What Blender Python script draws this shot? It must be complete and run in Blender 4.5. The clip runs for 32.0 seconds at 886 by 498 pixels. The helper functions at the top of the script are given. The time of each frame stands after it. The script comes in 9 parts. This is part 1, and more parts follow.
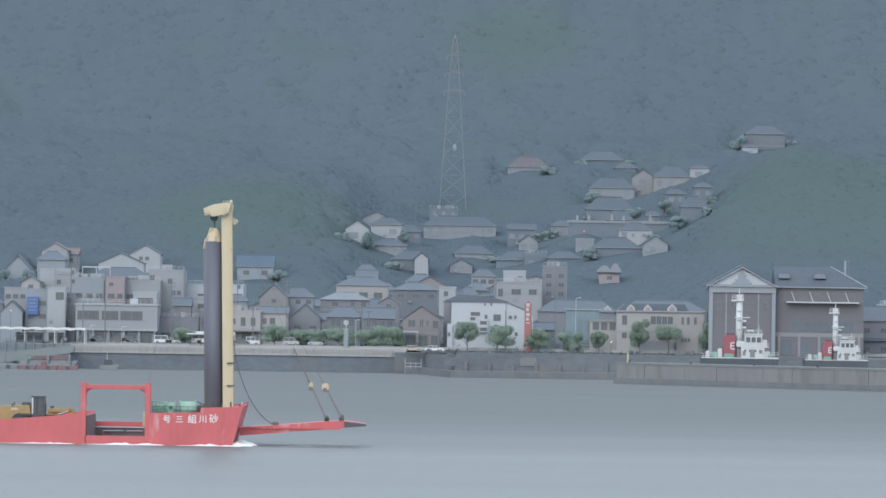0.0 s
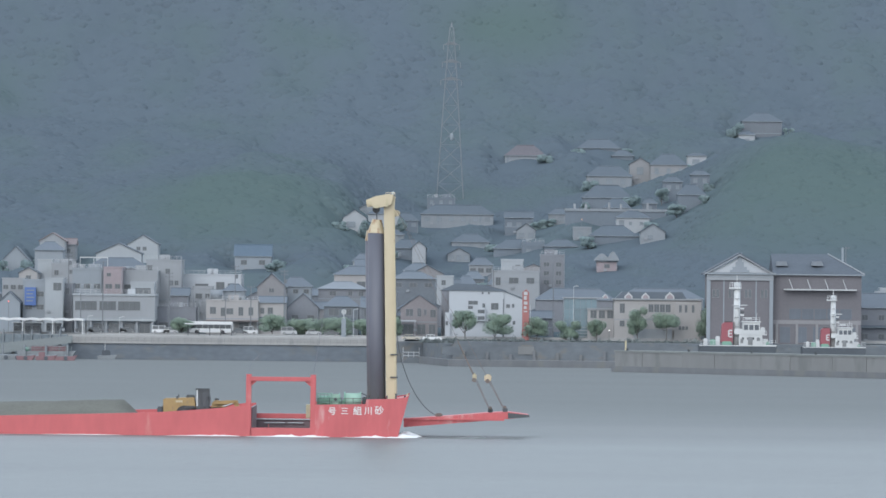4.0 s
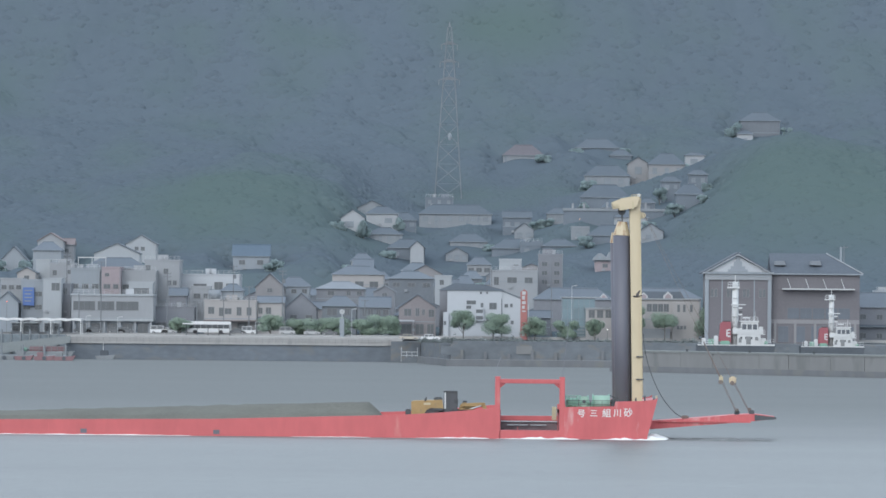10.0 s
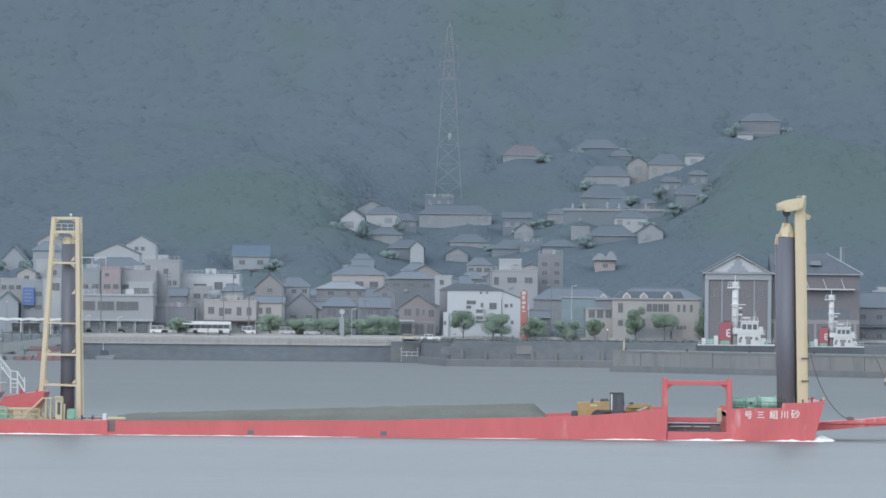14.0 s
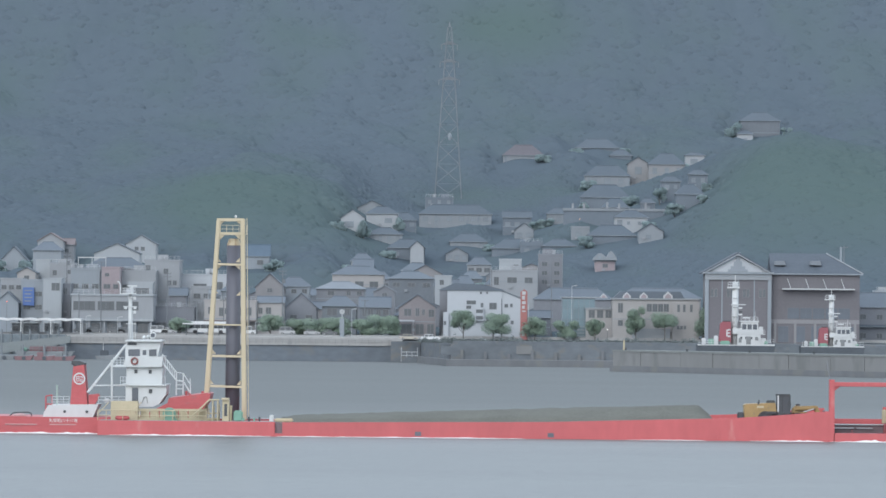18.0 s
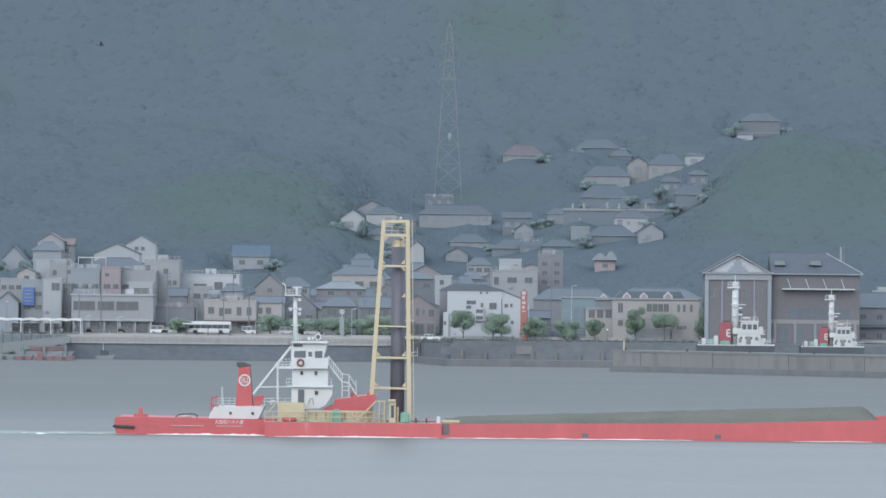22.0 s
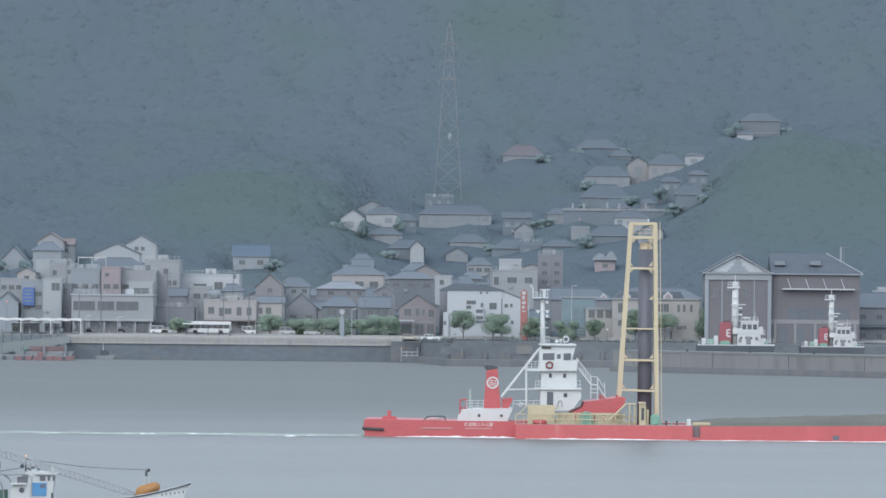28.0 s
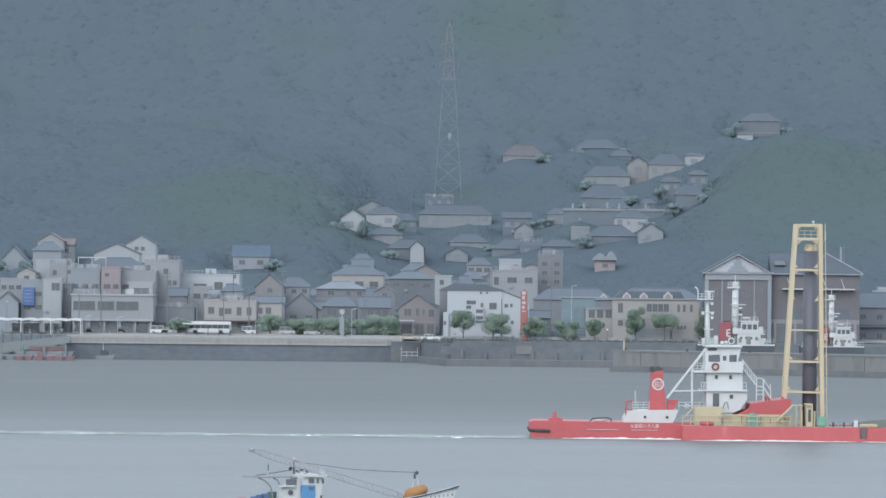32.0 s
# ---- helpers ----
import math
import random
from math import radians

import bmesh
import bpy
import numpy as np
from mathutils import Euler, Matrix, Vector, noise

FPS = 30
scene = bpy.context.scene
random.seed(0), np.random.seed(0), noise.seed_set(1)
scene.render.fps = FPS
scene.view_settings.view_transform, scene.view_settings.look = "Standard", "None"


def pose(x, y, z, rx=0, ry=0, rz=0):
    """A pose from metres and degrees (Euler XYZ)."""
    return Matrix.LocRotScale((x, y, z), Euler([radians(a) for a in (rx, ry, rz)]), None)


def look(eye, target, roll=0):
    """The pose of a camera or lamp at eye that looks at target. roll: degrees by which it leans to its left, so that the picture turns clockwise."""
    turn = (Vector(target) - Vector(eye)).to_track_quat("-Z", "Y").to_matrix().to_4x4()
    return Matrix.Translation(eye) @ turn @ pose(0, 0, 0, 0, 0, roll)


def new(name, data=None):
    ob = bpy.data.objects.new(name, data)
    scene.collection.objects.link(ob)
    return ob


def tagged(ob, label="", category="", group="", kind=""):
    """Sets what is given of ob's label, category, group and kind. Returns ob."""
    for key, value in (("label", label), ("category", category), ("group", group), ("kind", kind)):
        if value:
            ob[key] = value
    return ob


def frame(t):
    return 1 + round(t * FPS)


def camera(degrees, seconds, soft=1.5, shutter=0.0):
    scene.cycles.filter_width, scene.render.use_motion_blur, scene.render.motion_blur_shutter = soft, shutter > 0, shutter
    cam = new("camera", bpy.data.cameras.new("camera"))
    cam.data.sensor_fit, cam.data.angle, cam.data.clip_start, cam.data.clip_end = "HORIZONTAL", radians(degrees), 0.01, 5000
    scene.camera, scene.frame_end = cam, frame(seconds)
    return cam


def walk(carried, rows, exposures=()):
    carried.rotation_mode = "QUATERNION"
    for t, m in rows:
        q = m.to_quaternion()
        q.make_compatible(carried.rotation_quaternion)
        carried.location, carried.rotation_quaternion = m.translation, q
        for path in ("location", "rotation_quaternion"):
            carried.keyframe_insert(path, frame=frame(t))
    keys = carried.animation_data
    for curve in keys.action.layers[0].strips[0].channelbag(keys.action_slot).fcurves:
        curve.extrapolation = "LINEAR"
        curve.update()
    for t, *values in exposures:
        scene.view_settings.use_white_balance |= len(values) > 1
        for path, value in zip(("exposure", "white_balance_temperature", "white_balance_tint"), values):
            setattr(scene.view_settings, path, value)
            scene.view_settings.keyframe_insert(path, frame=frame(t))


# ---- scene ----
# ---- camera ----
EYE = (0.0, 0.0, 17.4)
FOCAL = 10500.0 / 1000.0


def aim(dx, dy, roll):
    """The pose of the long lens, with the shake of the tripod head."""
    return look(EYE, (-dx / FOCAL, 1000.0, 17.4 + (70.0 + dy) / FOCAL), 0.55 + roll)


cam = camera(8.541, 32.0, 1.6)
walk(cam, [
    (0.0, aim(8.0, 20.0, 0.30)), (0.5, aim(12.0, 21.3, 0.30)), (1.0, aim(13.7, 17.3, 0.33)),
    (1.5, aim(13.8, 13.8, 0.32)), (2.0, aim(12.6, 9.6, 0.27)), (2.5, aim(2.8, 5.0, 0.19)),
    (3.0, aim(-1.7, 3.1, 0.13)), (3.5, aim(1.4, 1.0, 0.09)), (5.5, aim(0.2, 0.0, 0.0)),
    (6.0, aim(0, 0, 0)), (32.0, aim(0, 0, 0))],
    [(0.0, 0.0), (32.0, 0.0)])

# ---- daylight: bright overcast ----
world = bpy.data.worlds.new("overcast_sky")
scene.world = world
world.use_nodes = True
wn, wl = world.node_tree.nodes, world.node_tree.links
wn.clear()
w_out = wn.new("ShaderNodeOutputWorld")
w_add = wn.new("ShaderNodeAddShader")
w_cloud = wn.new("ShaderNodeBackground")
w_cloud.inputs[0].default_value = (0.80, 0.908, 1.038, 1)
w_cloud.inputs[1].default_value = 1.38
w_sky = wn.new("ShaderNodeTexSky")
w_sky.sky_type = "NISHITA"
w_sky.sun_disc = False
w_sky.sun_elevation = radians(29)
w_sky.sun_rotation = radians(200)
w_bg = wn.new("ShaderNodeBackground")
w_bg.inputs[1].default_value = 0.03
wl.new(w_sky.outputs[0], w_bg.inputs[0])
wl.new(w_bg.outputs[0], w_add.inputs[0])
wl.new(w_cloud.outputs[0], w_add.inputs[1])
wl.new(w_add.outputs[0], w_out.inputs[0])
sun = new("sun", bpy.data.lights.new("sun", "SUN"))
sun.data.energy, sun.data.angle, sun.data.color = 1.5, radians(45), (1.0, 0.99, 0.965)
sun.matrix_world = look((-130, -360, 210), (0, 0, 0))


# ---- materials ----
def mat(name, base, rough=0.6, metal=0.0, var=0.15, grain=3.0, blot=0.3, bump=0.1, spec=0.5, each=0.0, stain=None, stain_at=0.62, streak=1.0, glow=0.0, ior=1.5, relief=0.05, deep=1.0, island=0.0, groves=(), grove=None):
    """A worn surface: colour varied at two scales, stains of a second colour, fine relief."""
    m = bpy.data.materials.new(name)
    m.use_nodes = True
    n, l = m.node_tree.nodes, m.node_tree.links
    b = n["Principled BSDF"]
    co = n.new("ShaderNodeTexCoord")
    mp = n.new("ShaderNodeMapping")
    mp.inputs["Scale"].default_value = (1, 1 / deep, 1 / streak)
    l.new(co.outputs["Object"], mp.inputs[0])
    fine = n.new("ShaderNodeTexNoise")
    fine.inputs["Scale"].default_value, fine.inputs["Detail"].default_value = grain, 5
    big = n.new("ShaderNodeTexNoise")
    big.inputs["Scale"].default_value, big.inputs["Detail"].default_value = blot, 3
    l.new(mp.outputs[0], fine.inputs["Vector"])
    l.new(mp.outputs[0], big.inputs["Vector"])
    both = n.new("ShaderNodeMath")
    both.operation = "ADD"
    l.new(fine.outputs[0], both.inputs[0])
    l.new(big.outputs[0], both.inputs[1])
    last = both
    if each:
        info = n.new("ShaderNodeObjectInfo")
        ma = n.new("ShaderNodeMath")
        ma.operation = "MULTIPLY_ADD"
        ma.inputs[1].default_value = each
        l.new(info.outputs["Random"], ma.inputs[0])
        l.new(both.outputs[0], ma.inputs[2])
        last = ma
    if island:
        geo = n.new("ShaderNodeNewGeometry")
        ma = n.new("ShaderNodeMath")
        ma.operation = "MULTIPLY_ADD"
        ma.inputs[1].default_value = island
        l.new(geo.outputs["Random Per Island"], ma.inputs[0])
        l.new(last.outputs[0], ma.inputs[2])
        last = ma
    rng = n.new("ShaderNodeMapRange")
    rng.inputs[1].default_value, rng.inputs[2].default_value = 0.6, 1.4 + each + island
    rng.inputs[3].default_value, rng.inputs[4].default_value = 1 - var, 1 + var
    l.new(last.outputs[0], rng.inputs[0])
    mul = n.new("ShaderNodeVectorMath")
    mul.operation = "SCALE"
    mul.inputs[0].default_value = base[:3]
    l.new(rng.outputs[0], mul.inputs["Scale"])
    colour = mul.outputs[0]
    if stain:
        st = n.new("ShaderNodeTexNoise")
        st.inputs["Scale"].default_value, st.inputs["Detail"].default_value = blot * 3.1, 6
        l.new(mp.outputs[0], st.inputs["Vector"])
        sr = n.new("ShaderNodeMapRange")
        sr.inputs[1].default_value, sr.inputs[2].default_value = stain_at, stain_at + (0.12 if blot > 0.02 else 0.3)
        l.new(st.outputs[0], sr.inputs[0])
        mx = n.new("ShaderNodeMix")
        mx.data_type = "RGBA"
        l.new(sr.outputs[0], mx.inputs[0])
        l.new(colour, mx.inputs[6])
        mx.inputs[7].default_value = (*stain[:3], 1)
        colour = mx.outputs[2]
    for cx, cy, rx, ry in groves:
        off = n.new("ShaderNodeVectorMath")
        off.operation = "SUBTRACT"
        off.inputs[1].default_value = (cx, cy, 0)
        l.new(co.outputs["Object"], off.inputs[0])
        sc = n.new("ShaderNodeVectorMath")
        sc.operation = "MULTIPLY"
        sc.inputs[1].default_value = (1 / rx, 1 / ry, 0)
        l.new(off.outputs[0], sc.inputs[0])
        ln = n.new("ShaderNodeVectorMath")
        ln.operation = "LENGTH"
        l.new(sc.outputs[0], ln.inputs[0])
        rag = n.new("ShaderNodeMath")
        rag.operation = "MULTIPLY_ADD"
        rag.inputs[1].default_value = 1.2
        l.new(st.outputs[0], rag.inputs[0])
        l.new(ln.outputs["Value"], rag.inputs[2])
        gr = n.new("ShaderNodeMapRange")
        gr.inputs[1].default_value, gr.inputs[2].default_value = 1.0, 1.7
        gr.inputs[3].default_value, gr.inputs[4].default_value = 1.0, 0.0
        l.new(rag.outputs[0], gr.inputs[0])
        gm = n.new("ShaderNodeMix")
        gm.data_type = "RGBA"
        l.new(gr.outputs[0], gm.inputs[0])
        l.new(colour, gm.inputs[6])
        gm.inputs[7].default_value = (*grove, 1)
        colour = gm.outputs[2]
    l.new(colour, b.inputs["Base Color"])
    b.inputs["Roughness"].default_value, b.inputs["Metallic"].default_value = rough, metal
    b.inputs["Specular IOR Level"].default_value = spec
    b.inputs["IOR"].default_value = ior
    if bump:
        bu = n.new("ShaderNodeBump")
        bu.inputs["Strength"].default_value, bu.inputs["Distance"].default_value = bump, relief
        l.new(fine.outputs[0], bu.inputs["Height"])
        l.new(bu.outputs[0], b.inputs["Normal"])
    if glow:
        l.new(colour, b.inputs["Emission Color"])
        b.inputs["Emission Strength"].default_value = glow
    return m


def glass(name, base, rough=0.15):
    m = mat(name, base, rough, 0, 0.2, 0.6, 0.2, 0, 0.9, each=0.6)
    return m


M_RED = mat("red_hull_paint", (0.465, 0.100, 0.107), 0.45, 0, 0.10, 1.2, 0.15, 0.05, 0.5, stain=(0.507, 0.197, 0.189), stain_at=0.66, streak=3.0)
M_TUGRED = mat("red_tug_paint", (0.420, 0.084, 0.092), 0.45, 0, 0.12, 1.2, 0.2, 0.05, 0.5, stain=(0.33, 0.10, 0.105), stain_at=0.62, streak=0.35)
M_SCUFF = mat("scraped_pale_paint", (0.43, 0.27, 0.27), 0.7, 0, 0.25, 4.0, 0.8, 0.1)
M_BUOY = mat("dark_red_buoy", (0.20, 0.075, 0.07), 0.6, 0, 0.1, 3, 0.5, 0.0)
M_VENT = mat("dull_grey_green_paint", (0.30, 0.38, 0.35), 0.6, 0, 0.1, 3, 0.5, 0.0)
M_REDWORN = mat("worn_red_bow_paint", (0.473, 0.101, 0.109), 0.5, 0, 0.12, 1.5, 0.25, 0.05, 0.5, stain=(0.523, 0.282, 0.276), stain_at=0.60, streak=4.0)
M_WHITE = mat("white_ship_paint", (0.506, 0.527, 0.535), 0.45, 0, 0.05, 2.0, 0.4, 0.02, stain=(0.392, 0.384, 0.368), stain_at=0.70, streak=4.0)
M_CREAM = mat("cream_mast_paint", (0.481, 0.412, 0.289), 0.5, 0, 0.08, 1.5, 0.3, 0.03, stain=(0.344, 0.279, 0.197), stain_at=0.68, streak=4.0)
M_RUSTCREAM = mat("rust_streaked_cream_paint", (0.481, 0.412, 0.289), 0.6, 0, 0.12, 2.0, 0.5, 0.05, stain=(0.295, 0.180, 0.107), stain_at=0.50, streak=3.0)
M_TAN = mat("tan_deck_paint", (0.451, 0.394, 0.271), 0.55, 0, 0.1, 1.5, 0.4, 0.03, stain=(0.287, 0.221, 0.164), stain_at=0.66)
M_PLATE = mat("worn_grey_deck_plate", (0.27, 0.26, 0.265), 0.7, 0, 0.15, 1.5, 0.3, 0.05, stain=(0.32, 0.2, 0.19), stain_at=0.6)
# darkened hull red: the shade of recesses is put into the colour
M_RECESS = mat("hull_recess_painted_shade", (0.164, 0.127, 0.139), 0.7, 0, 0.2, 1.0, 0.3, 0.05)
M_SPUD = mat("dark_rusty_steel", (0.092, 0.096, 0.123), 0.6, 0.0, 0.2, 0.8, 0.12, 0.1, 0.8, stain=(0.126, 0.111, 0.125), stain_at=0.58, streak=5.0)
M_BLACK = mat("black_rubber", (0.041, 0.041, 0.046), 0.7, 0, 0.2, 3, 0.5, 0.1)
M_DARK = mat("dark_steel", (0.067, 0.074, 0.082), 0.5, 0.3, 0.2, 3, 0.5, 0.05)
M_WIRE = mat("greasy_brown_wire", (0.15, 0.125, 0.115), 0.6, 0.2, 0.2, 6, 1.0, 0.1)
M_GREEN = mat("pale_green_machine_paint", (0.170, 0.328, 0.258), 0.5, 0, 0.12, 2, 0.4, 0.03)
M_GREENPALE = mat("faded_green_machine_paint", (0.246, 0.385, 0.312), 0.55, 0, 0.12, 2, 0.4, 0.03, stain=(0.213, 0.295, 0.246), stain_at=0.62)
M_YELLOW = mat("yellow_machine_paint", (0.308, 0.212, 0.090), 0.5, 0, 0.12, 2, 0.5, 0.03, stain=(0.197, 0.155, 0.108), stain_at=0.64)
M_SAND = mat("wet_grey_sand", (0.124, 0.126, 0.112), 0.9, 0, 0.2, 2.5, 0.25, 0.5, 0.2)
M_GLASS = glass("ship_window_glass", (0.070, 0.082, 0.102))
M_CABGLASS = glass("tinted_cab_glass", (0.030, 0.038, 0.052), 0.45)
M_CONC = mat("weathered_concrete", (0.322, 0.322, 0.321), 0.85, 0, 0.10, 1.0, 0.12, 0.1, 0.3, stain=(0.225, 0.235, 0.237), stain_at=0.64, streak=2.0)
M_WET = mat("wet_dark_quay_wall", (0.106, 0.127, 0.153), 0.7, 0, 0.22, 0.5, 0.08, 0.2, 0.6, stain=(0.120, 0.131, 0.142), stain_at=0.54, streak=0.5)
M_HARBOUR = mat("old_harbour_wall_concrete", (0.124, 0.140, 0.157), 0.8, 0, 0.22, 0.5, 0.08, 0.2, 0.4, stain=(0.153, 0.151, 0.146), stain_at=0.56, streak=0.6)
M_ASPH = mat("wet_asphalt", (0.135, 0.148, 0.162), 0.6, 0, 0.2, 2, 0.1, 0.1)
# blue-grey leaf colour holds the air haze; greener groves are real
M_LEAF2 = mat("hazed_hillside_leaves", (0.090, 0.113, 0.135), 0.9, 0, 0.10, 0.30, 0.010, 0.22, 0.0, stain=(0.089, 0.119, 0.125), stain_at=0.46, relief=0.8, deep=2.0, streak=1.4, island=0.7, groves=((-56, 1710, 42, 75), (110, 1700, 46, 95), (22, 2035, 30, 26)), grove=(0.084, 0.116, 0.116))
# street leaves far paler than foliage: haze is put into the colour
M_TREE = mat("hazed_street_leaves", (0.287, 0.366, 0.284), 0.9, 0, 0.12, 1.0, 0.2, 0.0, 0.1)


def thin_leaf(m):
    """Lets light through the leaves of a crown."""
    n, l = m.node_tree.nodes, m.node_tree.links
    b, out = n["Principled BSDF"], n["Material Output"]
    tr = n.new("ShaderNodeBsdfTranslucent")
    mx = n.new("ShaderNodeMixShader")
    mx.inputs[0].default_value = 0.5
    l.new(b.inputs["Base Color"].links[0].from_socket, tr.inputs[0])
    l.new(b.outputs[0], mx.inputs[1])
    l.new(tr.outputs[0], mx.inputs[2])
    l.new(mx.outputs[0], out.inputs[0])


thin_leaf(M_TREE)

_n, _l = M_TREE.node_tree.nodes, M_TREE.node_tree.links
_thin = _n.new("ShaderNodeBsdfTranslucent")
_thin.inputs[0].default_value = (0.36, 0.42, 0.40, 1)
_both = _n.new("ShaderNodeMixShader")
_both.inputs[0].default_value = 0.55
_l.new(_n["Principled BSDF"].outputs[0], _both.inputs[1])
_l.new(_thin.outputs[0], _both.inputs[2])
_l.new(_both.outputs[0], _n["Material Output"].inputs[0])
M_HEDGE = mat("dull_hedge_leaves", (0.170, 0.196, 0.200), 0.9, 0, 0.2, 1.0, 0.2, 0.0, 0.2)
M_TRUNK = mat("tree_bark", (0.115, 0.111, 0.107), 0.9, 0, 0.25, 4, 1, 0.3)
# slope and far woods: haze mixed into the base colour as well
M_SOIL = mat("hazed_hillside_ground", (0.094, 0.120, 0.136), 0.9, 0, 0.10, 0.3, 0.02, 0.05, 0.0)
M_FAR = mat("hazed_distant_woods", (0.089, 0.112, 0.133), 0.95, 0, 0.06, 0.20, 0.010, 0.25, 0.0, stain=(0.089, 0.120, 0.123), stain_at=0.46, relief=0.8, deep=2.0, streak=1.4)
M_STEEL = mat("galvanised_steel", (0.42, 0.44, 0.46), 0.45, 0.5, 0.1, 4, 0.5, 0.02)


# ---- mesh helpers ----
ORIGIN = {}


def thing(name, x, y, z, label, category, group="", kind=""):
    ob = new(name)
    ob.location = (x, y, z)
    ob.empty_display_size = 0.3
    ORIGIN[ob.name] = Vector((x, y, z))
    return tagged(ob, label, category, group, kind)


def part(name, bm, material, parent, label="", smooth=False):
    """One mesh object from a bmesh given in the coordinates of its thing's surroundings."""
    me = bpy.data.meshes.new(name)
    top = parent
    while top is not None and top.name not in ORIGIN:
        top = top.parent
    if top is not None:
        bmesh.ops.translate(bm, verts=bm.verts, vec=-ORIGIN[top.name])
    bm.normal_update()
    bm.to_mesh(me)
    bm.free()
    me.materials.append(material)
    if smooth:
        for p in me.polygons:
            p.use_smooth = True
    ob = new(name, me)
    ob.parent = parent
    if label:
        ob["label"] = label
    return ob


def cuboid(bm, x0, x1, y0, y1, z0, z1):
    v = [bm.verts.new(c) for c in ((x0, y0, z0), (x1, y0, z0), (x1, y1, z0), (x0, y1, z0), (x0, y0, z1), (x1, y0, z1), (x1, y1, z1), (x0, y1, z1))]
    for q in ((3, 2, 1, 0), (4, 5, 6, 7), (0, 1, 5, 4), (1, 2, 6, 5), (2, 3, 7, 6), (3, 0, 4, 7)):
        bm.faces.new([v[i] for i in q])
    return bm


def block(x0, x1, y0, y1, z0, z1, bevel=0.0):
    bm = cuboid(bmesh.new(), x0, x1, y0, y1, z0, z1)
    if bevel:
        bmesh.ops.bevel(bm, geom=list(bm.edges), offset=bevel, segments=2, affect="EDGES")
    return bm


def prism(bm, profile, y0, y1):
    """Extrudes an (x, z) outline from y0 to y1."""
    a = [bm.verts.new((x, y0, z)) for x, z in profile]
    b = [bm.verts.new((x, y1, z)) for x, z in profile]
    n = len(a)
    bm.faces.new(a)
    bm.faces.new(b[::-1])
    for i in range(n):
        j = (i + 1) % n
        bm.faces.new((a[j], a[i], b[i], b[j]))
    bmesh.ops.recalc_face_normals(bm, faces=bm.faces)
    return bm


def tube(bm, p, q, r0, r1=None, n=8):
    p, q = Vector(p), Vector(q)
    r1 = r0 if r1 is None else r1
    d = (q - p).normalized()
    side = d.cross(Vector((0, 0, 1) if abs(d.z) < 0.9 else (1, 0, 0))).normalized()
    up = side.cross(d)
    ra, rb = [], []
    for i in range(n):
        a = 2 * math.pi * (i + 0.5) / n
        o = side * math.cos(a) + up * math.sin(a)
        ra.append(bm.verts.new(p + o * r0))
        rb.append(bm.verts.new(q + o * r1))
    for i in range(n):
        j = (i + 1) % n
        bm.faces.new((ra[i], ra[j], rb[j], rb[i]))
    bm.faces.new(ra[::-1])
    bm.faces.new(rb)
    return bm


def chain(bm, points, r, n=6):
    for p, q in zip(points, points[1:]):
        tube(bm, p, q, r, r, n)
    return bm


def ball(bm, c, rx, ry=None, rz=None, seg=10, rings=6):
    ry, rz = ry or rx, rz or rx
    bmesh.ops.create_uvsphere(bm, u_segments=seg, v_segments=rings, radius=1.0, matrix=Matrix.LocRotScale(c, None, (rx, ry, rz)))
    return bm


def plan(bm, corners, z0, z1):
    """An upright block over a ground plan given anticlockwise."""
    lo = [bm.verts.new((x, y, z0)) for x, y in corners]
    up = [bm.verts.new((x, y, z1)) for x, y in corners]
    bm.faces.new(lo[::-1])
    bm.faces.new(up)
    for i in range(len(lo)):
        j = (i + 1) % len(lo)
        bm.faces.new((lo[i], lo[j], up[j], up[i]))
    return bm


def sheet_mesh(name, verts, faces, material, kind, label, category, smooth=True):
    me = bpy.data.meshes.new(name)
    me.from_pydata(verts, [], faces)
    me.materials.append(material)
    if smooth:
        me.polygons.foreach_set("use_smooth", [True] * len(me.polygons))
    return tagged(new(name, me), label, category, "", kind)


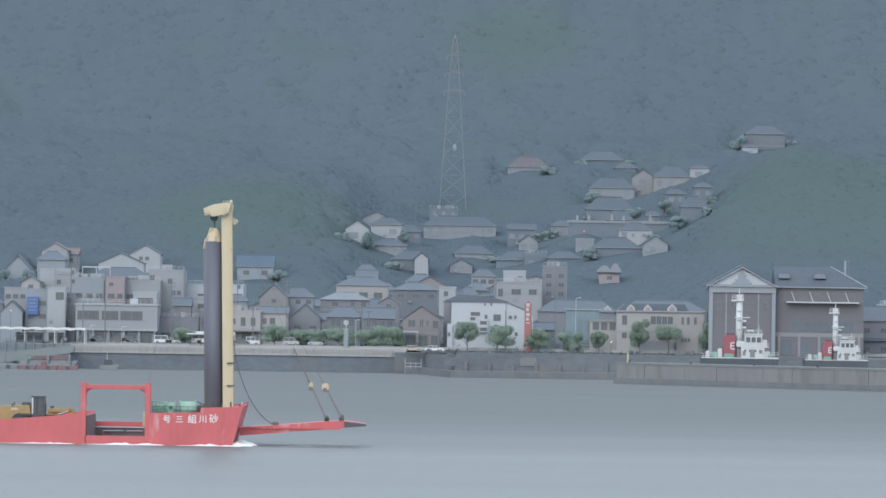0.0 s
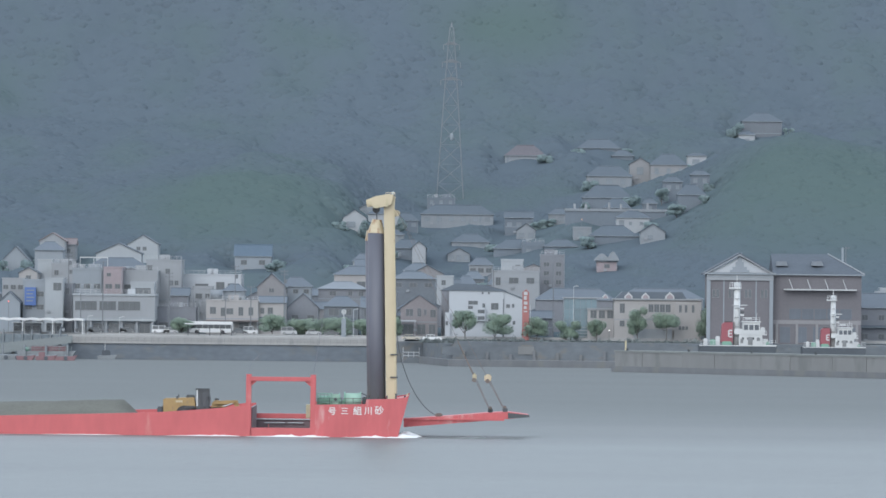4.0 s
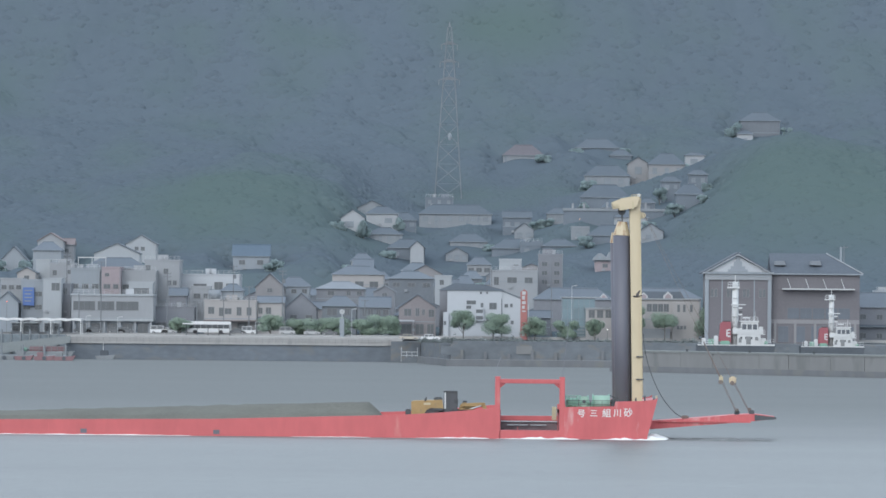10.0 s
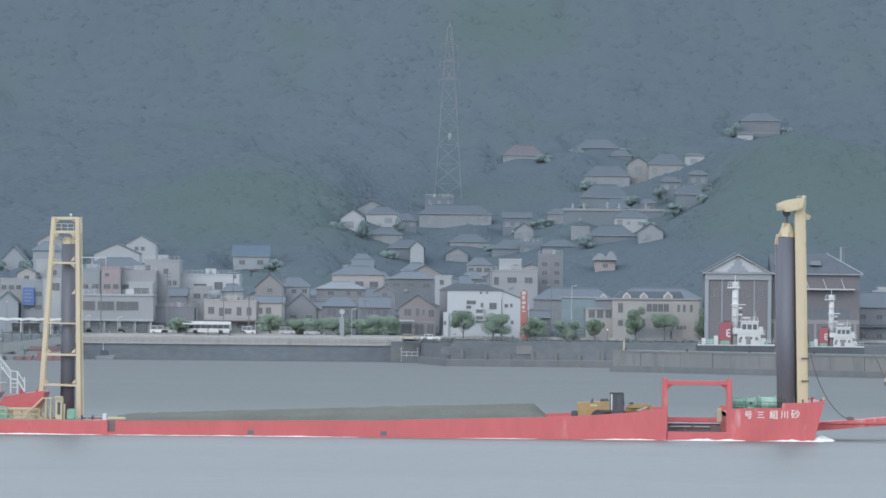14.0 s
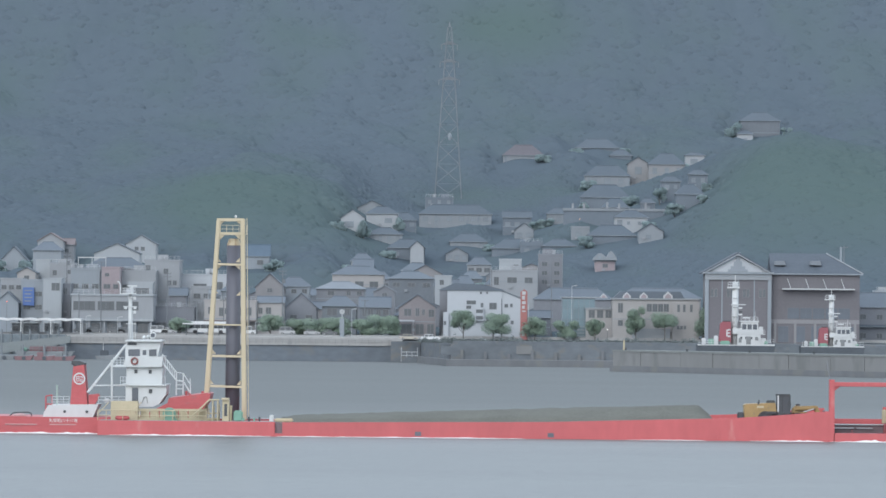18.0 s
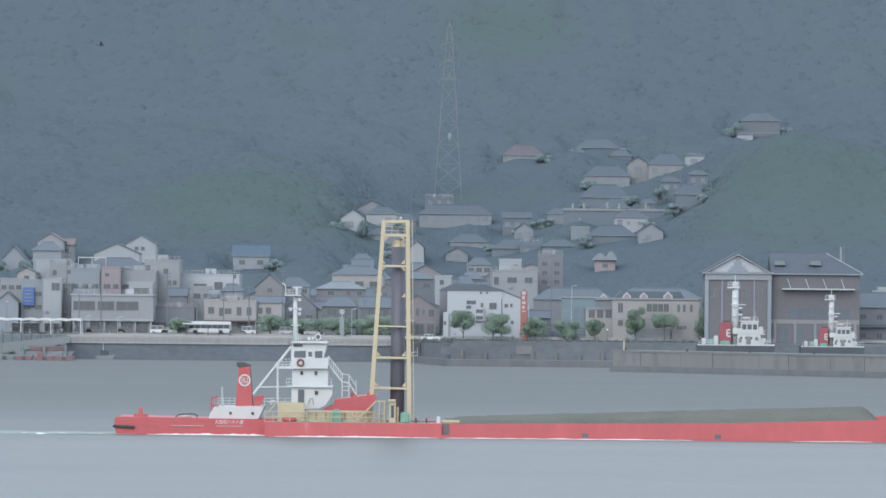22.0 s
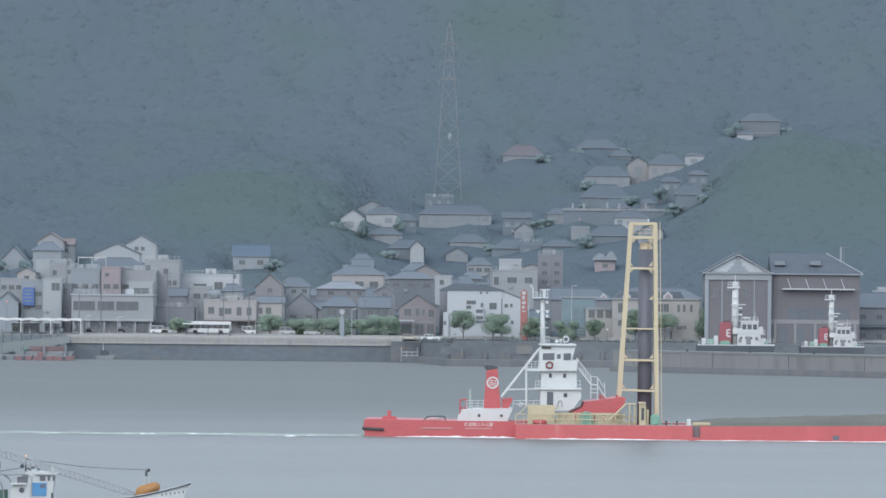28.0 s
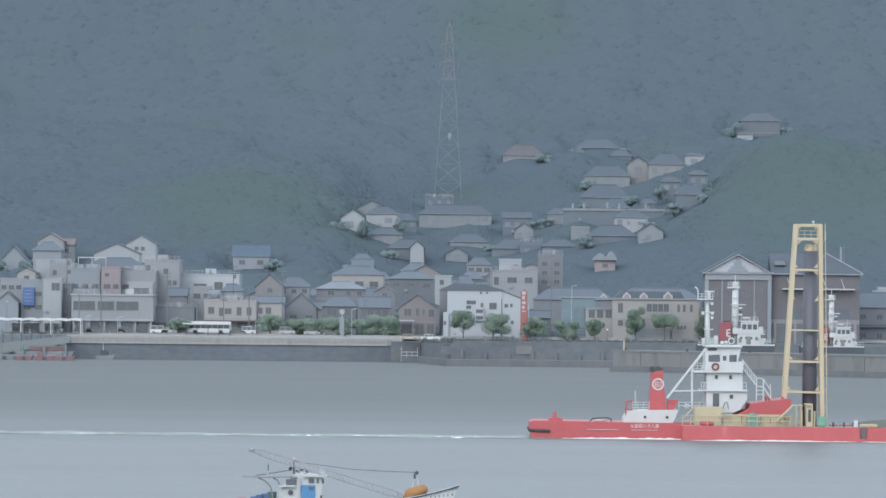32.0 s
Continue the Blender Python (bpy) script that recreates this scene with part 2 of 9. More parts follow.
# ---- water ----
def make_water():
    m = bpy.data.materials.new("rippled_grey_sea")
    m.use_nodes = True
    n, l = m.node_tree.nodes, m.node_tree.links
    b = n["Principled BSDF"]
    b.inputs["Base Color"].default_value = (0.124, 0.136, 0.140, 1)
    b.inputs["IOR"].default_value = 1.33
    b.inputs["Specular Tint"].default_value = (1.0, 0.98, 0.885, 1)
    co = n.new("ShaderNodeTexCoord")
    # wind: rougher towards the open strait, calmer under the far shore, in long drifting bands
    mp = n.new("ShaderNodeMapping")
    mp.inputs["Scale"].default_value = (0.006, 0.022, 1)
    l.new(co.outputs["Object"], mp.inputs[0])
    band = n.new("ShaderNodeTexNoise")
    band.inputs["Scale"].default_value, band.inputs["Detail"].default_value = 1.0, 3
    l.new(mp.outputs[0], band.inputs["Vector"])
    sep = n.new("ShaderNodeSeparateXYZ")
    l.new(co.outputs["Object"], sep.inputs[0])
    wind = n.new("ShaderNodeMapRange")
    wind.inputs[1].default_value, wind.inputs[2].default_value = 650, 900
    wind.inputs[3].default_value, wind.inputs[4].default_value = 0.36, 0.63
    l.new(sep.outputs["Y"], wind.inputs[0])
    mix = n.new("ShaderNodeMath")
    mix.operation = "MULTIPLY_ADD"
    mix.inputs[1].default_value = 0.10
    l.new(band.outputs[0], mix.inputs[0])
    lee = n.new("ShaderNodeMapRange")
    lee.inputs[1].default_value, lee.inputs[2].default_value = 480, 1300
    lee.inputs[3].default_value, lee.inputs[4].default_value = -0.05, 0.05
    l.new(sep.outputs["Y"], lee.inputs[0])
    gust = n.new("ShaderNodeMath")
    l.new(wind.outputs[0], gust.inputs[0])
    l.new(lee.outputs[0], gust.inputs[1])
    l.new(gust.outputs[0], mix.inputs[2])
    l.new(mix.outputs[0], b.inputs["Roughness"])
    mp2 = n.new("ShaderNodeMapping")
    mp2.inputs["Scale"].default_value = (0.3, 0.9, 1)
    l.new(co.outputs["Object"], mp2.inputs[0])
    rip = n.new("ShaderNodeTexNoise")
    rip.inputs["Scale"].default_value, rip.inputs["Detail"].default_value = 1.0, 4
    l.new(mp2.outputs[0], rip.inputs["Vector"])
    bu = n.new("ShaderNodeBump")
    bu.inputs["Strength"].default_value, bu.inputs["Distance"].default_value = 0.9, 0.3
    l.new(rip.outputs[0], bu.inputs["Height"])
    l.new(bu.outputs[0], b.inputs["Normal"])
    sheet_mesh("water", [(-3500, -800, 0), (3500, -800, 0), (3500, 1408, 0), (-3500, 1408, 0)], [(0, 1, 2, 3)], m, "structure",
               "calm grey strait water with faint ripples", "water")
    return m


M_WATER = make_water()


# ---- land ----
def slope(y):
    pts = ((1396, 5.3), (1440, 5.6), (1500, 8.5), (1560, 13), (1640, 24), (1740, 38), (1850, 47), (1968, 68), (2000, 82), (2110, 148), (2300, 235), (2700, 300), (3400, 310), (4600, 240))
    if y <= pts[0][0]:
        return pts[0][1]
    for (a, za), (b, zb) in zip(pts, pts[1:]):
        if y <= b:
            k = (y - a) / (b - a)
            return za + (zb - za) * k
    return pts[-1][1]


def smooth(k):
    k = min(1.0, max(0.0, k))
    return k * k * (3 - 2 * k)


def land(x, y):
    z = slope(y)
    k = min(1.0, max(0.0, (y - 1480) / 200))
    z += 6 * math.exp(-abs((x + 60) / 33) ** 2.4) * smooth((y - 1640) / 95) * (1 - smooth((y - 1800) / 130))
    z += 16 * math.exp(-abs((x - 114) / 44) ** 3) * smooth((y - 1600) / 105) * (1 - smooth((y - 1780) / 140))
    z += smooth((y - 1655) / 60) * (2.5 * noise.noise((x * 0.045, y * 0.02, 6.0)) + 1.2 * noise.noise((x * 0.11, y * 0.05, 2.2)))
    z -= 7 * k * math.exp(-((x - 5) / 30) ** 2 - ((y - 1700) / 140) ** 2)
    z += k * 2 * noise.noise((x * 0.012, y * 0.012, 3.1))
    return z


FAR_Y = 2096


def make_land():
    xs = sorted(set([-3500, -2000, -1200, -800, -500, 500, 800, 1200, 2000, 3500] + list(range(-400, 401, 12))))
    ys = [1402, 1412, 1425, 1440, 1455] + list(range(1470, FAR_Y + 1, 14)) + [FAR_Y]
    verts = [(x, y, land(x, y)) for y in ys for x in xs]
    w = len(xs)
    faces = [(j * w + i, j * w + i + 1, (j + 1) * w + i + 1, (j + 1) * w + i) for j in range(len(ys) - 1) for i in range(w - 1)]
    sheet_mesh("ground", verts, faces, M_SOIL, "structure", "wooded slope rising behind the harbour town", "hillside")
    # the far mountainside: a rolling canopy with rain mist put into its colour
    xs = sorted(set([-3500, -2000, -1200, -800, -500, 500, 800, 1200, 2000, 3500] + list(range(-300, 301, 3))))
    ys = list(range(FAR_Y - 6, 2300, 4)) + [2320, 2360, 2420, 2550, 2700, 3000, 3400, 4000, 4600]
    verts = []
    for y in ys:
        for x in xs:
            k = min(1.0, max(0.0, (y - FAR_Y + 6) / 40))
            c = 1.3 * abs(noise.noise((x * 0.12, y * 0.045, 1.0))) + 0.6 * abs(noise.noise((x * 0.27, y * 0.11, 5.0))) + 4.0 * noise.noise((x * 0.021, y * 0.010, 8.0))
            verts.append((x, y, land(x, y) - 1.0 + k * (5.0 + c)))
    w = len(xs)
    faces = [(j * w + i, j * w + i + 1, (j + 1) * w + i + 1, (j + 1) * w + i) for j in range(len(ys) - 1) for i in range(w - 1)]
    sheet_mesh("backdrop", verts, faces, M_FAR, "structure", "distant wooded mountainside with rain haze painted into its colour", "mountain")


make_land()


# ---- barge ----
def rail(parent, pts, h=1.0, rows=2, step=1.5, r=0.035, material=None, name="handrail"):
    """A handrail along a polyline: posts and bars in one part."""
    bm = bmesh.new()
    for a, b in zip(pts, pts[1:]):
        a, b = Vector(a), Vector(b)
        n = max(1, round((b - a).length / step))
        for i in range(n + 1):
            p = a.lerp(b, i / n)
            tube(bm, p, p + Vector((0, 0, h)), r, r, 5)
        for k in range(rows):
            o = Vector((0, 0, h * (k + 1) / rows))
            tube(bm, a + o, b + o, r, r, 5)
    return part(name, bm, material or M_WHITE, parent)


YN, YF = 690.5, 709.5
barge = thing("sand_barge", 33.0, 700, 0, "long red steel sand barge with two cream spud masts", "barge")


def make_barge():
    # hull: bottom body, then the raised sides
    deck = 1.68
    xs, xb = -15.65, 87.83
    notch = -3.02
    bm = bmesh.new()
    prism(bm, [(notch, -1.0), (xb - 3.0, -1.0), (xb - 0.6, -0.2), (87.30, 0.68), (87.04, 0.35), (notch, 0.35)], YN + 0.02, YF - 0.02)
    part("hull_bottom", bm, M_RED, barge)
    for y0, y1 in ((YN, YN + 5.0), (YF - 5.0, YF)):
        part("stern_wing", block(xs, 5.0, y0, y1, -1.0, deck, 0.08), M_RED, barge)
    x1, x2 = 5.0, 5.86
    part("joint_recess", block(x1, x2, YN + 0.45, YF - 0.45, -0.8, deck - 0.02), M_RECESS, barge, "recess of the hull joint with its shade painted in")
    for y0, y1 in ((YN + 0.25, YN + 4.9), (YF - 4.9, YF - 0.1)):
        part("deck_plate", block(xs + 0.2, x1 - 0.1, y0, y1, deck, deck + 0.03), M_PLATE, barge, "worn grey deck plating")
    prof = [(x2, -0.6), (x2, 1.65), (36.59, 1.98), (46.98, 2.30), (53.68, 2.50), (58.94, 2.68), (62.89, 2.95), (67.49, 3.35), (69.26, 3.53), (70.11, 3.54), (70.14, -0.6)]
    for y0, y1, nm in ((YN, YN + 0.35, "side_bulwark"), (YF - 0.35, YF, "side_bulwark")):
        part(nm, prism(bmesh.new(), prof, y0, y1), M_RED, barge)
    part("hold_bulkhead", block(x2, x2 + 0.3, YN + 0.4, YF - 0.4, 0.2, deck), M_RED, barge)
    # rubbing strake: plates with weld seams
    for i in range(9):
        xx = x2 + 7.8 * (i + 0.5)
        part("weld_seam", block(xx - 0.03, xx + 0.03, YN - 0.015, YN + 0.01, 0.05, deck - 0.25), M_REDWORN, barge)
    for px in (37.1, 21.65):
        part("freeing_port", block(px - 0.42, px + 0.42, YN - 0.02, YN + 0.1, 0.16, 0.76, 0.05), M_SPUD, barge, "dark rectangular freeing port")
    # low gateway with its portal frame
    g0, g1 = 70.1, 77.11
    sill = 1.01
    for y0, y1 in ((YN, YN + 0.4), (YF - 0.4, YF)):
        part("gateway_sill", block(g0 - 0.05, g1 + 0.05, y0, y1, -0.6, sill), M_RED, barge)
    part("far_coaming", block(g0, g1, YF - 1.2, YF - 0.45, sill + 0.5, sill + 1.3), M_RED, barge)
    # dark block added for the shade below the far coaming
    part("coaming_shade", block(g0, g1, YF - 1.5, YF - 1.2, 0.4, sill + 0.72), M_RECESS, barge)
    part("gateway_deck", block(g0, g1, YN + 0.4, YF - 1.2, 0.36, 0.45), M_DARK, barge)
    for xa_, xb_ in ((71.1, 73.6), (73.9, 75.8)):
        part("white_pipe", tube(bmesh.new(), (xa_, YF - 1.75, sill + 0.2), (xb_, YF - 1.75, sill + 0.2), 0.07, 0.07, 8), M_STEEL, barge)
    # inner bulkhead wears the same painted shade colour
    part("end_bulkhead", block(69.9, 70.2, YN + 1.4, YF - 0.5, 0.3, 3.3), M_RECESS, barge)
    part("gateway_pipe", tube(bmesh.new(), (g0, YF - 1.7, sill + 0.62), (g1, YF - 1.7, sill + 0.62), 0.08), M_STEEL, barge)
    ztop = 7.06
    part("gateway_post", block(69.5, 70.1, YN - 0.05, YN + 1.3, 0.5, ztop, 0.06), M_RED, barge)
    part("gateway_post", block(77.0, 77.62, YN - 0.05, YN + 1.3, 0.5, ztop, 0.06), M_RED, barge)
    part("gateway_beam", block(69.9, 77.2, YN + 0.05, YN + 1.2, ztop - 0.62, ztop - 0.12, 0.05), M_RED, barge)
    for cx, s in ((70.07, 1), (77.0, -1)):
        part("gusset", prism(bmesh.new(), [(cx, ztop - 0.6), (cx + s * 0.7, ztop - 0.6), (cx, ztop - 1.2)], YN + 0.3, YN + 0.5), M_RED, barge)
    for cx in (69.8, 77.3):
        part("post_cap", block(cx - 0.35, cx + 0.35, YN + 0.2, YN + 1.0, ztop, ztop + 0.16, 0.04), M_REDWORN, barge)
    part("frame_cable", chain(bmesh.new(), [(69.57, YN + 0.6, ztop + 0.2), (69.84, 699, ztop + 1.4), (70.36, 709, ztop + 2.2)], 0.025, 5), M_SPUD, barge)
    part("frame_cable", chain(bmesh.new(), [(77.33, YN + 0.6, ztop + 0.2), (77.72, 694, ztop + 3.0), (78.18, 698, ztop + 6.6)], 0.025, 5), M_SPUD, barge)
    # fore body and raked bow
    f0 = 77.11
    prof = [(f0, -0.6), (f0, 3.74), (83.40, 3.87), (83.52, 4.43), (86.74, 4.53), (88.05, 4.70), (88.45, 4.94), (88.32, 4.38), (87.62, 1.67), (87.30, 0.55), (87.04, -0.6)]
    for y0, y1 in ((YN, YN + 0.4), (YF - 0.4, YF)):
        part("bow_side", prism(bmesh.new(), prof, y0, y1), M_REDWORN, barge)
    fz = 3.63
    part("fore_deck", block(f0, 87.40, YN + 0.4, YF - 0.4, fz - 0.9, fz - 0.55), M_TAN, barge)
    part("fore_bulkhead", block(f0, f0 + 0.3, YN + 0.4, YF - 0.4, 0.3, fz - 0.55), M_RED, barge)
    bow = bmesh.new()
    prism(bow, [(86.78, 0.55), (86.74, 4.36), (88.32, 4.64), (87.62, 1.67), (87.30, 0.55)], YN + 0.4, YF - 0.4)
    part("bow_plate", bow, M_RED, barge)
    for i in range(5):
        bx = 83.79 + i * 1.05
        part("mooring_bitt", tube(bmesh.new(), (bx, YN + 0.6, fz), (bx, YN + 0.6, 4.54 + 0.35 + 0.25 * (i % 2)), 0.11), M_DARK, barge)
    part("bow_lamp", block(88.18, 88.38, YN + 0.1, YN + 0.3, 4.9, 5.16), M_CREAM, barge)
    # rounded edge strip and vertical frames on the fore body
    for k in (0.14, 0.36, 0.6, 0.82):
        xx = f0 + k * 11.0
        part("bow_seam", block(xx - 0.025, xx + 0.025, YN - 0.012, YN + 0.01, 0.0, 3.2), M_REDWORN, barge)
    # painted name
    glyphs("号", 79.55, 2.97, 0.98)
    glyphs("三", 81.0, 3.0, 0.92)
    glyphs("組", 82.5, 3.02, 1.08)
    glyphs("川", 83.75, 3.06, 1.0)
    glyphs("砂", 85.0, 3.1, 1.1)
    # ramp over the bow
    rp = [(87.82, 2.06), (93.28, 2.47), (97.61, 2.88), (100.08, 3.01), (102.48, 2.70), (102.55, 2.43), (100.09, 2.17), (95.96, 1.80), (87.83, 1.09)]
    ramp = part("bow_ramp", prism(bmesh.new(), rp, 697.4, 702.6), M_REDWORN, barge, "long red steel bow ramp with worn paint")
    part("ramp_tip", prism(bmesh.new(), [(100.08, 2.91), (102.61, 2.66), (102.62, 2.40), (100.09, 2.24)], 697.3, 702.7), M_DARK, ramp, "dark worn steel tip")
    part("ramp_girder", block(88.62, 99.62, 697.2, 697.5, 2.11 - 0.15, 2.11 + 0.05), M_RED, ramp)
    part("hose_reel", block(91.50, 92.40, 698.1, 699.0, 2.3, 2.75, 0.12), M_WIRE, ramp)
    for k in range(6):
        xx = 89.20 + k * 1.85
        part("ramp_rib", prism(bmesh.new(), [(xx, 1.30 + 0.072 * (xx - 88)), (xx + 0.07, 1.30 + 0.072 * (xx - 88)), (xx + 0.07, 1.93 + 0.082 * (xx - 88)), (xx, 1.93 + 0.082 * (xx - 88))], 697.32, 697.42), M_REDWORN, ramp)
    for px, pz in ((98.01, 3.02), (99.74, 3.10)):
        part("lifting_lug", block(px - 0.3, px + 0.3, 697.4, 698.1, pz - 0.1, pz + 0.35, 0.05), M_DARK, ramp)
    head = (86.65, 698.5, 26.85)
    for (bx, bz), (lx, lz), yy, wr in (((96.11, 7.07), (98.01, 3.09), 697.6, 0.06), ((97.71, 6.88), (99.74, 3.10), 702.4, 0.02)):
        h = Vector(head)
        q = Vector((bx, yy, bz))
        part("lifting_wire", tube(bmesh.new(), h, q.lerp(h, 0.22), 0.02, 0.02, 5), M_WIRE, barge)
        part("hoist_tackle", tube(bmesh.new(), q.lerp(h, 0.22), q, wr, wr * 1.6, 6), M_WIRE, barge, "greasy brown hoisting tackle")
        for o in (-0.09, 0.09):
            part("lifting_wire", tube(bmesh.new(), (bx + o, yy, bz), (lx + o * 0.5, yy, lz), 0.035, 0.035, 5), M_WIRE, barge)
        pulley = part("pulley_block", block(bx - (0.24 if wr > 0.03 else 0.42), bx + (0.24 if wr > 0.03 else 0.42), yy - 0.25, yy + 0.25, bz - 0.45, bz + 0.45, 0.16), M_CREAM if wr < 0.03 else M_TAN, barge, "cream pulley block")
        part("sheave", tube(bmesh.new(), (bx - 0.05, yy - 0.3, bz - 0.35), (bx - 0.05, yy + 0.3, bz - 0.35), 0.26, 0.26, 12), M_WIRE, pulley)
        part("wire_shackle", block(lx - 0.18, lx + 0.2, yy - 0.2, yy + 0.2, lz - 0.1, lz + 0.55, 0.08), M_WIRE, barge)
    hose = []
    (ax, az), (cx, cz) = (86.92, 12.31), (91.95, 2.43)
    for i in range(13):
        k = i / 12
        hose.append((ax + (cx - ax) * k ** 1.5, 698.6, az + (cz - az) * (1 - (1 - k) ** 1.55)))
    part("hanging_hose", chain(bmesh.new(), hose, 0.05, 6), M_DARK, barge)
    # mooring winches
    wz = fz - 0.55
    for x0, x1, r, y0, zc in ((78.0, 79.15, 0.55, 693.4, 1.15), (79.5, 80.3, 0.62, 692.6, 1.25), (81.0, 82.75, 0.82, 693.0, 1.2)):
        w = part("winch_drum", tube(bmesh.new(), (x0, y0, wz + zc), (x1, y0, wz + zc), r, r, 18), M_GREEN, barge, "pale green mooring winch drum")
        for xx in (x0 - 0.12, x1):
            part("flange", tube(bmesh.new(), (xx, y0, wz + zc), (xx + 0.12, y0, wz + zc), r + 0.16, r + 0.16, 18), M_GREEN, w)
            part("bearing_stand", prism(bmesh.new(), [(xx - 0.05, wz), (xx + 0.17, wz), (xx + 0.14, wz + zc + 0.3), (xx - 0.02, wz + zc + 0.3)], y0 - 0.6, y0 + 0.6), M_GREEN, w)
    part("winch_cover", tube(bmesh.new(), (81.1, 692.2, wz + 1.15), (82.9, 692.2, wz + 1.2), 0.88, 0.8, 16), M_GREENPALE, barge, "faded pale green winch cover", True)
    part("gear_wheel", tube(bmesh.new(), (79.9, 692.0, wz + 1.3), (79.9, 692.2, wz + 1.3), 0.62, 0.62, 18), M_GREENPALE, barge)
    part("wheel_hub", tube(bmesh.new(), (79.9, 691.85, wz + 1.3), (79.9, 692.0, wz + 1.3), 0.2, 0.2, 10), M_DARK, barge)
    bm = bmesh.new()
    for i in range(5):
        xx = 77.75 + i * 0.42
        tube(bm, (xx, 692.0, wz), (xx, 692.0, wz + 1.95), 0.05, 0.05, 5)
    for z in (0.9, 1.4, 1.95):
        tube(bm, (77.7, 692.0, wz + z), (79.5, 692.0, wz + z), 0.05, 0.05, 5)
    part("guard_frame", bm, M_GREEN, barge, "green pipe guard round the winches")
    part("gearbox", block(80.35, 80.95, 692.4, 694.2, wz, wz + 1.2, 0.12), M_GREEN, barge)
    part("gearbox", block(83.0, 83.5, 692.2, 694.0, wz, wz + 1.6, 0.1), M_DARK, barge)
    part("brake_lever", chain(bmesh.new(), [(82.9, 691.9, wz + 2.05), (83.5, 691.9, wz + 1.8), (83.55, 691.9, wz + 0.8)], 0.06, 6), M_DARK, barge)
    rail(barge, [(77.87, YN + 0.2, fz), (83.33, YN + 0.2, fz)], 0.9, 2, 1.4, 0.03, M_DARK)
    part("control_stand", block(76.3, 76.83, 699, 700, 2.0, 3.6, 0.05), M_TAN, barge)
    # bow spud mast
    zb = fz - 0.55
    col = bmesh.new()
    prism(col, [(85.76, zb), (85.22, 26.83), (84.90, 27.96), (86.23, 28.48), (86.57, 28.18), (86.45, 26.84), (86.89, zb)], 698.9, 701.1)
    part("mast_column", col, M_CREAM, barge, "cream steel mast column")
    part("mast_flange", prism(bmesh.new(), [(86.68, zb), (86.95, zb), (86.5, 26.8), (86.38, 26.8)], 698.7, 698.95), M_TAN, barge)
    arm = bmesh.new()
    prism(arm, [(83.11, 27.75), (84.23, 28.22), (85.83, 28.50), (86.37, 28.38), (86.04, 27.24), (84.78, 26.89), (83.85, 27.02), (83.25, 26.95)], 698.2, 701.8)
    part("mast_head", arm, M_CREAM, barge, "cream hoisting head of the mast")
    part("head_sheave", tube(bmesh.new(), (84.32, 699.4, 26.69), (84.32, 700.6, 26.69), 0.45, 0.45, 14), M_DARK, barge)
    part("head_sheave", tube(bmesh.new(), (86.79, 699.2, 26.25), (86.79, 700.2, 26.25), 0.35, 0.35, 12), M_CREAM, barge)
    for (ax, az), (bx, bz) in (((83.24, 27.21), (83.84, 27.55)), ((83.98, 26.82), (84.58, 27.23)), ((85.45, 26.97), (85.70, 27.90))):
        part("head_plate", block(min(ax, bx), max(ax, bx), 698.05, 698.2, min(az, bz), max(az, bz)), M_TAN, barge)
    part("head_lamp", ball(bmesh.new(), (86.30, 699.5, 28.61), 0.2), M_WHITE, barge)
    part("head_bracket", prism(bmesh.new(), [(86.45, 26.84), (87.06, 26.05), (86.46, 25.78)], 699.4, 700.2), M_CREAM, barge)
    rail(barge, [(85.43, 698.3, 28.3), (86.50, 698.3, 28.31)], 0.35, 1, 0.5, 0.03, M_CREAM)
    lad = bmesh.new()
    (lx0, lz0), (lx1, lz1) = (86.98, 4.98), (86.48, 26.64)
    for yy in (698.9, 699.3):
        tube(lad, (lx0, yy, lz0), (lx1, yy, lz1), 0.03, 0.03, 5)
    for i in range(48):
        k = i / 48
        tube(lad, (lx0 + (lx1 - lx0) * k, 698.9, lz0 + (lz1 - lz0) * k), (lx0 + (lx1 - lx0) * k, 699.3, lz0 + (lz1 - lz0) * k), 0.025, 0.025, 4)
    part("mast_ladder", lad, M_TAN, barge)
    for py in (9.51, 6.85):
        part("mast_bracket", block(86.16, 87.09, 698.6, 698.9, py, py + 0.15), M_DARK, barge)
    (sx0, sz0), (sx1, sz1) = (84.76, 4.63), (84.31, 23.89)
    part("spud_pole", tube(bmesh.new(), (sx0, 700, -0.5), (sx1, 700, sz1), 1.0, 1.0, 20), M_SPUD, barge, "dark rusty spud pole", True)
    part("spud_pole", tube(bmesh.new(), (sx0 - 0.35, 701.4, -0.5), (sx1 - 0.42, 701.4, sz1 - 0.9), 0.85, 0.85, 18), M_SPUD, barge, "dark rusty spud pole", True)
    part("spud_cap", tube(bmesh.new(), (sx1, 700, sz1), (sx1 + 0.1, 700, 25.49), 1.02, 0.55, 16), M_RUSTCREAM, barge)
    part("spud_cap", tube(bmesh.new(), (sx1 - 0.45, 701.4, sz1 - 0.9), (sx1 - 0.42, 701.4, sz1 + 0.3), 0.86, 0.7, 14), M_RUSTCREAM, barge)
    part("hoist_wire", tube(bmesh.new(), (sx1 + 0.1, 700, 25.49), (84.32, 700, 26.69), 0.08, 0.08, 6), M_DARK, barge)
    # stern spud tower
    tz = deck
    for yy in (698.6, 701.2):
        bm = bmesh.new()
        prism(bm, [(-3.80, tz), (-2.34, 25.2), (-2.24, 25.4), (-1.90, 25.4), (-3.07, 5.17), (-3.34, tz)], yy, yy + 0.7)
        part("tower_leg", bm, M_CREAM, barge, "raked cream tower leg")
        bm = bmesh.new()
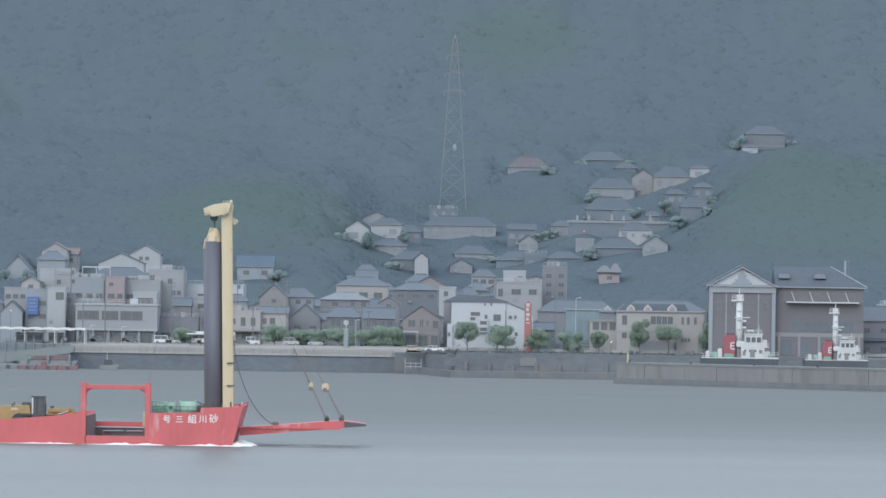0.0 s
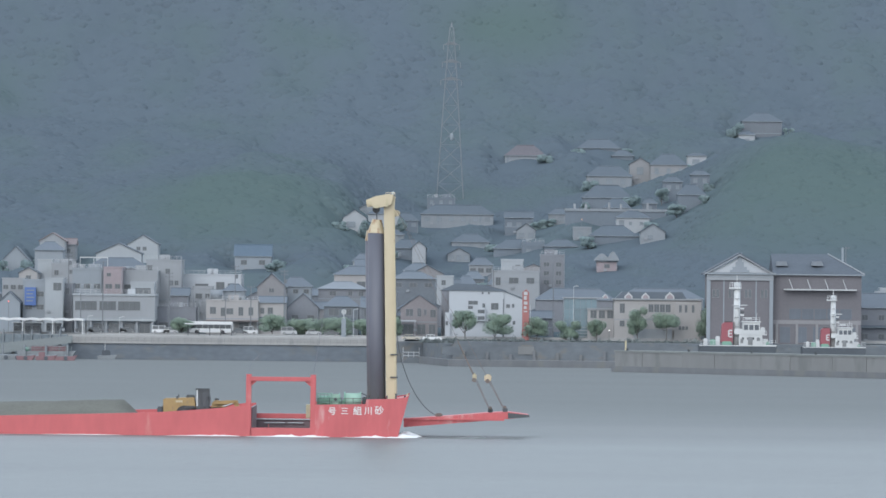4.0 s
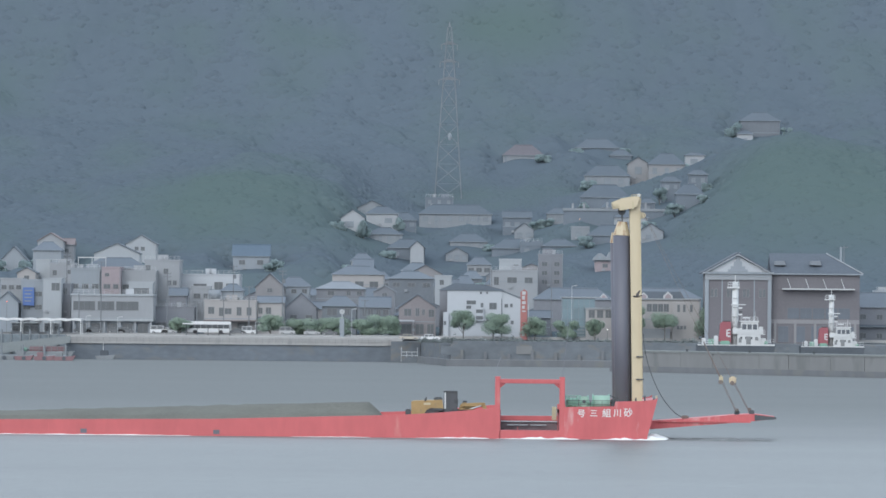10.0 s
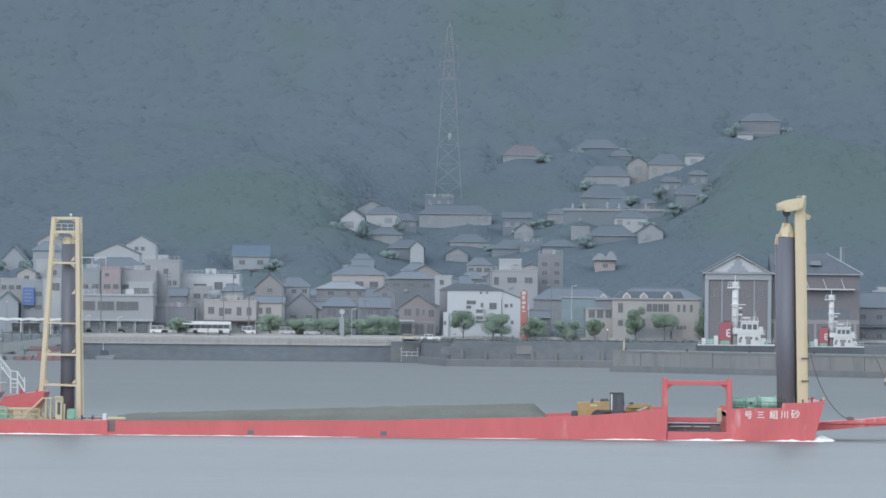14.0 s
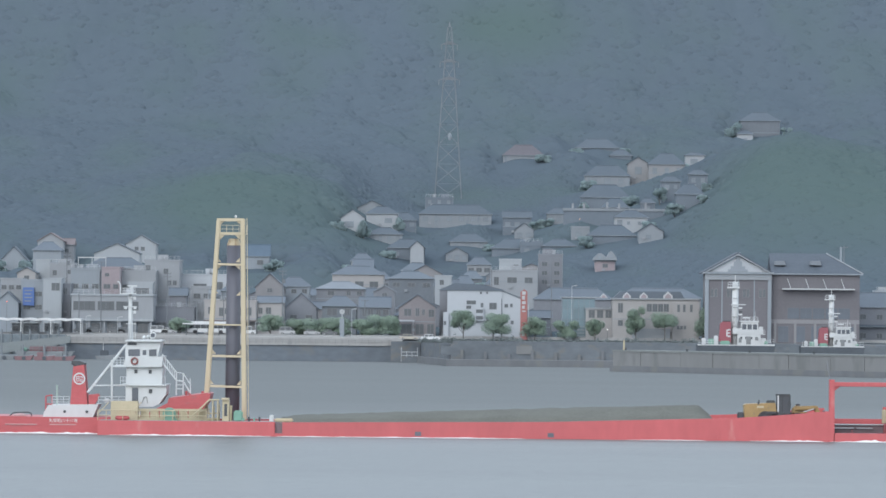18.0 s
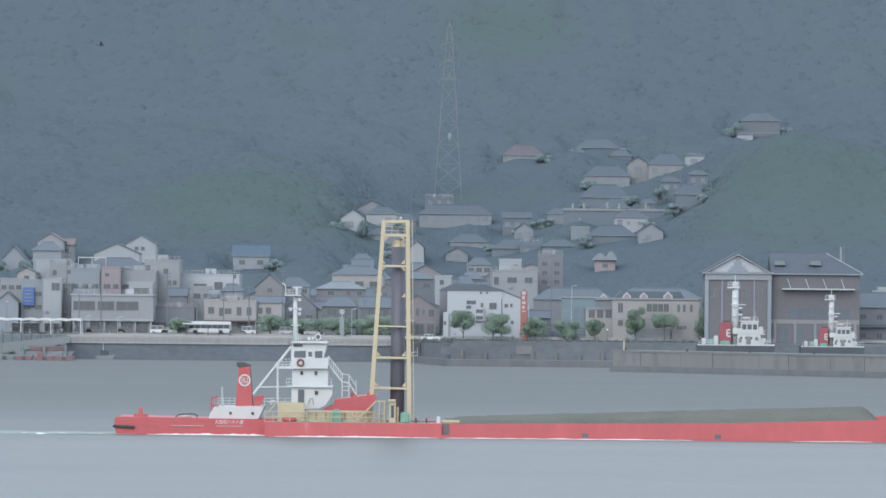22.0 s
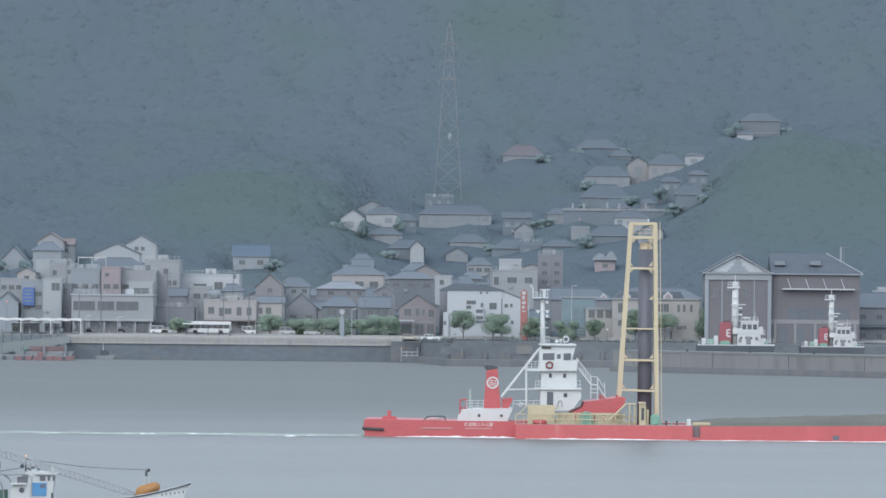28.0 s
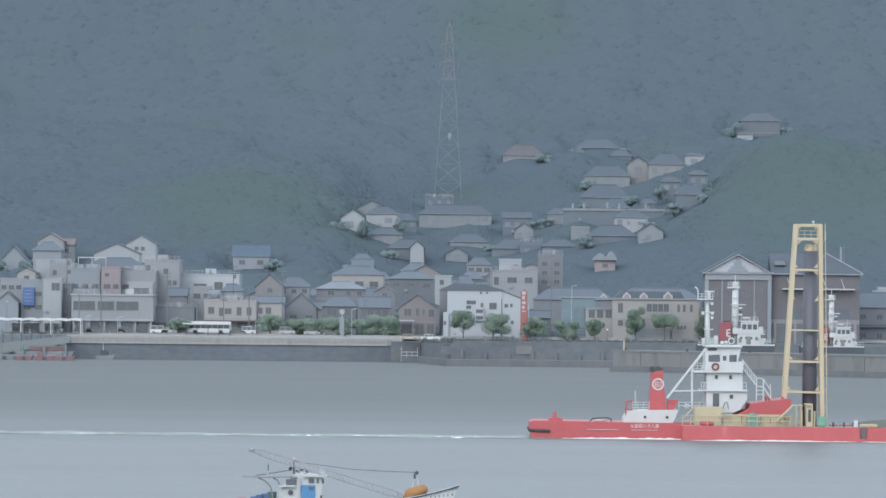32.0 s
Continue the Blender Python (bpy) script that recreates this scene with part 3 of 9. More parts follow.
        prism(bm, [(0.87, tz), (0.46, 25.4), (0.94, 25.4), (1.36, tz)], yy, yy + 0.7)
        part("tower_leg", bm, M_CREAM, barge, "upright cream tower leg")
        for (xa, za), (xb2, zb2), th in (((-2.30, 25.26), (0.83, 25.28), 0.16), ((-2.08, 23.65), (0.58, 23.64), 0.15), ((-2.38, 20.02), (0.62, 19.98), 0.12), ((-2.65, 12.91), (0.75, 12.87), 0.08), ((-2.94, 9.2), (0.86, 9.17), 0.12), ((-3.24, 5.66), (0.89, 5.57), 0.12)):
            part("cross_beam", prism(bmesh.new(), [(xa, za - th), (xb2, zb2 - th), (xb2, zb2 + th), (xa, za + th)], yy + 0.05, yy + 0.65), M_CREAM, barge)
        for (gx, gz_), s in (((-1.86, 25.25), 1), ((0.34, 25.27), -1), ((-1.98, 23.45), 1), ((0.35, 23.47), -1), ((-2.28, 19.91), 1), ((0.42, 19.87), -1)):
            part("gusset", prism(bmesh.new(), [(gx, gz_), (gx + s * 0.5, gz_), (gx, gz_ - 0.5)], yy + 0.2, yy + 0.5), M_CREAM, barge)
        for (gx, gz_), s in (((-2.32, 20.31), 1), ((0.42, 20.27), -1), ((-2.81, 9.44), 1), ((0.59, 9.41), -1), ((-3.04, 5.90), 1), ((0.66, 5.81), -1), ((-2.61, 16.57), 1), ((0.52, 16.34), -1)):
            part("gusset", prism(bmesh.new(), [(gx, gz_), (gx + s * 0.45, gz_), (gx, gz_ + 0.55)], yy + 0.2, yy + 0.5), M_CREAM, barge)
    rail(barge, [(-1.88, 698.7, 23.72), (0.32, 698.7, 23.7)], 0.9, 2, 0.75, 0.03, M_CREAM)
    part("tower_lamp", ball(tube(bmesh.new(), (-0.1, 699.5, 25.4), (-0.1, 699.5, 25.62), 0.06), (-0.1, 699.5, 25.66), 0.16), M_WHITE, barge)
    lad = bmesh.new()
    (lx0, lz0), (lx1, lz1) = (1.66, 2.01), (1.24, 25.48)
    for yy in (698.4, 698.85):
        tube(lad, (lx0, yy, lz0), (lx1, yy, lz1), 0.04, 0.04, 5)
    for i in range(60):
        k = i / 60
        p = (lx0 + (lx1 - lx0) * k, 698.4, lz0 + (lz1 - lz0) * k)
        tube(lad, p, (p[0], 698.85, p[2]), 0.025, 0.025, 4)
    for i in range(12):
        k = i / 12
        p = (lx0 + (lx1 - lx0) * k, 698.6, lz0 + (lz1 - lz0) * k)
        tube(lad, p, (p[0] - 0.5, 698.9, p[2]), 0.03, 0.03, 4)
    part("tower_ladder", lad, M_CREAM, barge)
    part("ladder_cage", block(1.2, 1.32, 698.2, 698.9, 23.48, 24.68), M_CREAM, barge)
    (sx0, sz0), (sx1, sz1) = (-0.33, 3.06), (-0.32, 22.26)
    part("spud_pole", tube(bmesh.new(), (sx0, 700.3, -0.5), (sx1, 700.3, sz1), 0.85, 0.85, 20), M_SPUD, barge, "dark rusty spud pole", True)
    part("spud_cap", tube(bmesh.new(), (sx1, 700.3, sz1), (sx1, 700.3, 23.06), 0.87, 0.6, 12), M_RUSTCREAM, barge)
    # stern deck machinery
    def blk(name, px0, px1, za, zb3, y0, y1, m, label="", bev=0.05):
        return part(name, block(px0, px1, y0, y1, za, zb3, bev), m, barge, label)
    blk("deck_locker", -14.22, -11.06, deck, 3.9, 692.2, 694.4, M_TAN, "large tan deck locker")
    house_ = blk("deck_house", -1.2, -0.41, deck, 4.17, 692.0, 694.5, M_TAN, "small tan deck house")
    part("house_roof", block(-1.3, -0.48, 691.7, 694.7, 4.17, 4.37), M_CREAM, house_)
    part("doorway", block(-0.97, -0.64, 691.95, 692.1, 2.27, 3.71), M_DARK, house_)
    part("vent_pipe", tube(bmesh.new(), (-0.21, 692.5, deck), (-0.21, 692.5, 3.52), 0.15), M_TAN, barge)
    drum = part("hose_reel", tube(bmesh.new(), (-7.38, 691.5, 2.47), (-7.38, 693.0, 2.47), 0.75, 0.75, 18), M_GREEN, barge, "pale green hose reel")
    part("reel_stand", prism(bmesh.new(), [(-8.16, deck), (-6.39, deck), (-6.98, deck + 0.6), (-7.7, deck + 0.6)], 691.6, 692.9), M_GREEN, drum)
    blk("pump", 0.12, 1.18, deck, 2.94, 691.8, 693.2, M_GREEN, "pale green deck pump", 0.15)
    for i in range(4):
        px = 1.31 + i * 0.62
        part("bollard", tube(bmesh.new(), (px, 691.4, deck), (px, 691.4, deck + 0.45 + 0.12 * (i % 2)), 0.12), M_DARK if i % 2 else M_GREEN, barge)
    # tan platform with rails and bays behind
    pz = 2.87
    part("pipe_rack", block(-11.91, -3.63, 692.9, 693.1, deck + 0.02, deck + 0.35), M_TAN, barge)
    bm = bmesh.new()
    for i in range(14):
        xx = -15.66 + i * 0.97
        tube(bm, (xx, 691.2, deck), (xx, 691.2, pz), 0.05, 0.05, 5)
    for z in (pz, (pz + deck) / 2):
        tube(bm, (-15.66, 691.2, z), (-3.03, 691.2, z), 0.06, 0.06, 5)
    part("deck_rail", bm, M_TAN, barge)
    for i in range(7):
        xx = -10.86 + i * 1.12
        part("screen_panel", block(xx + 0.06, xx + 1.06, 693.7, 693.8, deck + 0.05, deck + 1.22), M_TAN, barge)
    part("screen_rail", block(-11.12, -3.03, 693.4, 693.55, deck + 1.22, deck + 1.36), M_TAN, barge)
    bm = bmesh.new()
    (ax, az), (cx, cz) = (-4.61, 2.30), (-2.72, 4.15)
    for yy in (692.0, 693.0):
        tube(bm, (ax, yy, az), (cx, yy, cz), 0.09, 0.09, 6)
        tube(bm, (cx, yy, cz), (-1.6, yy, cz), 0.08, 0.08, 6)
        for px in (-2.33, -1.74):
            tube(bm, (px, yy, deck), (px, yy, cz), 0.08, 0.08, 6)
    for i in range(8):
        k = i / 8
        cuboid(bm, ax + (cx - ax) * k - 0.12, ax + (cx - ax) * k + 0.12, 692.0, 693.0, az + (cz - az) * k, az + (cz - az) * k + 0.05)
    part("deck_stairs", bm, M_TAN, barge, "tan steel stairs")
    for i in range(5):
        xx = -3.43 + i * 0.62
        part("screen_stiffener", block(xx - 0.05, xx + 0.05, 693.2, 693.4, deck, 3.9 - 0.25 * (4 - i)), M_TAN, barge)
    for za, zb3 in ((deck + 0.8, deck + 0.95), (deck + 0.02, deck + 0.35)):
        part("screen_bar", block(-3.49, -1.59, 693.41, 693.5, za, zb3), M_TAN, barge)
    for (ax, az), (cx, cz) in (((-11.72, 2.75), (-10.61, 3.82)), ((-15.66, 2.45), (-14.42, 3.78)), ((-5.60, 2.88), (-4.94, 2.09))):
        part("brace", tube(bmesh.new(), (ax, 691.4, az), (cx, 691.4, cz), 0.06, 0.06, 5), M_CREAM, barge)
    blk("signal_box", 4.33, 4.8, deck, 2.48, 691.2, 691.9, M_WHITE, "small white signal box")
    blk("fender_beam", 4.93, 7.1, deck + 0.02, deck + 0.42, 690.9, 691.5, M_TAN, "tan timber fender beam", 0.12)
    part("mooring_rope", ball(bmesh.new(), (-12.83, 691.7, deck + 0.3), 0.9, 0.5, 0.35), M_REDWORN, barge, "coiled red rope")


def glyphs(text, x, z, size, ship=None, y=None, label="white painted character of the vessel's name"):
    ship = ship or barge
    cu = bpy.data.curves.new("name_letter", "FONT")
    cu.body, cu.size, cu.align_x, cu.align_y, cu.extrude = text, size * 0.98, "CENTER", "CENTER", 0.01
    cu.offset = 0.012 if size > 0.7 else 0.0
    tmp = bpy.data.objects.new("name_letter", cu)
    me = bpy.data.meshes.new_from_object(tmp)
    bpy.data.objects.remove(tmp)
    me.materials.append(M_LETTER)
    ob = new("name_letter", me)
    ob.parent = ship
    ob.matrix_local = Matrix.Translation(Vector((x, YN - 0.02 if y is None else y, z)) - ORIGIN[ship.name]) @ Euler((radians(90), 0, 0)).to_matrix().to_4x4()
    ob["label"] = label


M_LETTER = mat("white_lettering_paint", (0.619, 0.619, 0.611), 0.5, 0, 0.06, 3.0, 0.8, 0.02, stain=(0.533, 0.387, 0.370), stain_at=0.68)
make_barge()


# ---- cargo ----
def make_cargo():
    x0, x1 = 5.32, 56.44
    n, m = 90, 14
    verts, faces = [], []
    for i in range(n + 1):
        k = i / n
        x = x0 + (x1 - x0) * k
        top = 2.2 + 1.8 * k ** 0.9 if k < 0.963 else 2.2 + 1.78 * max(0.0, (1 - k) / 0.037) ** 0.8
        top = min(top, 1.7 + (k / 0.05)) if k < 0.05 else top
        for j in range(m + 1):
            u = j / m
            prof = min(1.0, 2.6 * min(u, 1 - u)) ** 0.8
            z = 1.9 + (top - 1.9) * prof + 0.14 * noise.noise((x * 0.5, u * 9, 0)) + 0.06 * noise.noise((x * 1.7, u * 20, 4))
            verts.append((x - 33.0, YN + 0.5 + (YF - YN - 1.0) * u - 700, z if 0 < j < m else 1.4))
    w = m + 1
    faces = [(i * w + j, (i + 1) * w + j, (i + 1) * w + j + 1, i * w + j + 1) for i in range(n) for j in range(m)]
    ob = sheet_mesh("sand_cargo", verts, faces, M_SAND, "stuff", "long heap of wet grey-brown sand in the hold", "sand")
    ob.location = (33.0, 700, 0)
    return ob


cargo = make_cargo()


# ---- wheel loader ----
LZ = 1.55
loader = thing("wheel_loader", 63.67, 694.5, LZ, "yellow wheel loader with dark cab on the barge deck", "loader")


def make_loader():
    def p(name, x0, x1, y0, y1, z0, z1, m, bev=0.08, parent=None, label=""):
        return part(name, block(x0, x1, y0, y1, z0, z1, bev), m, parent or loader, label)
    for px in (62.2, 66.29):
        for yy in (693.0, 695.4):
            w = part("wheel", tube(bmesh.new(), (px, yy, LZ + 0.95), (px, yy + 0.75, LZ + 0.95), 0.95, 0.95, 20), M_BLACK, loader, "large black tyre")
            part("rim", tube(bmesh.new(), (px, yy - 0.03, LZ + 0.95), (px, yy + 0.1, LZ + 0.95), 0.5, 0.5, 14), M_DARK, w)
    body = part("engine_hood", prism(bmesh.new(), [(59.78, 2.2), (59.72, 4.12), (59.98, 4.26), (63.36, 4.40), (63.51, 3.3), (61.6, 2.95), (61.0, 2.2)], 693.2, 695.9), M_YELLOW, loader, "yellow engine hood")
    p("counterweight", 59.05, 59.7, 693.1, 696.0, LZ + 0.5, 3.3, M_DARK, 0.1)
    p("exhaust", 61.44, 61.57, 694.3, 694.5, 4.22, 4.75, M_DARK, 0.0)
    p("air_filter", 62.37, 63.36, 694.0, 695.0, 4.3, 4.7, M_DARK, 0.08)
    p("belly_frame", 60.99, 66.49, 693.9, 695.1, LZ + 0.6, 3.31, M_DARK)
    p("fender", 62.2, 63.5, 692.95, 696.0, 3.1, 3.42, M_DARK)
    p("hood_panel", 61.2, 62.0, 693.14, 693.2, 3.8, 4.05, M_TAN, 0.0)
    cab = part("cab", prism(bmesh.new(), [(63.51, 2.98), (63.58, 5.30), (65.01, 5.35), (65.22, 4.26), (65.10, 3.00)], 693.5, 695.6), M_CABGLASS, loader, "dark glazed operator cab")
    p("cab_roof", 63.45, 65.14, 693.3, 695.8, 5.27, 5.47, M_DARK, 0.06, cab)
    for a, b in ((63.62, 63.78), (64.09, 64.19), (65.01, 65.15)):
        p("cab_pillar", a, b, 693.35, 693.5, 3.38, 5.27, M_WHITE if a < 63.69 else M_DARK, 0.0, cab)
    p("access_steps", 63.64, 64.57, 693.0, 693.5, LZ + 0.5, 3.38, M_DARK)
    part("front_frame", prism(bmesh.new(), [(65.30, 3.00), (65.42, 3.79), (65.82, 4.13), (66.81, 3.94), (68.20, 4.02), (68.27, 3.69), (67.21, 3.41), (66.95, 3.01)], 693.9, 695.1), M_YELLOW, loader, "yellow front frame and lift arms")
    for yy in (693.4, 695.3):
        part("lift_arm", prism(bmesh.new(), [(65.62, 3.99), (68.33, 4.09), (68.94, 2.57), (68.55, 2.56), (67.94, 3.69), (65.62, 3.66)], yy, yy + 0.3), M_YELLOW, loader)
    for yy in (693.25, 695.7):
        part("hydraulic_ram", tube(bmesh.new(), (65.9, yy, 3.1), (67.9, yy, 3.75), 0.11, 0.08, 8), M_STEEL, loader)
    p("headlamp_bar", 65.75, 66.25, 693.3, 693.5, 4.1, 4.32, M_DARK, 0.03)
    p("arm_pivot", 67.6, 68.15, 693.2, 693.4, 3.72, 4.12, M_YELLOW, 0.08)
    p("front_fender", 65.5, 66.9, 692.95, 693.4, 3.25, 3.4, M_YELLOW, 0.05)
    part("bucket", prism(bmesh.new(), [(68.55, LZ + 0.1), (68.55, LZ + 1.1), (68.94, LZ + 1.2), (69.27, LZ + 0.7), (69.41, LZ + 0.05)], 692.7, 696.3), M_DARK, loader)
    for px in (61.37, 64.82):
        p("mirror", px - 0.08, px + 0.08, 693.0, 693.2, 4.23, 4.56, M_DARK, 0.0)


make_loader()


# ---- pusher tug ----
tug = thing("pusher_tug", -20.0, 700, 0, "red pusher tug with white wheelhouse and red funnel behind the barge", "tugboat")


def make_tug():
    def p(name, x0, x1, y0, y1, z0, z1, m, bev=0.05, parent=None, label=""):
        return part(name, block(x0, x1, y0, y1, z0, z1, bev), m, parent or tug, label)
    prof = [(-33.19, 0.08), (-33.40, 1.08), (-33.34, 1.88), (-32.94, 2.05), (-29.41, 2.02), (-22.27, 1.92), (-15.74, 1.91), (-10.74, 2.16), (-7.76, 3.66), (-7.56, 4.26), (-3.17, 4.90), (-2.70, 4.77), (-2.89, 3.97), (-3.75, 2.76), (-3.73, -0.8), (-32.99, -0.8)]
    bm = prism(bmesh.new(), prof, 694.8, 705.2)
    part("hull", bm, M_TUGRED, tug, "red steel tug hull with raised bow")
    part("stern_fender", tube(bmesh.new(), (-33.47, 694.6, 0.94), (-31.0, 694.6, 0.83), 0.17, 0.17, 10), M_BLACK, tug, "black rubber fender")
    part("stern_fender", tube(bmesh.new(), (-33.4, 694.6, 0.94), (-33.4, 705.4, 0.94), 0.17, 0.17, 10), M_BLACK, tug, "black rubber fender")
    dz = 1.92
    part("rubbing_strake", tube(bmesh.new(), (-26.73, 694.75, 1.04), (-23.0, 694.75, 1.04), 0.07, 0.07, 8), M_SCUFF, tug, "scraped rubbing strake")
    for i, c in enumerate("丸宝昭八十八第"):
        glyphs(c, -21.37 + i * 0.485, 1.5, 0.5, tug, 694.78, "white painted character of the tug's name")
    bm = bmesh.new()
    cuboid(bm, -21.5, -18.4, 694.77, 694.81, 1.0, 1.11)
    part("home_port_bar", bm, M_SCUFF, tug)
    post = part("stern_bitt", tube(bmesh.new(), (-30.41, 696.5, 1.97), (-30.42, 696.5, 3.04), 0.3, 0.2, 12), M_TUGRED, tug, "red stern bitt")
    p("bitt_foot", -31.21, -29.54, 695.9, 697.1, 1.91, 2.37, M_TUGRED, 0.1, post)
    part("rope_coil", ball(bmesh.new(), (-25.1, 696.0, dz + 0.12), 0.8, 0.6, 0.26), M_SCUFF, tug, "heap of pale rope on the stern deck")
    part("tow_bow", chain(bmesh.new(), [(-26.4, 697.0, dz), (-25.9, 697.0, dz + 0.42), (-24.2, 697.0, dz + 0.5), (-23.8, 697.0, dz + 0.36), (-23.8, 697.0, dz)], 0.07, 6), M_DARK, tug, "dark towing bow across the stern deck")
    # engine casing
    part("engine_casing", prism(bmesh.new(), [(-22.41, 1.85), (-22.3, 2.4), (-21.75, 3.29), (-15.89, 3.41), (-16.54, 1.91)], 696.2, 703.8), M_WHITE, tug, "white engine casing")
    for px in (-19.85, -17.25):
        part("porthole", tube(bmesh.new(), (px, 696.1, 2.55), (px, 696.25, 2.55), 0.17, 0.17, 14), M_DARK, tug)
    rail(tug, [(-21.35, 696.4, 3.33), (-19.35, 696.4, 3.35)], 0.95, 3, 0.7, 0.03, M_WHITE)
    bm = bmesh.new()
    for (ax, az), (cx, cz) in (((-22.08, 2.39), (-22.10, 4.32)), ((-22.10, 4.32), (-21.37, 4.46)), ((-21.37, 4.46), (-21.35, 3.26)), ((-22.09, 3.39), (-21.36, 3.39))):
        tube(bm, (ax, 696.6, az), (cx, 696.6, cz), 0.09, 0.09, 6)
    part("towing_frame", bm, M_TUGRED, tug, "red pipe frame")
    part("vent_pipe", tube(bmesh.new(), (-20.89, 698.5, 3.27), (-20.91, 698.5, 5.6), 0.13, 0.13, 10), M_VENT, tug, "dull grey-green vent pipe")
    fun = part("funnel", prism(bmesh.new(), [(-19.32, 3.35), (-19.00, 7.82), (-17.73, 8.03), (-17.29, 3.37)], 698.0, 702.0), M_TUGRED, tug, "tall red funnel with a white ring mark")
    hood = part("exhaust_hood", prism(bmesh.new(), [(-18.95, 7.8), (-19.28, 8.42), (-19.1, 8.52), (-18.3, 8.5), (-17.62, 8.22), (-17.73, 8.0)], 698.2, 701.8), M_DARK, fun, "sooty slanted exhaust hood")
    part("hood_lip", prism(bmesh.new(), [(-19.3, 8.12), (-19.22, 8.2), (-18.7, 7.95), (-18.78, 7.86)], 698.1, 701.9), M_BLACK, hood)
    bm = bmesh.new()
    ex, ez, ro, ri = -18.28, 6.39, 0.71, 0.53
    ring = [[bm.verts.new((ex + r * math.cos(a * math.pi / 16), 697.97, ez + r * math.sin(a * math.pi / 16))) for a in range(32)] for r in (ro, ri)]
    for i in range(32):
        bm.faces.new((ring[0][i], ring[0][(i + 1) % 32], ring[1][(i + 1) % 32], ring[1][i]))
    for a, b, c, d in ((-0.36, -0.28, -0.32, 0.30), (-0.08, 0.0, -0.32, 0.30), (-0.28, -0.08, 0.22, 0.30), (-0.28, -0.08, -0.04, 0.03), (-0.28, -0.08, -0.32, -0.25), (0.08, 0.38, 0.2, 0.28), (0.3, 0.38, 0.02, 0.2), (0.08, 0.38, -0.12, -0.05), (0.08, 0.15, -0.34, -0.12), (0.31, 0.38, -0.34, -0.12), (0.08, 0.38, -0.36, -0.29)):
        cuboid(bm, ex + a, ex + b, 697.95, 697.97, ez + c, ez + d)
    part("funnel_mark", bm, M_WHITE, fun, "white ring mark")
    part("air_intake", prism(bmesh.new(), [(-17.15, 3.37), (-17.17, 4.50), (-16.03, 4.65), (-15.90, 4.38), (-16.42, 3.37)], 698.0, 700.0), M_TUGRED, tug)
    # accommodation
    a0, a1 = -12.77, -7.97
    lower = part("lower_house", prism(bmesh.new(), [(-12.65, 3.08), (-12.71, 5.68), (-7.91, 5.82), (-7.93, 4.72), (-8.76, 3.52), (-9.42, 3.24)], 695.6, 704.4), M_WHITE, tug, "white lower deckhouse")
    p("door", -11.93, -11.2, 695.5, 695.62, 3.69, 5.42, M_GLASS, 0.0, lower)
    p("square_window", -9.97, -9.57, 695.5, 695.62, 4.81, 5.27, M_DARK, 0.0, lower)
    mid = p("middle_house", -12.65, -8.42, 696.2, 703.8, 5.7, 7.9, M_WHITE, 0.06, None, "white middle deckhouse")
    for px in (-11.53, -9.86):
        p("square_window", px - 0.17, px + 0.17, 696.1, 696.22, 7.1, 7.56, M_DARK, 0.0, mid)
    p("boat_deck", -13.31, -7.84, 695.2, 704.8, 5.66, 5.8, M_WHITE, 0.03)
    br = part("bridge_wing", prism(bmesh.new(), [(-14.26, 7.83), (-14.27, 8.00), (-12.93, 8.01), (-12.74, 9.08), (-8.34, 9.12), (-8.46, 7.88)], 695.6, 704.4), M_WHITE, tug, "white bridge deck with solid bulwark")
    wh = part("wheelhouse", prism(bmesh.new(), [(-12.81, 8.94), (-12.82, 10.41), (-12.56, 10.75), (-8.83, 11.05), (-8.56, 10.92), (-9.07, 8.98)], 696.4, 703.6), M_WHITE, tug, "white wheelhouse with dark windows")
    for a, b in ((-12.45, -11.11), (-10.01, -9.15)):
        part("bridge_window", prism(bmesh.new(), [(a, 9.13), (a, 9.9), (b + (0.1 if b > 3 - 20 + 12 else 0), 9.96), (b - (0.12 if b > 3 - 20 + 12 else 0), 9.13)], 696.32, 696.42), M_GLASS, wh)
    p("bridge_door", -10.95, -10.21, 696.3, 696.42, 8.7, 10.0, M_WHITE, 0.0, wh)
    p("door_window", -10.78, -10.35, 696.25, 696.3, 9.26, 9.83, M_GLASS, 0.0, wh)
    p("roof_edge", -12.83, -8.49, 695.9, 704.1, 10.8, 11.0, M_WHITE, 0.05, wh)
    p("name_board", -12.56, -11.49, 696.3, 696.4, 10.42, 10.72, M_DARK, 0.0, wh)
    # lifebuoy
    bm = bmesh.new()
    lx, lz = -11.67, 8.55
    rings = []
    for i in range(20):
        a = 2 * math.pi * i / 20
        rings.append([bm.verts.new((lx + (0.36 + 0.11 * math.cos(b)) * math.cos(a), 695.5 + 0.11 * math.sin(b), lz + (0.36 + 0.11 * math.cos(b)) * math.sin(a))) for b in (k * math.pi / 4 for k in range(8))])
    for i in range(20):
        for k in range(8):
            bm.faces.new((rings[i][k], rings[(i + 1) % 20][k], rings[(i + 1) % 20][(k + 1) % 8], rings[i][(k + 1) % 8]))
    part("lifebuoy", bm, M_BUOY, tug, "dark red lifebuoy")
    # mast
    mast = part("mast", tube(bmesh.new(), (-12.39, 700, 10.55), (-12.48, 700, 16.41), 0.34, 0.2, 10), M_WHITE, tug, "white radar mast", True)
    p("mast_platform", -13.68, -11.81, 699.2, 700.8, 16.38, 16.51, M_WHITE, 0.0, mast)
    rail(mast, [(-13.61, 699.3, 16.47), (-11.88, 699.3, 16.49)], 0.6, 2, 0.45, 0.03, M_WHITE)
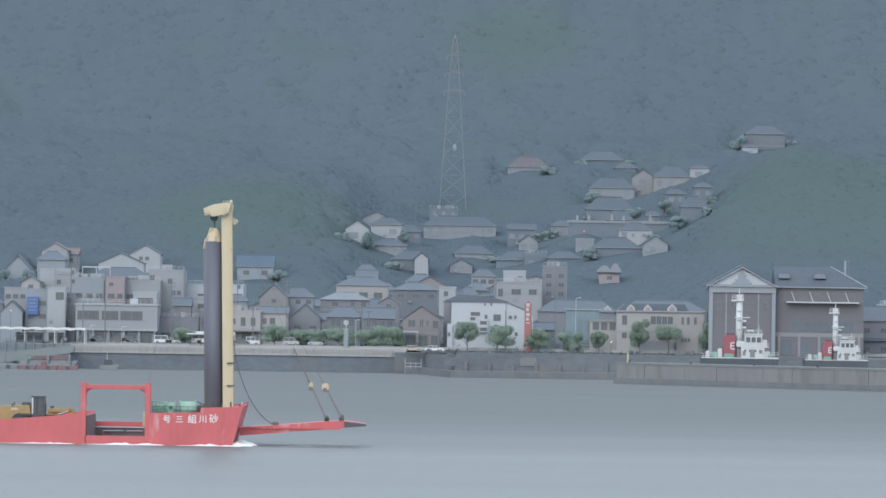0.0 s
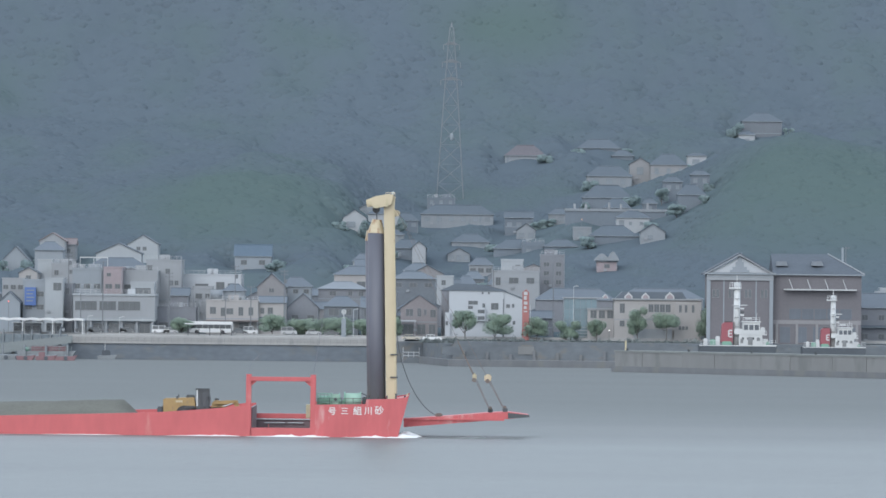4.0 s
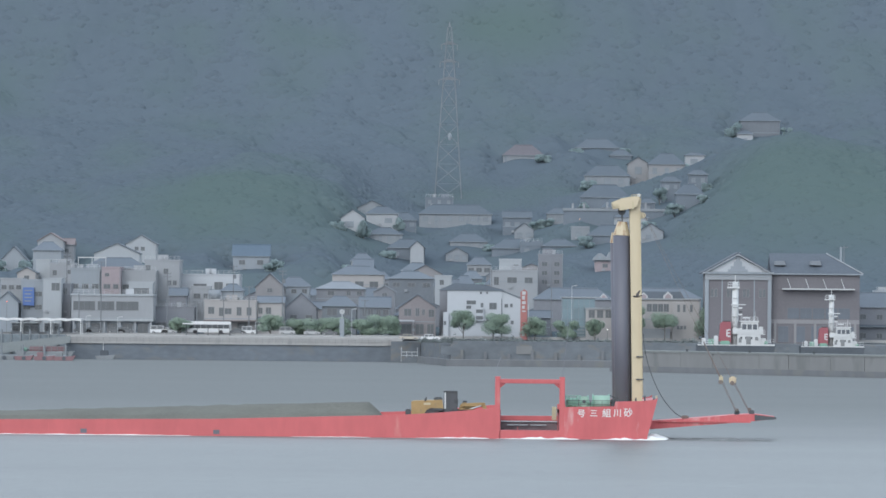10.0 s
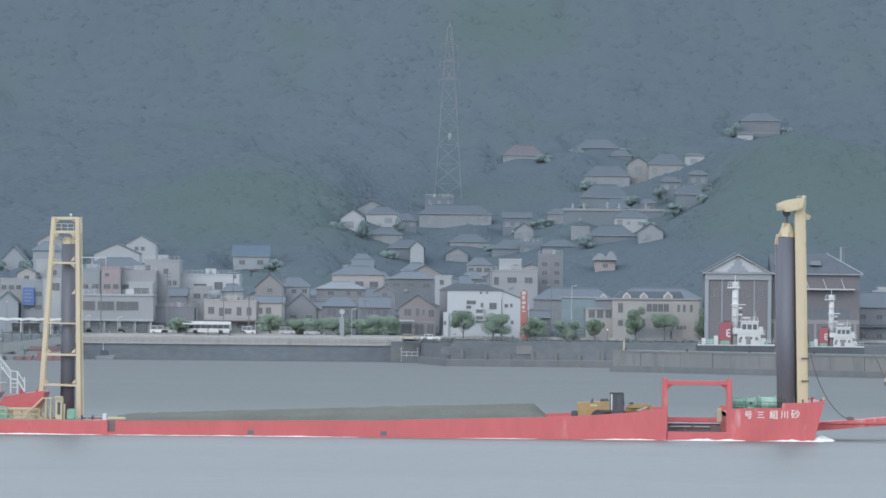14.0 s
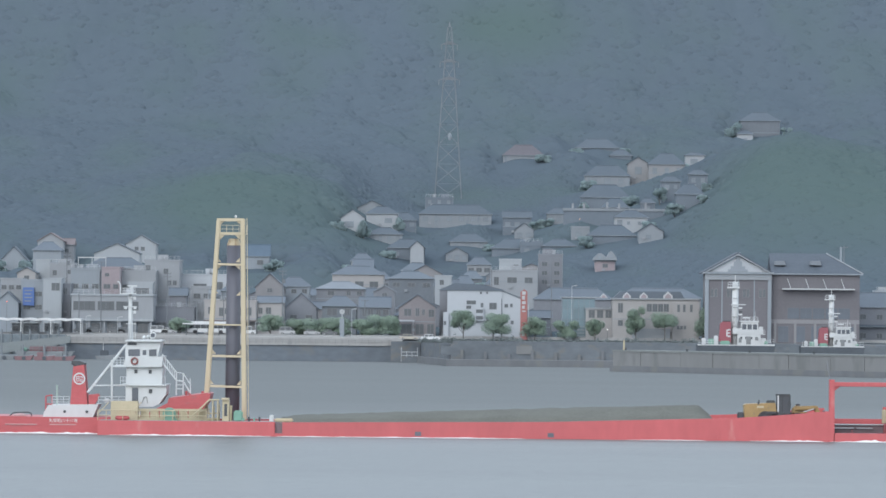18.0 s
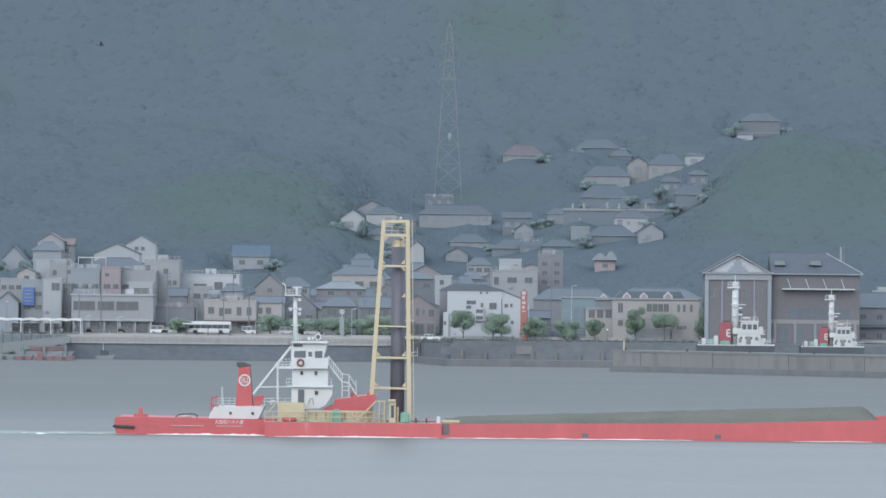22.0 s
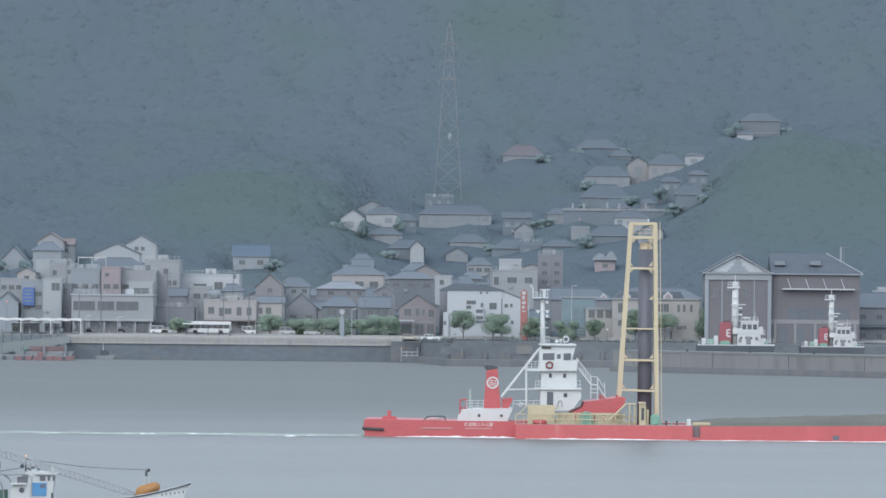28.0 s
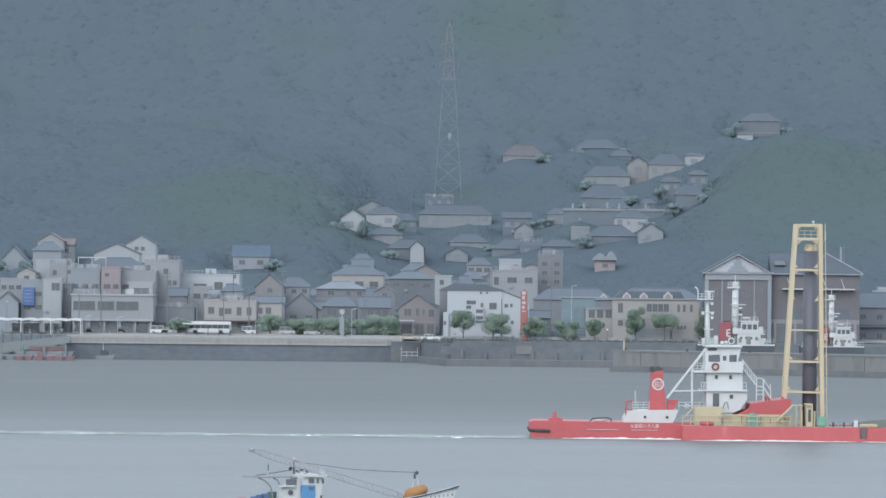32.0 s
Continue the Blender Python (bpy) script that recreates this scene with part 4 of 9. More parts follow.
    part("antenna", chain(bmesh.new(), [(-13.61, 699.6, 16.47), (-13.63, 699.6, 17.5), (-13.85, 699.6, 17.85), (-14.0, 699.6, 17.8)], 0.07, 6), M_WHITE, mast)
    p("radar_scanner", -12.82, -11.69, 699.7, 700.0, 17.28, 17.45, M_WHITE, 0.03, mast)
    part("radar_pedestal", tube(bmesh.new(), (-12.28, 699.85, 16.48), (-12.29, 699.85, 17.28), 0.16, 0.2, 8), M_WHITE, mast)
    for px0, px1, py in ((-13.27, -11.67, 14.91), (-12.91, -11.78, 12.88), (-12.74, -11.81, 16.01)):
        part("yard", tube(bmesh.new(), (px0, 699.7, py), (px1, 699.7, py), 0.06, 0.06, 6), M_WHITE, mast)
    for px, py in ((-11.93, 14.29), (-11.90, 14.82), (-11.94, 15.95), (-13.00, 14.81)):
        part("mast_light", block(px - 0.16, px + 0.16, 699.5, 699.8, py - 0.2, py + 0.15, 0.04), M_WHITE if px > -100 else M_REDWORN, mast)
    part("mast_stay", tube(bmesh.new(), (-12.82, 698.0, 10.41), (-17.23, 697.2, 4.77), 0.16, 0.16, 8), M_WHITE, tug, "raked white pipe stay")
    part("deck_post", tube(bmesh.new(), (-14.32, 696.4, 3.66), (-14.37, 696.4, 8.66), 0.14, 0.14, 8), M_WHITE, tug)
    part("deck_bar", tube(bmesh.new(), (-16.64, 696.4, 5.61), (-12.64, 696.4, 5.71), 0.09, 0.09, 6), M_WHITE, tug)
    rail(tug, [(-14.2, 696.0, 8.0), (-12.93, 696.0, 8.01)], 0.95, 3, 0.5, 0.03, M_WHITE)
    rail(tug, [(-13.31, 695.4, 5.74), (-12.64, 695.4, 5.74)], 0.95, 2, 0.35, 0.03, M_WHITE)
    rail(tug, [(-8.44, 695.4, 5.78), (-8.04, 695.4, 5.79)], 0.95, 2, 0.4, 0.03, M_WHITE)
    rail(tug, [(-15.89, 696.0, 3.58), (-12.69, 696.0, 3.61)], 0.75, 2, 0.8, 0.035, M_WHITE)
    p("life_raft", -15.36, -14.49, 696.4, 697.2, 3.59, 4.12, M_WHITE, 0.2)
    # searchlight on the roof
    sl = part("searchlight", tube(bmesh.new(), (-9.7, 698.2, 11.57), (-9.7, 699.0, 11.64), 0.38, 0.34, 14), M_WHITE, tug, "white searchlight")
    part("lens", tube(bmesh.new(), (-9.7, 698.17, 11.57), (-9.7, 698.2, 11.57), 0.26, 0.26, 14), M_GLASS, sl)
    part("lamp_foot", tube(bmesh.new(), (-9.9, 698.6, 10.97), (-9.9, 698.6, 11.57), 0.1), M_WHITE, sl)
    for px, py, r in ((-10.76, 11.3, 0.24), (-10.3, 11.37, 0.2)):
        part("horn", ball(tube(bmesh.new(), (px, 699, 10.9), (px, 699, py), 0.08), (px, 699, py), r), M_WHITE, tug)
    rail(tug, [(-12.23, 697.0, 10.88), (-11.69, 697.0, 10.89)], 1.0, 2, 0.3, 0.03, M_WHITE)
    # stairs from the bridge to the bow
    bm = bmesh.new()
    for yy in (696.0, 696.9):
        pts = [(-8.47, yy, 8.45), (-6.78, yy, 6.33), (-5.98, yy, 6.21), (-5.1, yy, 4.82)]
        chain(bm, pts, 0.07, 6)
        chain(bm, [(x, y, z + 0.95) for x, y, z in pts], 0.04, 5)
        for i in range(9):
            k = i / 8
            x, z = pts[0][0] + (pts[1][0] - pts[0][0]) * k, pts[0][2] + (pts[1][2] - pts[0][2]) * k
            tube(bm, (x, yy, z), (x, yy, z + 0.95), 0.03, 0.03, 5)
        for q in pts[1:3]:
            tube(bm, (q[0], yy, 4.61), (q[0], yy, q[2] + 0.95), 0.06, 0.06, 6)
        tube(bm, (-5.1, yy, 4.82), (-5.18, yy, 6.55), 0.04, 0.04, 5)
    for i in range(10):
        k = i / 10
        x, z = pts[0][0] + (pts[1][0] - pts[0][0]) * k, pts[0][2] + (pts[1][2] - pts[0][2]) * k
        cuboid(bm, x - 0.12, x + 0.12, 696.0, 696.9, z - 0.02, z + 0.03)
    for z in (5.8, 5.34):
        tube(bm, (-6.78, 696.0, z), (-5.98, 696.0, z), 0.05, 0.05, 5)
    part("bow_stairs", bm, M_WHITE, tug, "white steel stairs with rails")
    for i in range(3):
        px = (-5.63, -5.23, -3.7)[i]
        part("bow_bollard", tube(bmesh.new(), (px, 697, 4.56), (px, 697, 5.09), 0.16), M_TUGRED, tug)
    part("hand_bow", chain(bmesh.new(), [(-10.76, 695.5, 3.63), (-10.5, 695.5, 4.37), (-10.23, 695.5, 4.37), (-10.09, 695.5, 3.64)], 0.03, 5), M_DARK, tug)


make_tug()


# ---- quays ----
def make_quays():
    xq = -9.64
    q = thing("quay_promenade", -150, 1398, 0, "pale concrete promenade quay with a dark wet wall", "quay", "", "structure")
    zt = 5.75
    part("wall_face", block(-700, xq, 1396.5, 1404, -3, zt - 1.9), M_WET, q)
    part("pale_coping", prism(bmesh.new(), [(-700, zt - 1.9), (-700, zt), (xq - 1.0, zt), (xq + 0.5, zt - 0.6), (xq - 2.0, zt - 1.9)], 1396.3, 1404.5), M_CONC, q, "pale concrete promenade edge")
    part("coping_ledge", block(-700, xq - 3.5, 1396.05, 1396.6, zt - 2.0, zt - 1.8, 0.04), M_CONC, q)
    part("apron", block(-700, xq + 4, 1404, 1412, 4.0, 5.28), M_ASPH, q)
    post = None
    for i in range(60):
        xx = -87.5 + i * 1.56
        if xx > xq - 2.5:
            break
        if post is None:
            post = part("rail_post", block(xx - 0.05, xx + 0.05, 1396.05, 1396.25, zt - 1.8, zt - 0.5), M_RAILPALE, q)
            first = xx
        else:
            o = new("rail_post", post.data)
            o.parent = q
            o.location = (xx - first, 0, 0)
    for z in (zt - 0.62, zt - 1.15):
        part("rail_bar", block(-88.4, xq - 2, 1396.1, 1396.16, z - 0.025, z + 0.025), M_RAILPALE, q)
    rd = thing("road", 0, 1414, 5.0, "wet quay road between the promenade and the town", "road", "", "structure")
    part("roadway", block(-700, 700, 1411.5, 1421.3, 4.5, 6.0), M_ASPH, rd)
    part("kerb", block(-700, 700, 1411.2, 1411.5, 4.5, 6.12), M_CONC, rd)
    # inlet wall between the promenade and the pier
    w = thing("harbour_wall", 20, 1345, 0, "dark weathered harbour wall with a low parapet", "quay", "", "structure")
    xa, xb = -9.97, 40.7
    part("wall_face", plan(bmesh.new(), [(-5.6, 1396), (2.0, 1340), (400, 1340), (400, 1412), (-5.6, 1412)], -3, 4.9), M_HARBOUR, w)
    part("corner_wall", block(-12.0, -5.15, 1392, 1412, -3, 4.9), M_HARBOUR, w)
    part("lower_ledge", plan(bmesh.new(), [(-6.9, 1394.5), (1.0, 1331), (xb, 1330), (xb, 1340), (2.0, 1340), (-5.4, 1394.5)], -3, 1.5), M_LEDGE, w)
    part("parapet", block(2.4, 400, 1341, 1341.6, 4.9, 5.6, 0.04), M_HARBOUR, w)
    for i in range(7):
        xx = 4.5 + i * 5.3
        part("buttress", block(xx - 0.35, xx + 0.35, 1339.4, 1340.05, -2, 3.6 - 0.4 * (i % 3), 0.05), M_LEDGE, w)
    part("pale_panel", block(16.81, 20.38, 1339.8, 1340.1, 2.77, 4.56), M_PIER, w)
    part("pale_panel", block(-0.3, 2.26, 1339.85, 1340.1, 2.5, 4.4), M_HARBOUR, w)
    part("quay_apron", plan(bmesh.new(), [(-5.4, 1397), (2.2, 1345), (700, 1345), (700, 1411), (-5.4, 1411)], 4.2, 5.2), M_ASPH, w)
    part("landing_stage", block(-9.5, -5.7, 1386, 1391.9, -1, 1.3), M_HARBOUR, w)
    bm = bmesh.new()
    x0, x1 = -9.5, -5.75
    for i in range(4):
        xx = x0 + (x1 - x0) * i / 3
        tube(bm, (xx, 1386.2, 0.2), (xx, 1386.2, 2.7 if i % 3 else 3.6), 0.08, 0.08, 5)
    for z in (1.7, 2.5):
        tube(bm, (x0, 1386.2, z), (x1, 1386.2, z), 0.08, 0.08, 5)
    part("landing_rail", bm, M_STEEL, w)
    # pier on the other side
    p = thing("stone_pier", 36.6, 1272, 0, "long grey stone pier with a dark waterline", "pier", "", "structure")
    u, n = Vector((0.66, -0.752)), Vector((0.752, 0.66))

    def along(a, b, c, d):
        """The plan of a block from a to b along the pier, c to d behind its face."""
        return [tuple(Vector((36.6, 1272)) + u * s + n * q) for s, q in ((a, c), (b, c), (b, d), (a, d))]

    part("pier_body", plan(bmesh.new(), along(0, 300, 0.3, 9), -3, 4.2), M_PIER, p)
    part("pier_cap", plan(bmesh.new(), along(-0.2, 300, 0.0, 9.3), 4.2, 4.6), M_CONC2, p)
    part("tide_band", plan(bmesh.new(), along(-0.4, 300, -0.5, 0.3), -3, 1.25), M_LEDGE, p, "dark weedy tide band")
    a = 0.0
    k = 0
    while a < 110:
        ln = (8.6, 12.4, 9.8, 14.0)[k % 4]
        part("wall_slab", plan(bmesh.new(), along(a + 0.06, a + ln - 0.06, 0.08 + 0.05 * (k % 2), 0.3), 1.25, 4.2), M_PIER, p)
        a += ln
        k += 1
    for a in (3.0, 22.0, 41.0, 60.0):
        q = along(a, a + 0.5, 1.0, 1.5)
        part("bollard", tube(bmesh.new(), (q[0][0], q[0][1], 4.6), (q[0][0], q[0][1], 5.1), 0.22, 0.28, 10), M_DARK, p)
    part("pier_post", tube(bmesh.new(), (39.1, 1275, 4.55), (39.1, 1275, 6.7), 0.22, 0.18), M_TAN, p, "small tan marker post")


M_LEDGE = mat("weedy_wet_stone", (0.133, 0.141, 0.153), 0.8, 0, 0.16, 0.5, 0.08, 0.2, 0.5, stain=(0.146, 0.151, 0.149), stain_at=0.55, streak=2.0)
M_RAILPALE = mat("pale_grey_rail_paint", (0.255, 0.262, 0.270), 0.7, 0.0, 0.1, 2, 0.3, 0.02)
M_RAILGREY = mat("dull_grey_rail_paint", (0.197, 0.205, 0.213), 0.6, 0.2, 0.1, 2, 0.3, 0.02)
M_PIER = mat("grey_stone_pier", (0.182, 0.187, 0.190), 0.85, 0, 0.12, 0.6, 0.08, 0.1, 0.3, each=0.35, stain=(0.146, 0.152, 0.154), stain_at=0.56, streak=3.0)
M_CONC2 = mat("pier_cap_concrete", (0.164, 0.176, 0.176), 0.85, 0, 0.15, 0.8, 0.1, 0.1, 0.3)
make_quays()

# ---- town ----
# town walls and roofs: dark tones lifted and blued to paint in haze
W_WHITE = mat("white_render_wall", (0.278, 0.302, 0.324), 0.8, 0, 0.06, 1.0, 0.15, 0.02, 1.0, stain=(0.352, 0.377, 0.407), stain_at=0.66, streak=3, ior=1.5)
W_CLEAN = mat("clean_white_wall", (0.350, 0.374, 0.405), 0.7, 0, 0.03, 1.0, 0.15, 0.01, 1.0, ior=1.5)
W_GREY = mat("grey_render_wall", (0.195, 0.223, 0.252), 0.8, 0, 0.10, 1.0, 0.15, 0.02, 1.0, each=0.4, stain=(0.196, 0.218, 0.235), stain_at=0.62, streak=3, ior=1.6)
W_PALE = mat("pale_grey_wall", (0.220, 0.236, 0.255), 0.8, 0, 0.10, 1.0, 0.15, 0.02, 1.0, each=0.4, stain=(0.253, 0.271, 0.293), stain_at=0.64, streak=3, ior=1.6)
W_CREAM = mat("cream_render_wall", (0.274, 0.266, 0.265), 0.8, 0, 0.08, 1.0, 0.15, 0.02, 1.0, each=0.3, stain=(0.263, 0.252, 0.238), stain_at=0.64, streak=3, ior=1.6)
W_BROWN = mat("brown_siding_wall", (0.200, 0.198, 0.209), 0.8, 0, 0.12, 1.0, 0.15, 0.02, 1.0, each=0.4, ior=1.5)
W_BRICK = mat("dark_red_brick_wall", (0.121, 0.116, 0.129), 0.85, 0, 0.12, 2.0, 0.15, 0.05, 1.0, ior=1.5)
W_PINK = mat("pinkish_render_wall", (0.235, 0.195, 0.211), 0.8, 0, 0.1, 1.0, 0.15, 0.02, 1.0, ior=1.6)
W_RUSSET = mat("russet_brick_wall", (0.185, 0.169, 0.179), 0.85, 0, 0.12, 2.0, 0.15, 0.04, 1.0, ior=1.5)
W_DARK = mat("hazed_dark_wall", (0.160, 0.171, 0.195), 0.8, 0, 0.15, 1.0, 0.15, 0.02, 1.0, each=0.5, ior=1.5)
R_DARK = mat("dark_tile_roof", (0.098, 0.120, 0.147), 0.75, 0, 0.15, 1.5, 0.2, 0.1, 0.6, each=0.6)
R_BRICKHALL = mat("old_slate_roof", (0.080, 0.096, 0.118), 0.8, 0, 0.15, 1.5, 0.2, 0.1, 0.4)
R_GREY = mat("grey_tile_roof", (0.103, 0.126, 0.152), 0.75, 0, 0.15, 1.5, 0.2, 0.1, 0.6, each=0.5)
R_BLUE = mat("blue_grey_roof", (0.071, 0.107, 0.147), 0.75, 0, 0.12, 1.5, 0.2, 0.05, 0.6, each=0.3)
R_RED = mat("faded_red_roof", (0.156, 0.129, 0.133), 0.75, 0, 0.12, 1.5, 0.2, 0.05, 1.0, ior=1.4)
R_FLAT = mat("flat_roof_membrane", (0.170, 0.193, 0.220), 0.75, 0, 0.12, 1.0, 0.2, 0.05, 1.0, each=0.3, ior=1.4)
W_TRIM = mat("white_trim_paint", (0.377, 0.389, 0.398), 0.6, 0, 0.05, 2, 0.3, 0.02, 0.4, ior=1.7)
# hillside palette: distance haze painted into the wall, roof and pane colours
W_HPALE = mat("hazed_pale_wall", (0.209, 0.230, 0.252), 0.8, 0, 0.10, 1.0, 0.15, 0.02, 0.5, each=0.4, stain=(0.169, 0.200, 0.230), stain_at=0.6, streak=3)
W_HWHITE = mat("hazed_white_wall", (0.299, 0.318, 0.339), 0.8, 0, 0.08, 1.0, 0.15, 0.02, 0.5, each=0.2, stain=(0.250, 0.271, 0.296), stain_at=0.64, streak=3)
R_HRED = mat("hazed_red_roof", (0.115, 0.109, 0.123), 0.8, 0, 0.12, 1.5, 0.2, 0.1, 0.4)
W_HDARK = mat("hazed_grey_wall", (0.137, 0.164, 0.195), 0.8, 0, 0.12, 1.0, 0.15, 0.02, 0.5, each=0.5)
W_HPINK = mat("hazed_pink_wall", (0.228, 0.235, 0.247), 0.8, 0, 0.08, 1.0, 0.15, 0.02, 0.5)
R_HILL = mat("hazed_hill_roof", (0.085, 0.106, 0.129), 0.8, 0, 0.12, 1.5, 0.2, 0.1, 0.4, each=0.5)
G_HILL = glass("hazed_window_glass", (0.156, 0.184, 0.212), 0.5)
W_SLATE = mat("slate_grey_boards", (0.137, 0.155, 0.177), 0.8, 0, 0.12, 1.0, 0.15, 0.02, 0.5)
HAZED = {W_SLATE: W_SLATE, W_WHITE: W_HWHITE, W_PALE: W_HPALE, W_CREAM: W_HPALE, W_GREY: W_HDARK, W_DARK: W_HDARK, W_BROWN: W_HDARK, W_PINK: W_HPINK, R_DARK: R_HILL, R_GREY: R_HILL, R_BLUE: R_HILL, R_RED: R_HRED}
G_TOWN = glass("town_window_glass", (0.060, 0.071, 0.082), 0.4)
G_DEEP = glass("dark_hall_window_glass", (0.068, 0.085, 0.110), 0.5)
G_BLUE = glass("bluish_curtain_glass", (0.123, 0.189, 0.221), 0.3)
M_SIGN = mat("blue_sign_board", (0.070, 0.131, 0.321), 0.6, 0, 0.06, 2, 0.3, 0.0)
M_ORANGE = mat("orange_red_sign", (0.292, 0.115, 0.108), 0.6, 0, 0.06, 2, 0.3, 0.0)
PANES, HOUSES, FRONTS = {}, [], []


def grid(n, rows=1, w=1.5, h=1.2, v=0.6):
    """n windows a storey, evenly over the front, as (u, v, width, height)."""
    out = []
    for r in range(rows):
        vv = v if rows == 1 else 0.25 + 0.5 * r / (rows - 1)
        for i in range(n):
            out.append(((i + 0.5) / n, vv, w, h))
    return out


def window(parent, x, y, z, w, h, pane=None, name="window"):
    key = (round(w, 2), round(h, 2), pane)
    if key not in PANES:
        fr = bmesh.new()
        t = 0.05
        for a, b, c, d in ((-w / 2 - t, w / 2 + t, -h / 2 - t, -h / 2), (-w / 2 - t, w / 2 + t, h / 2, h / 2 + t), (-w / 2 - t, -w / 2, -h / 2, h / 2), (w / 2, w / 2 + t, -h / 2, h / 2), (-0.02, 0.02, -h / 2, h / 2)):
            cuboid(fr, a, b, -0.07, 0.02, c, d)
        f = bpy.data.meshes.new("window_frame")
        fr.to_mesh(f)
        fr.free()
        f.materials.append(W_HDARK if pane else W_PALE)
        gl = block(-w / 2, w / 2, -0.025, 0.02, -h / 2, h / 2)
        g = bpy.data.meshes.new("pane")
        gl.to_mesh(g)
        gl.free()
        g.materials.append(pane or G_TOWN)
        PANES[key] = (f, g)
    f, g = PANES[key]
    fo = new(name, f)
    fo.parent = parent
    fo.location = Vector((x, y, z)) - ORIGIN[parent.name]
    go = new("pane", g)
    go.parent = fo
    return fo


def rail_mesh(x0, x1, y, z, h):
    bm = bmesh.new()
    n = max(2, int((x1 - x0) / 1.2))
    for i in range(n + 1):
        xx = x0 + (x1 - x0) * i / n
        tube(bm, (xx, y, z), (xx, y, z + h), 0.035, 0.035, 4)
    for k in (0.5, 1.0):
        tube(bm, (x0, y, z + h * k), (x1, y, z + h * k), 0.035, 0.035, 4)
    return bm


def house(name, x, y, z0, w, h, rh, d, style, wall, roof, wins, label, cat="house"):
    """A building with its front at y, w wide and d deep; eaves at z0 + h, ridge rh higher."""
    gz = min(land(x - w / 2, y), land(x + w / 2, y), land(x, y + d)) - 0.4
    zb = min(z0, gz)
    HOUSES.append((x, y, w, d, z0 + h + rh))
    FRONTS.append((x, y, w, z0, h))
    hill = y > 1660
    # far houses swap to the colours that carry painted haze
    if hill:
        wall, roof = HAZED[wall], HAZED.get(roof, R_FLAT)
    ob = thing(name, x, y, zb, label, cat)
    x0, x1, ze, zt = x - w / 2, x + w / 2, z0 + h, z0 + h + rh
    o = 0.3
    if style == "gable_front":
        bm = prism(bmesh.new(), [(x0, zb), (x1, zb), (x1, ze), (x, zt), (x0, ze)], y, y + d)
        part("wall", bm, wall, ob)
        k = rh / (w / 2)
        for s in (-1, 1):
            xe = x + s * (w / 2 + o)
            part("roof", prism(bmesh.new(), [(x, zt + 0.02), (xe, ze - o * k + 0.02), (xe, ze - o * k + 0.27), (x, zt + 0.27)], y - o, y + d + o), roof, ob)
    elif style == "flat":
        part("wall", block(x0, x1, y, y + d, zb, ze), wall, ob)
        bm = bmesh.new()
        t, ph = 0.25, max(0.25, rh)
        cuboid(bm, x0 - 0.1, x1 + 0.1, y - 0.1, y + t, ze, ze + ph)
        cuboid(bm, x0 - 0.1, x1 + 0.1, y + d - t, y + d + 0.1, ze, ze + ph)
        cuboid(bm, x0 - 0.1, x0 + t, y + t, y + d - t, ze, ze + ph)
        cuboid(bm, x1 - t, x1 + 0.1, y + t, y + d - t, ze, ze + ph)
        part("parapet", bm, wall, ob)
        part("roof", block(x0 + t, x1 - t, y + t, y + d - t, ze, ze + 0.1), R_FLAT, ob)
    elif style == "shed":
        part("wall", prism(bmesh.new(), [(x0, zb), (x1, zb), (x1, ze), (x0, zt)], y, y + d), wall, ob)
        part("roof", prism(bmesh.new(), [(x0 - 0.3, zt + 0.05), (x1 + 0.3, ze + 0.05), (x1 + 0.3, ze + 0.25), (x0 - 0.3, zt + 0.25)], y - 0.3, y + d + 0.3), roof, ob)
    else:
        part("wall", block(x0, x1, y, y + d, zb, ze), wall, ob)
        ins = 0.0 if style == "gable_side" else min(w * 0.35, d * 0.45)
        ym = y + d / 2
        bm = bmesh.new()
        lo = [bm.verts.new(c) for c in ((x0 - o, y - o, ze), (x1 + o, y - o, ze), (x1 + o, y + d + o, ze), (x0 - o, y + d + o, ze))]
        up = [bm.verts.new(c) for c in ((x0 - o, y - o, ze + 0.18), (x1 + o, y - o, ze + 0.18), (x1 + o, y + d + o, ze + 0.18), (x0 - o, y + d + o, ze + 0.18))]
        r = [bm.verts.new((x0 - o + ins, ym, zt + 0.18)), bm.verts.new((x1 + o - ins, ym, zt + 0.18))]
        bm.faces.new(lo[::-1])
        for i in range(4):
            bm.faces.new((lo[i], lo[(i + 1) % 4], up[(i + 1) % 4], up[i]))
        bm.faces.new((up[0], up[1], r[1], r[0]))
        bm.faces.new((up[1], up[2], r[1]))
        bm.faces.new((up[2], up[3], r[0], r[1]))
        bm.faces.new((up[3], up[0], r[0]))
        rf = part("roof", bm, roof, ob)
        part("ridge", tube(bmesh.new(), (x0 - o + ins, ym, zt + 0.2), (x1 + o - ins, ym, zt + 0.2), 0.16, 0.16, 6), roof, rf)
    rnd = random.Random(int(x * 7 + y * 3))
    if style == "flat":
        if w > 6:
            rx = x + rnd.uniform(-0.25, 0.25) * w
            part("stair_box", block(rx - 1.3, rx + 1.3, y + 2.5, y + 5.0, ze, ze + 1.6, 0.04), wall, ob)
            tx = x - (rx - x) * 0.9
            tk = part("water_tank", tube(bmesh.new(), (tx, y + 3, ze + 0.5), (tx, y + 3, ze + 1.5), 0.6, 0.6, 12), W_PALE, ob)
            part("tank_stand", block(tx - 0.5, tx + 0.5, y + 2.5, y + 3.5, ze, ze + 0.5), M_STEEL, tk)
            part("roof_rail", rail_mesh(x0 + 0.2, x1 - 0.2, y + 0.15, ze + max(0.25, rh), 0.8), M_STEEL, ob)
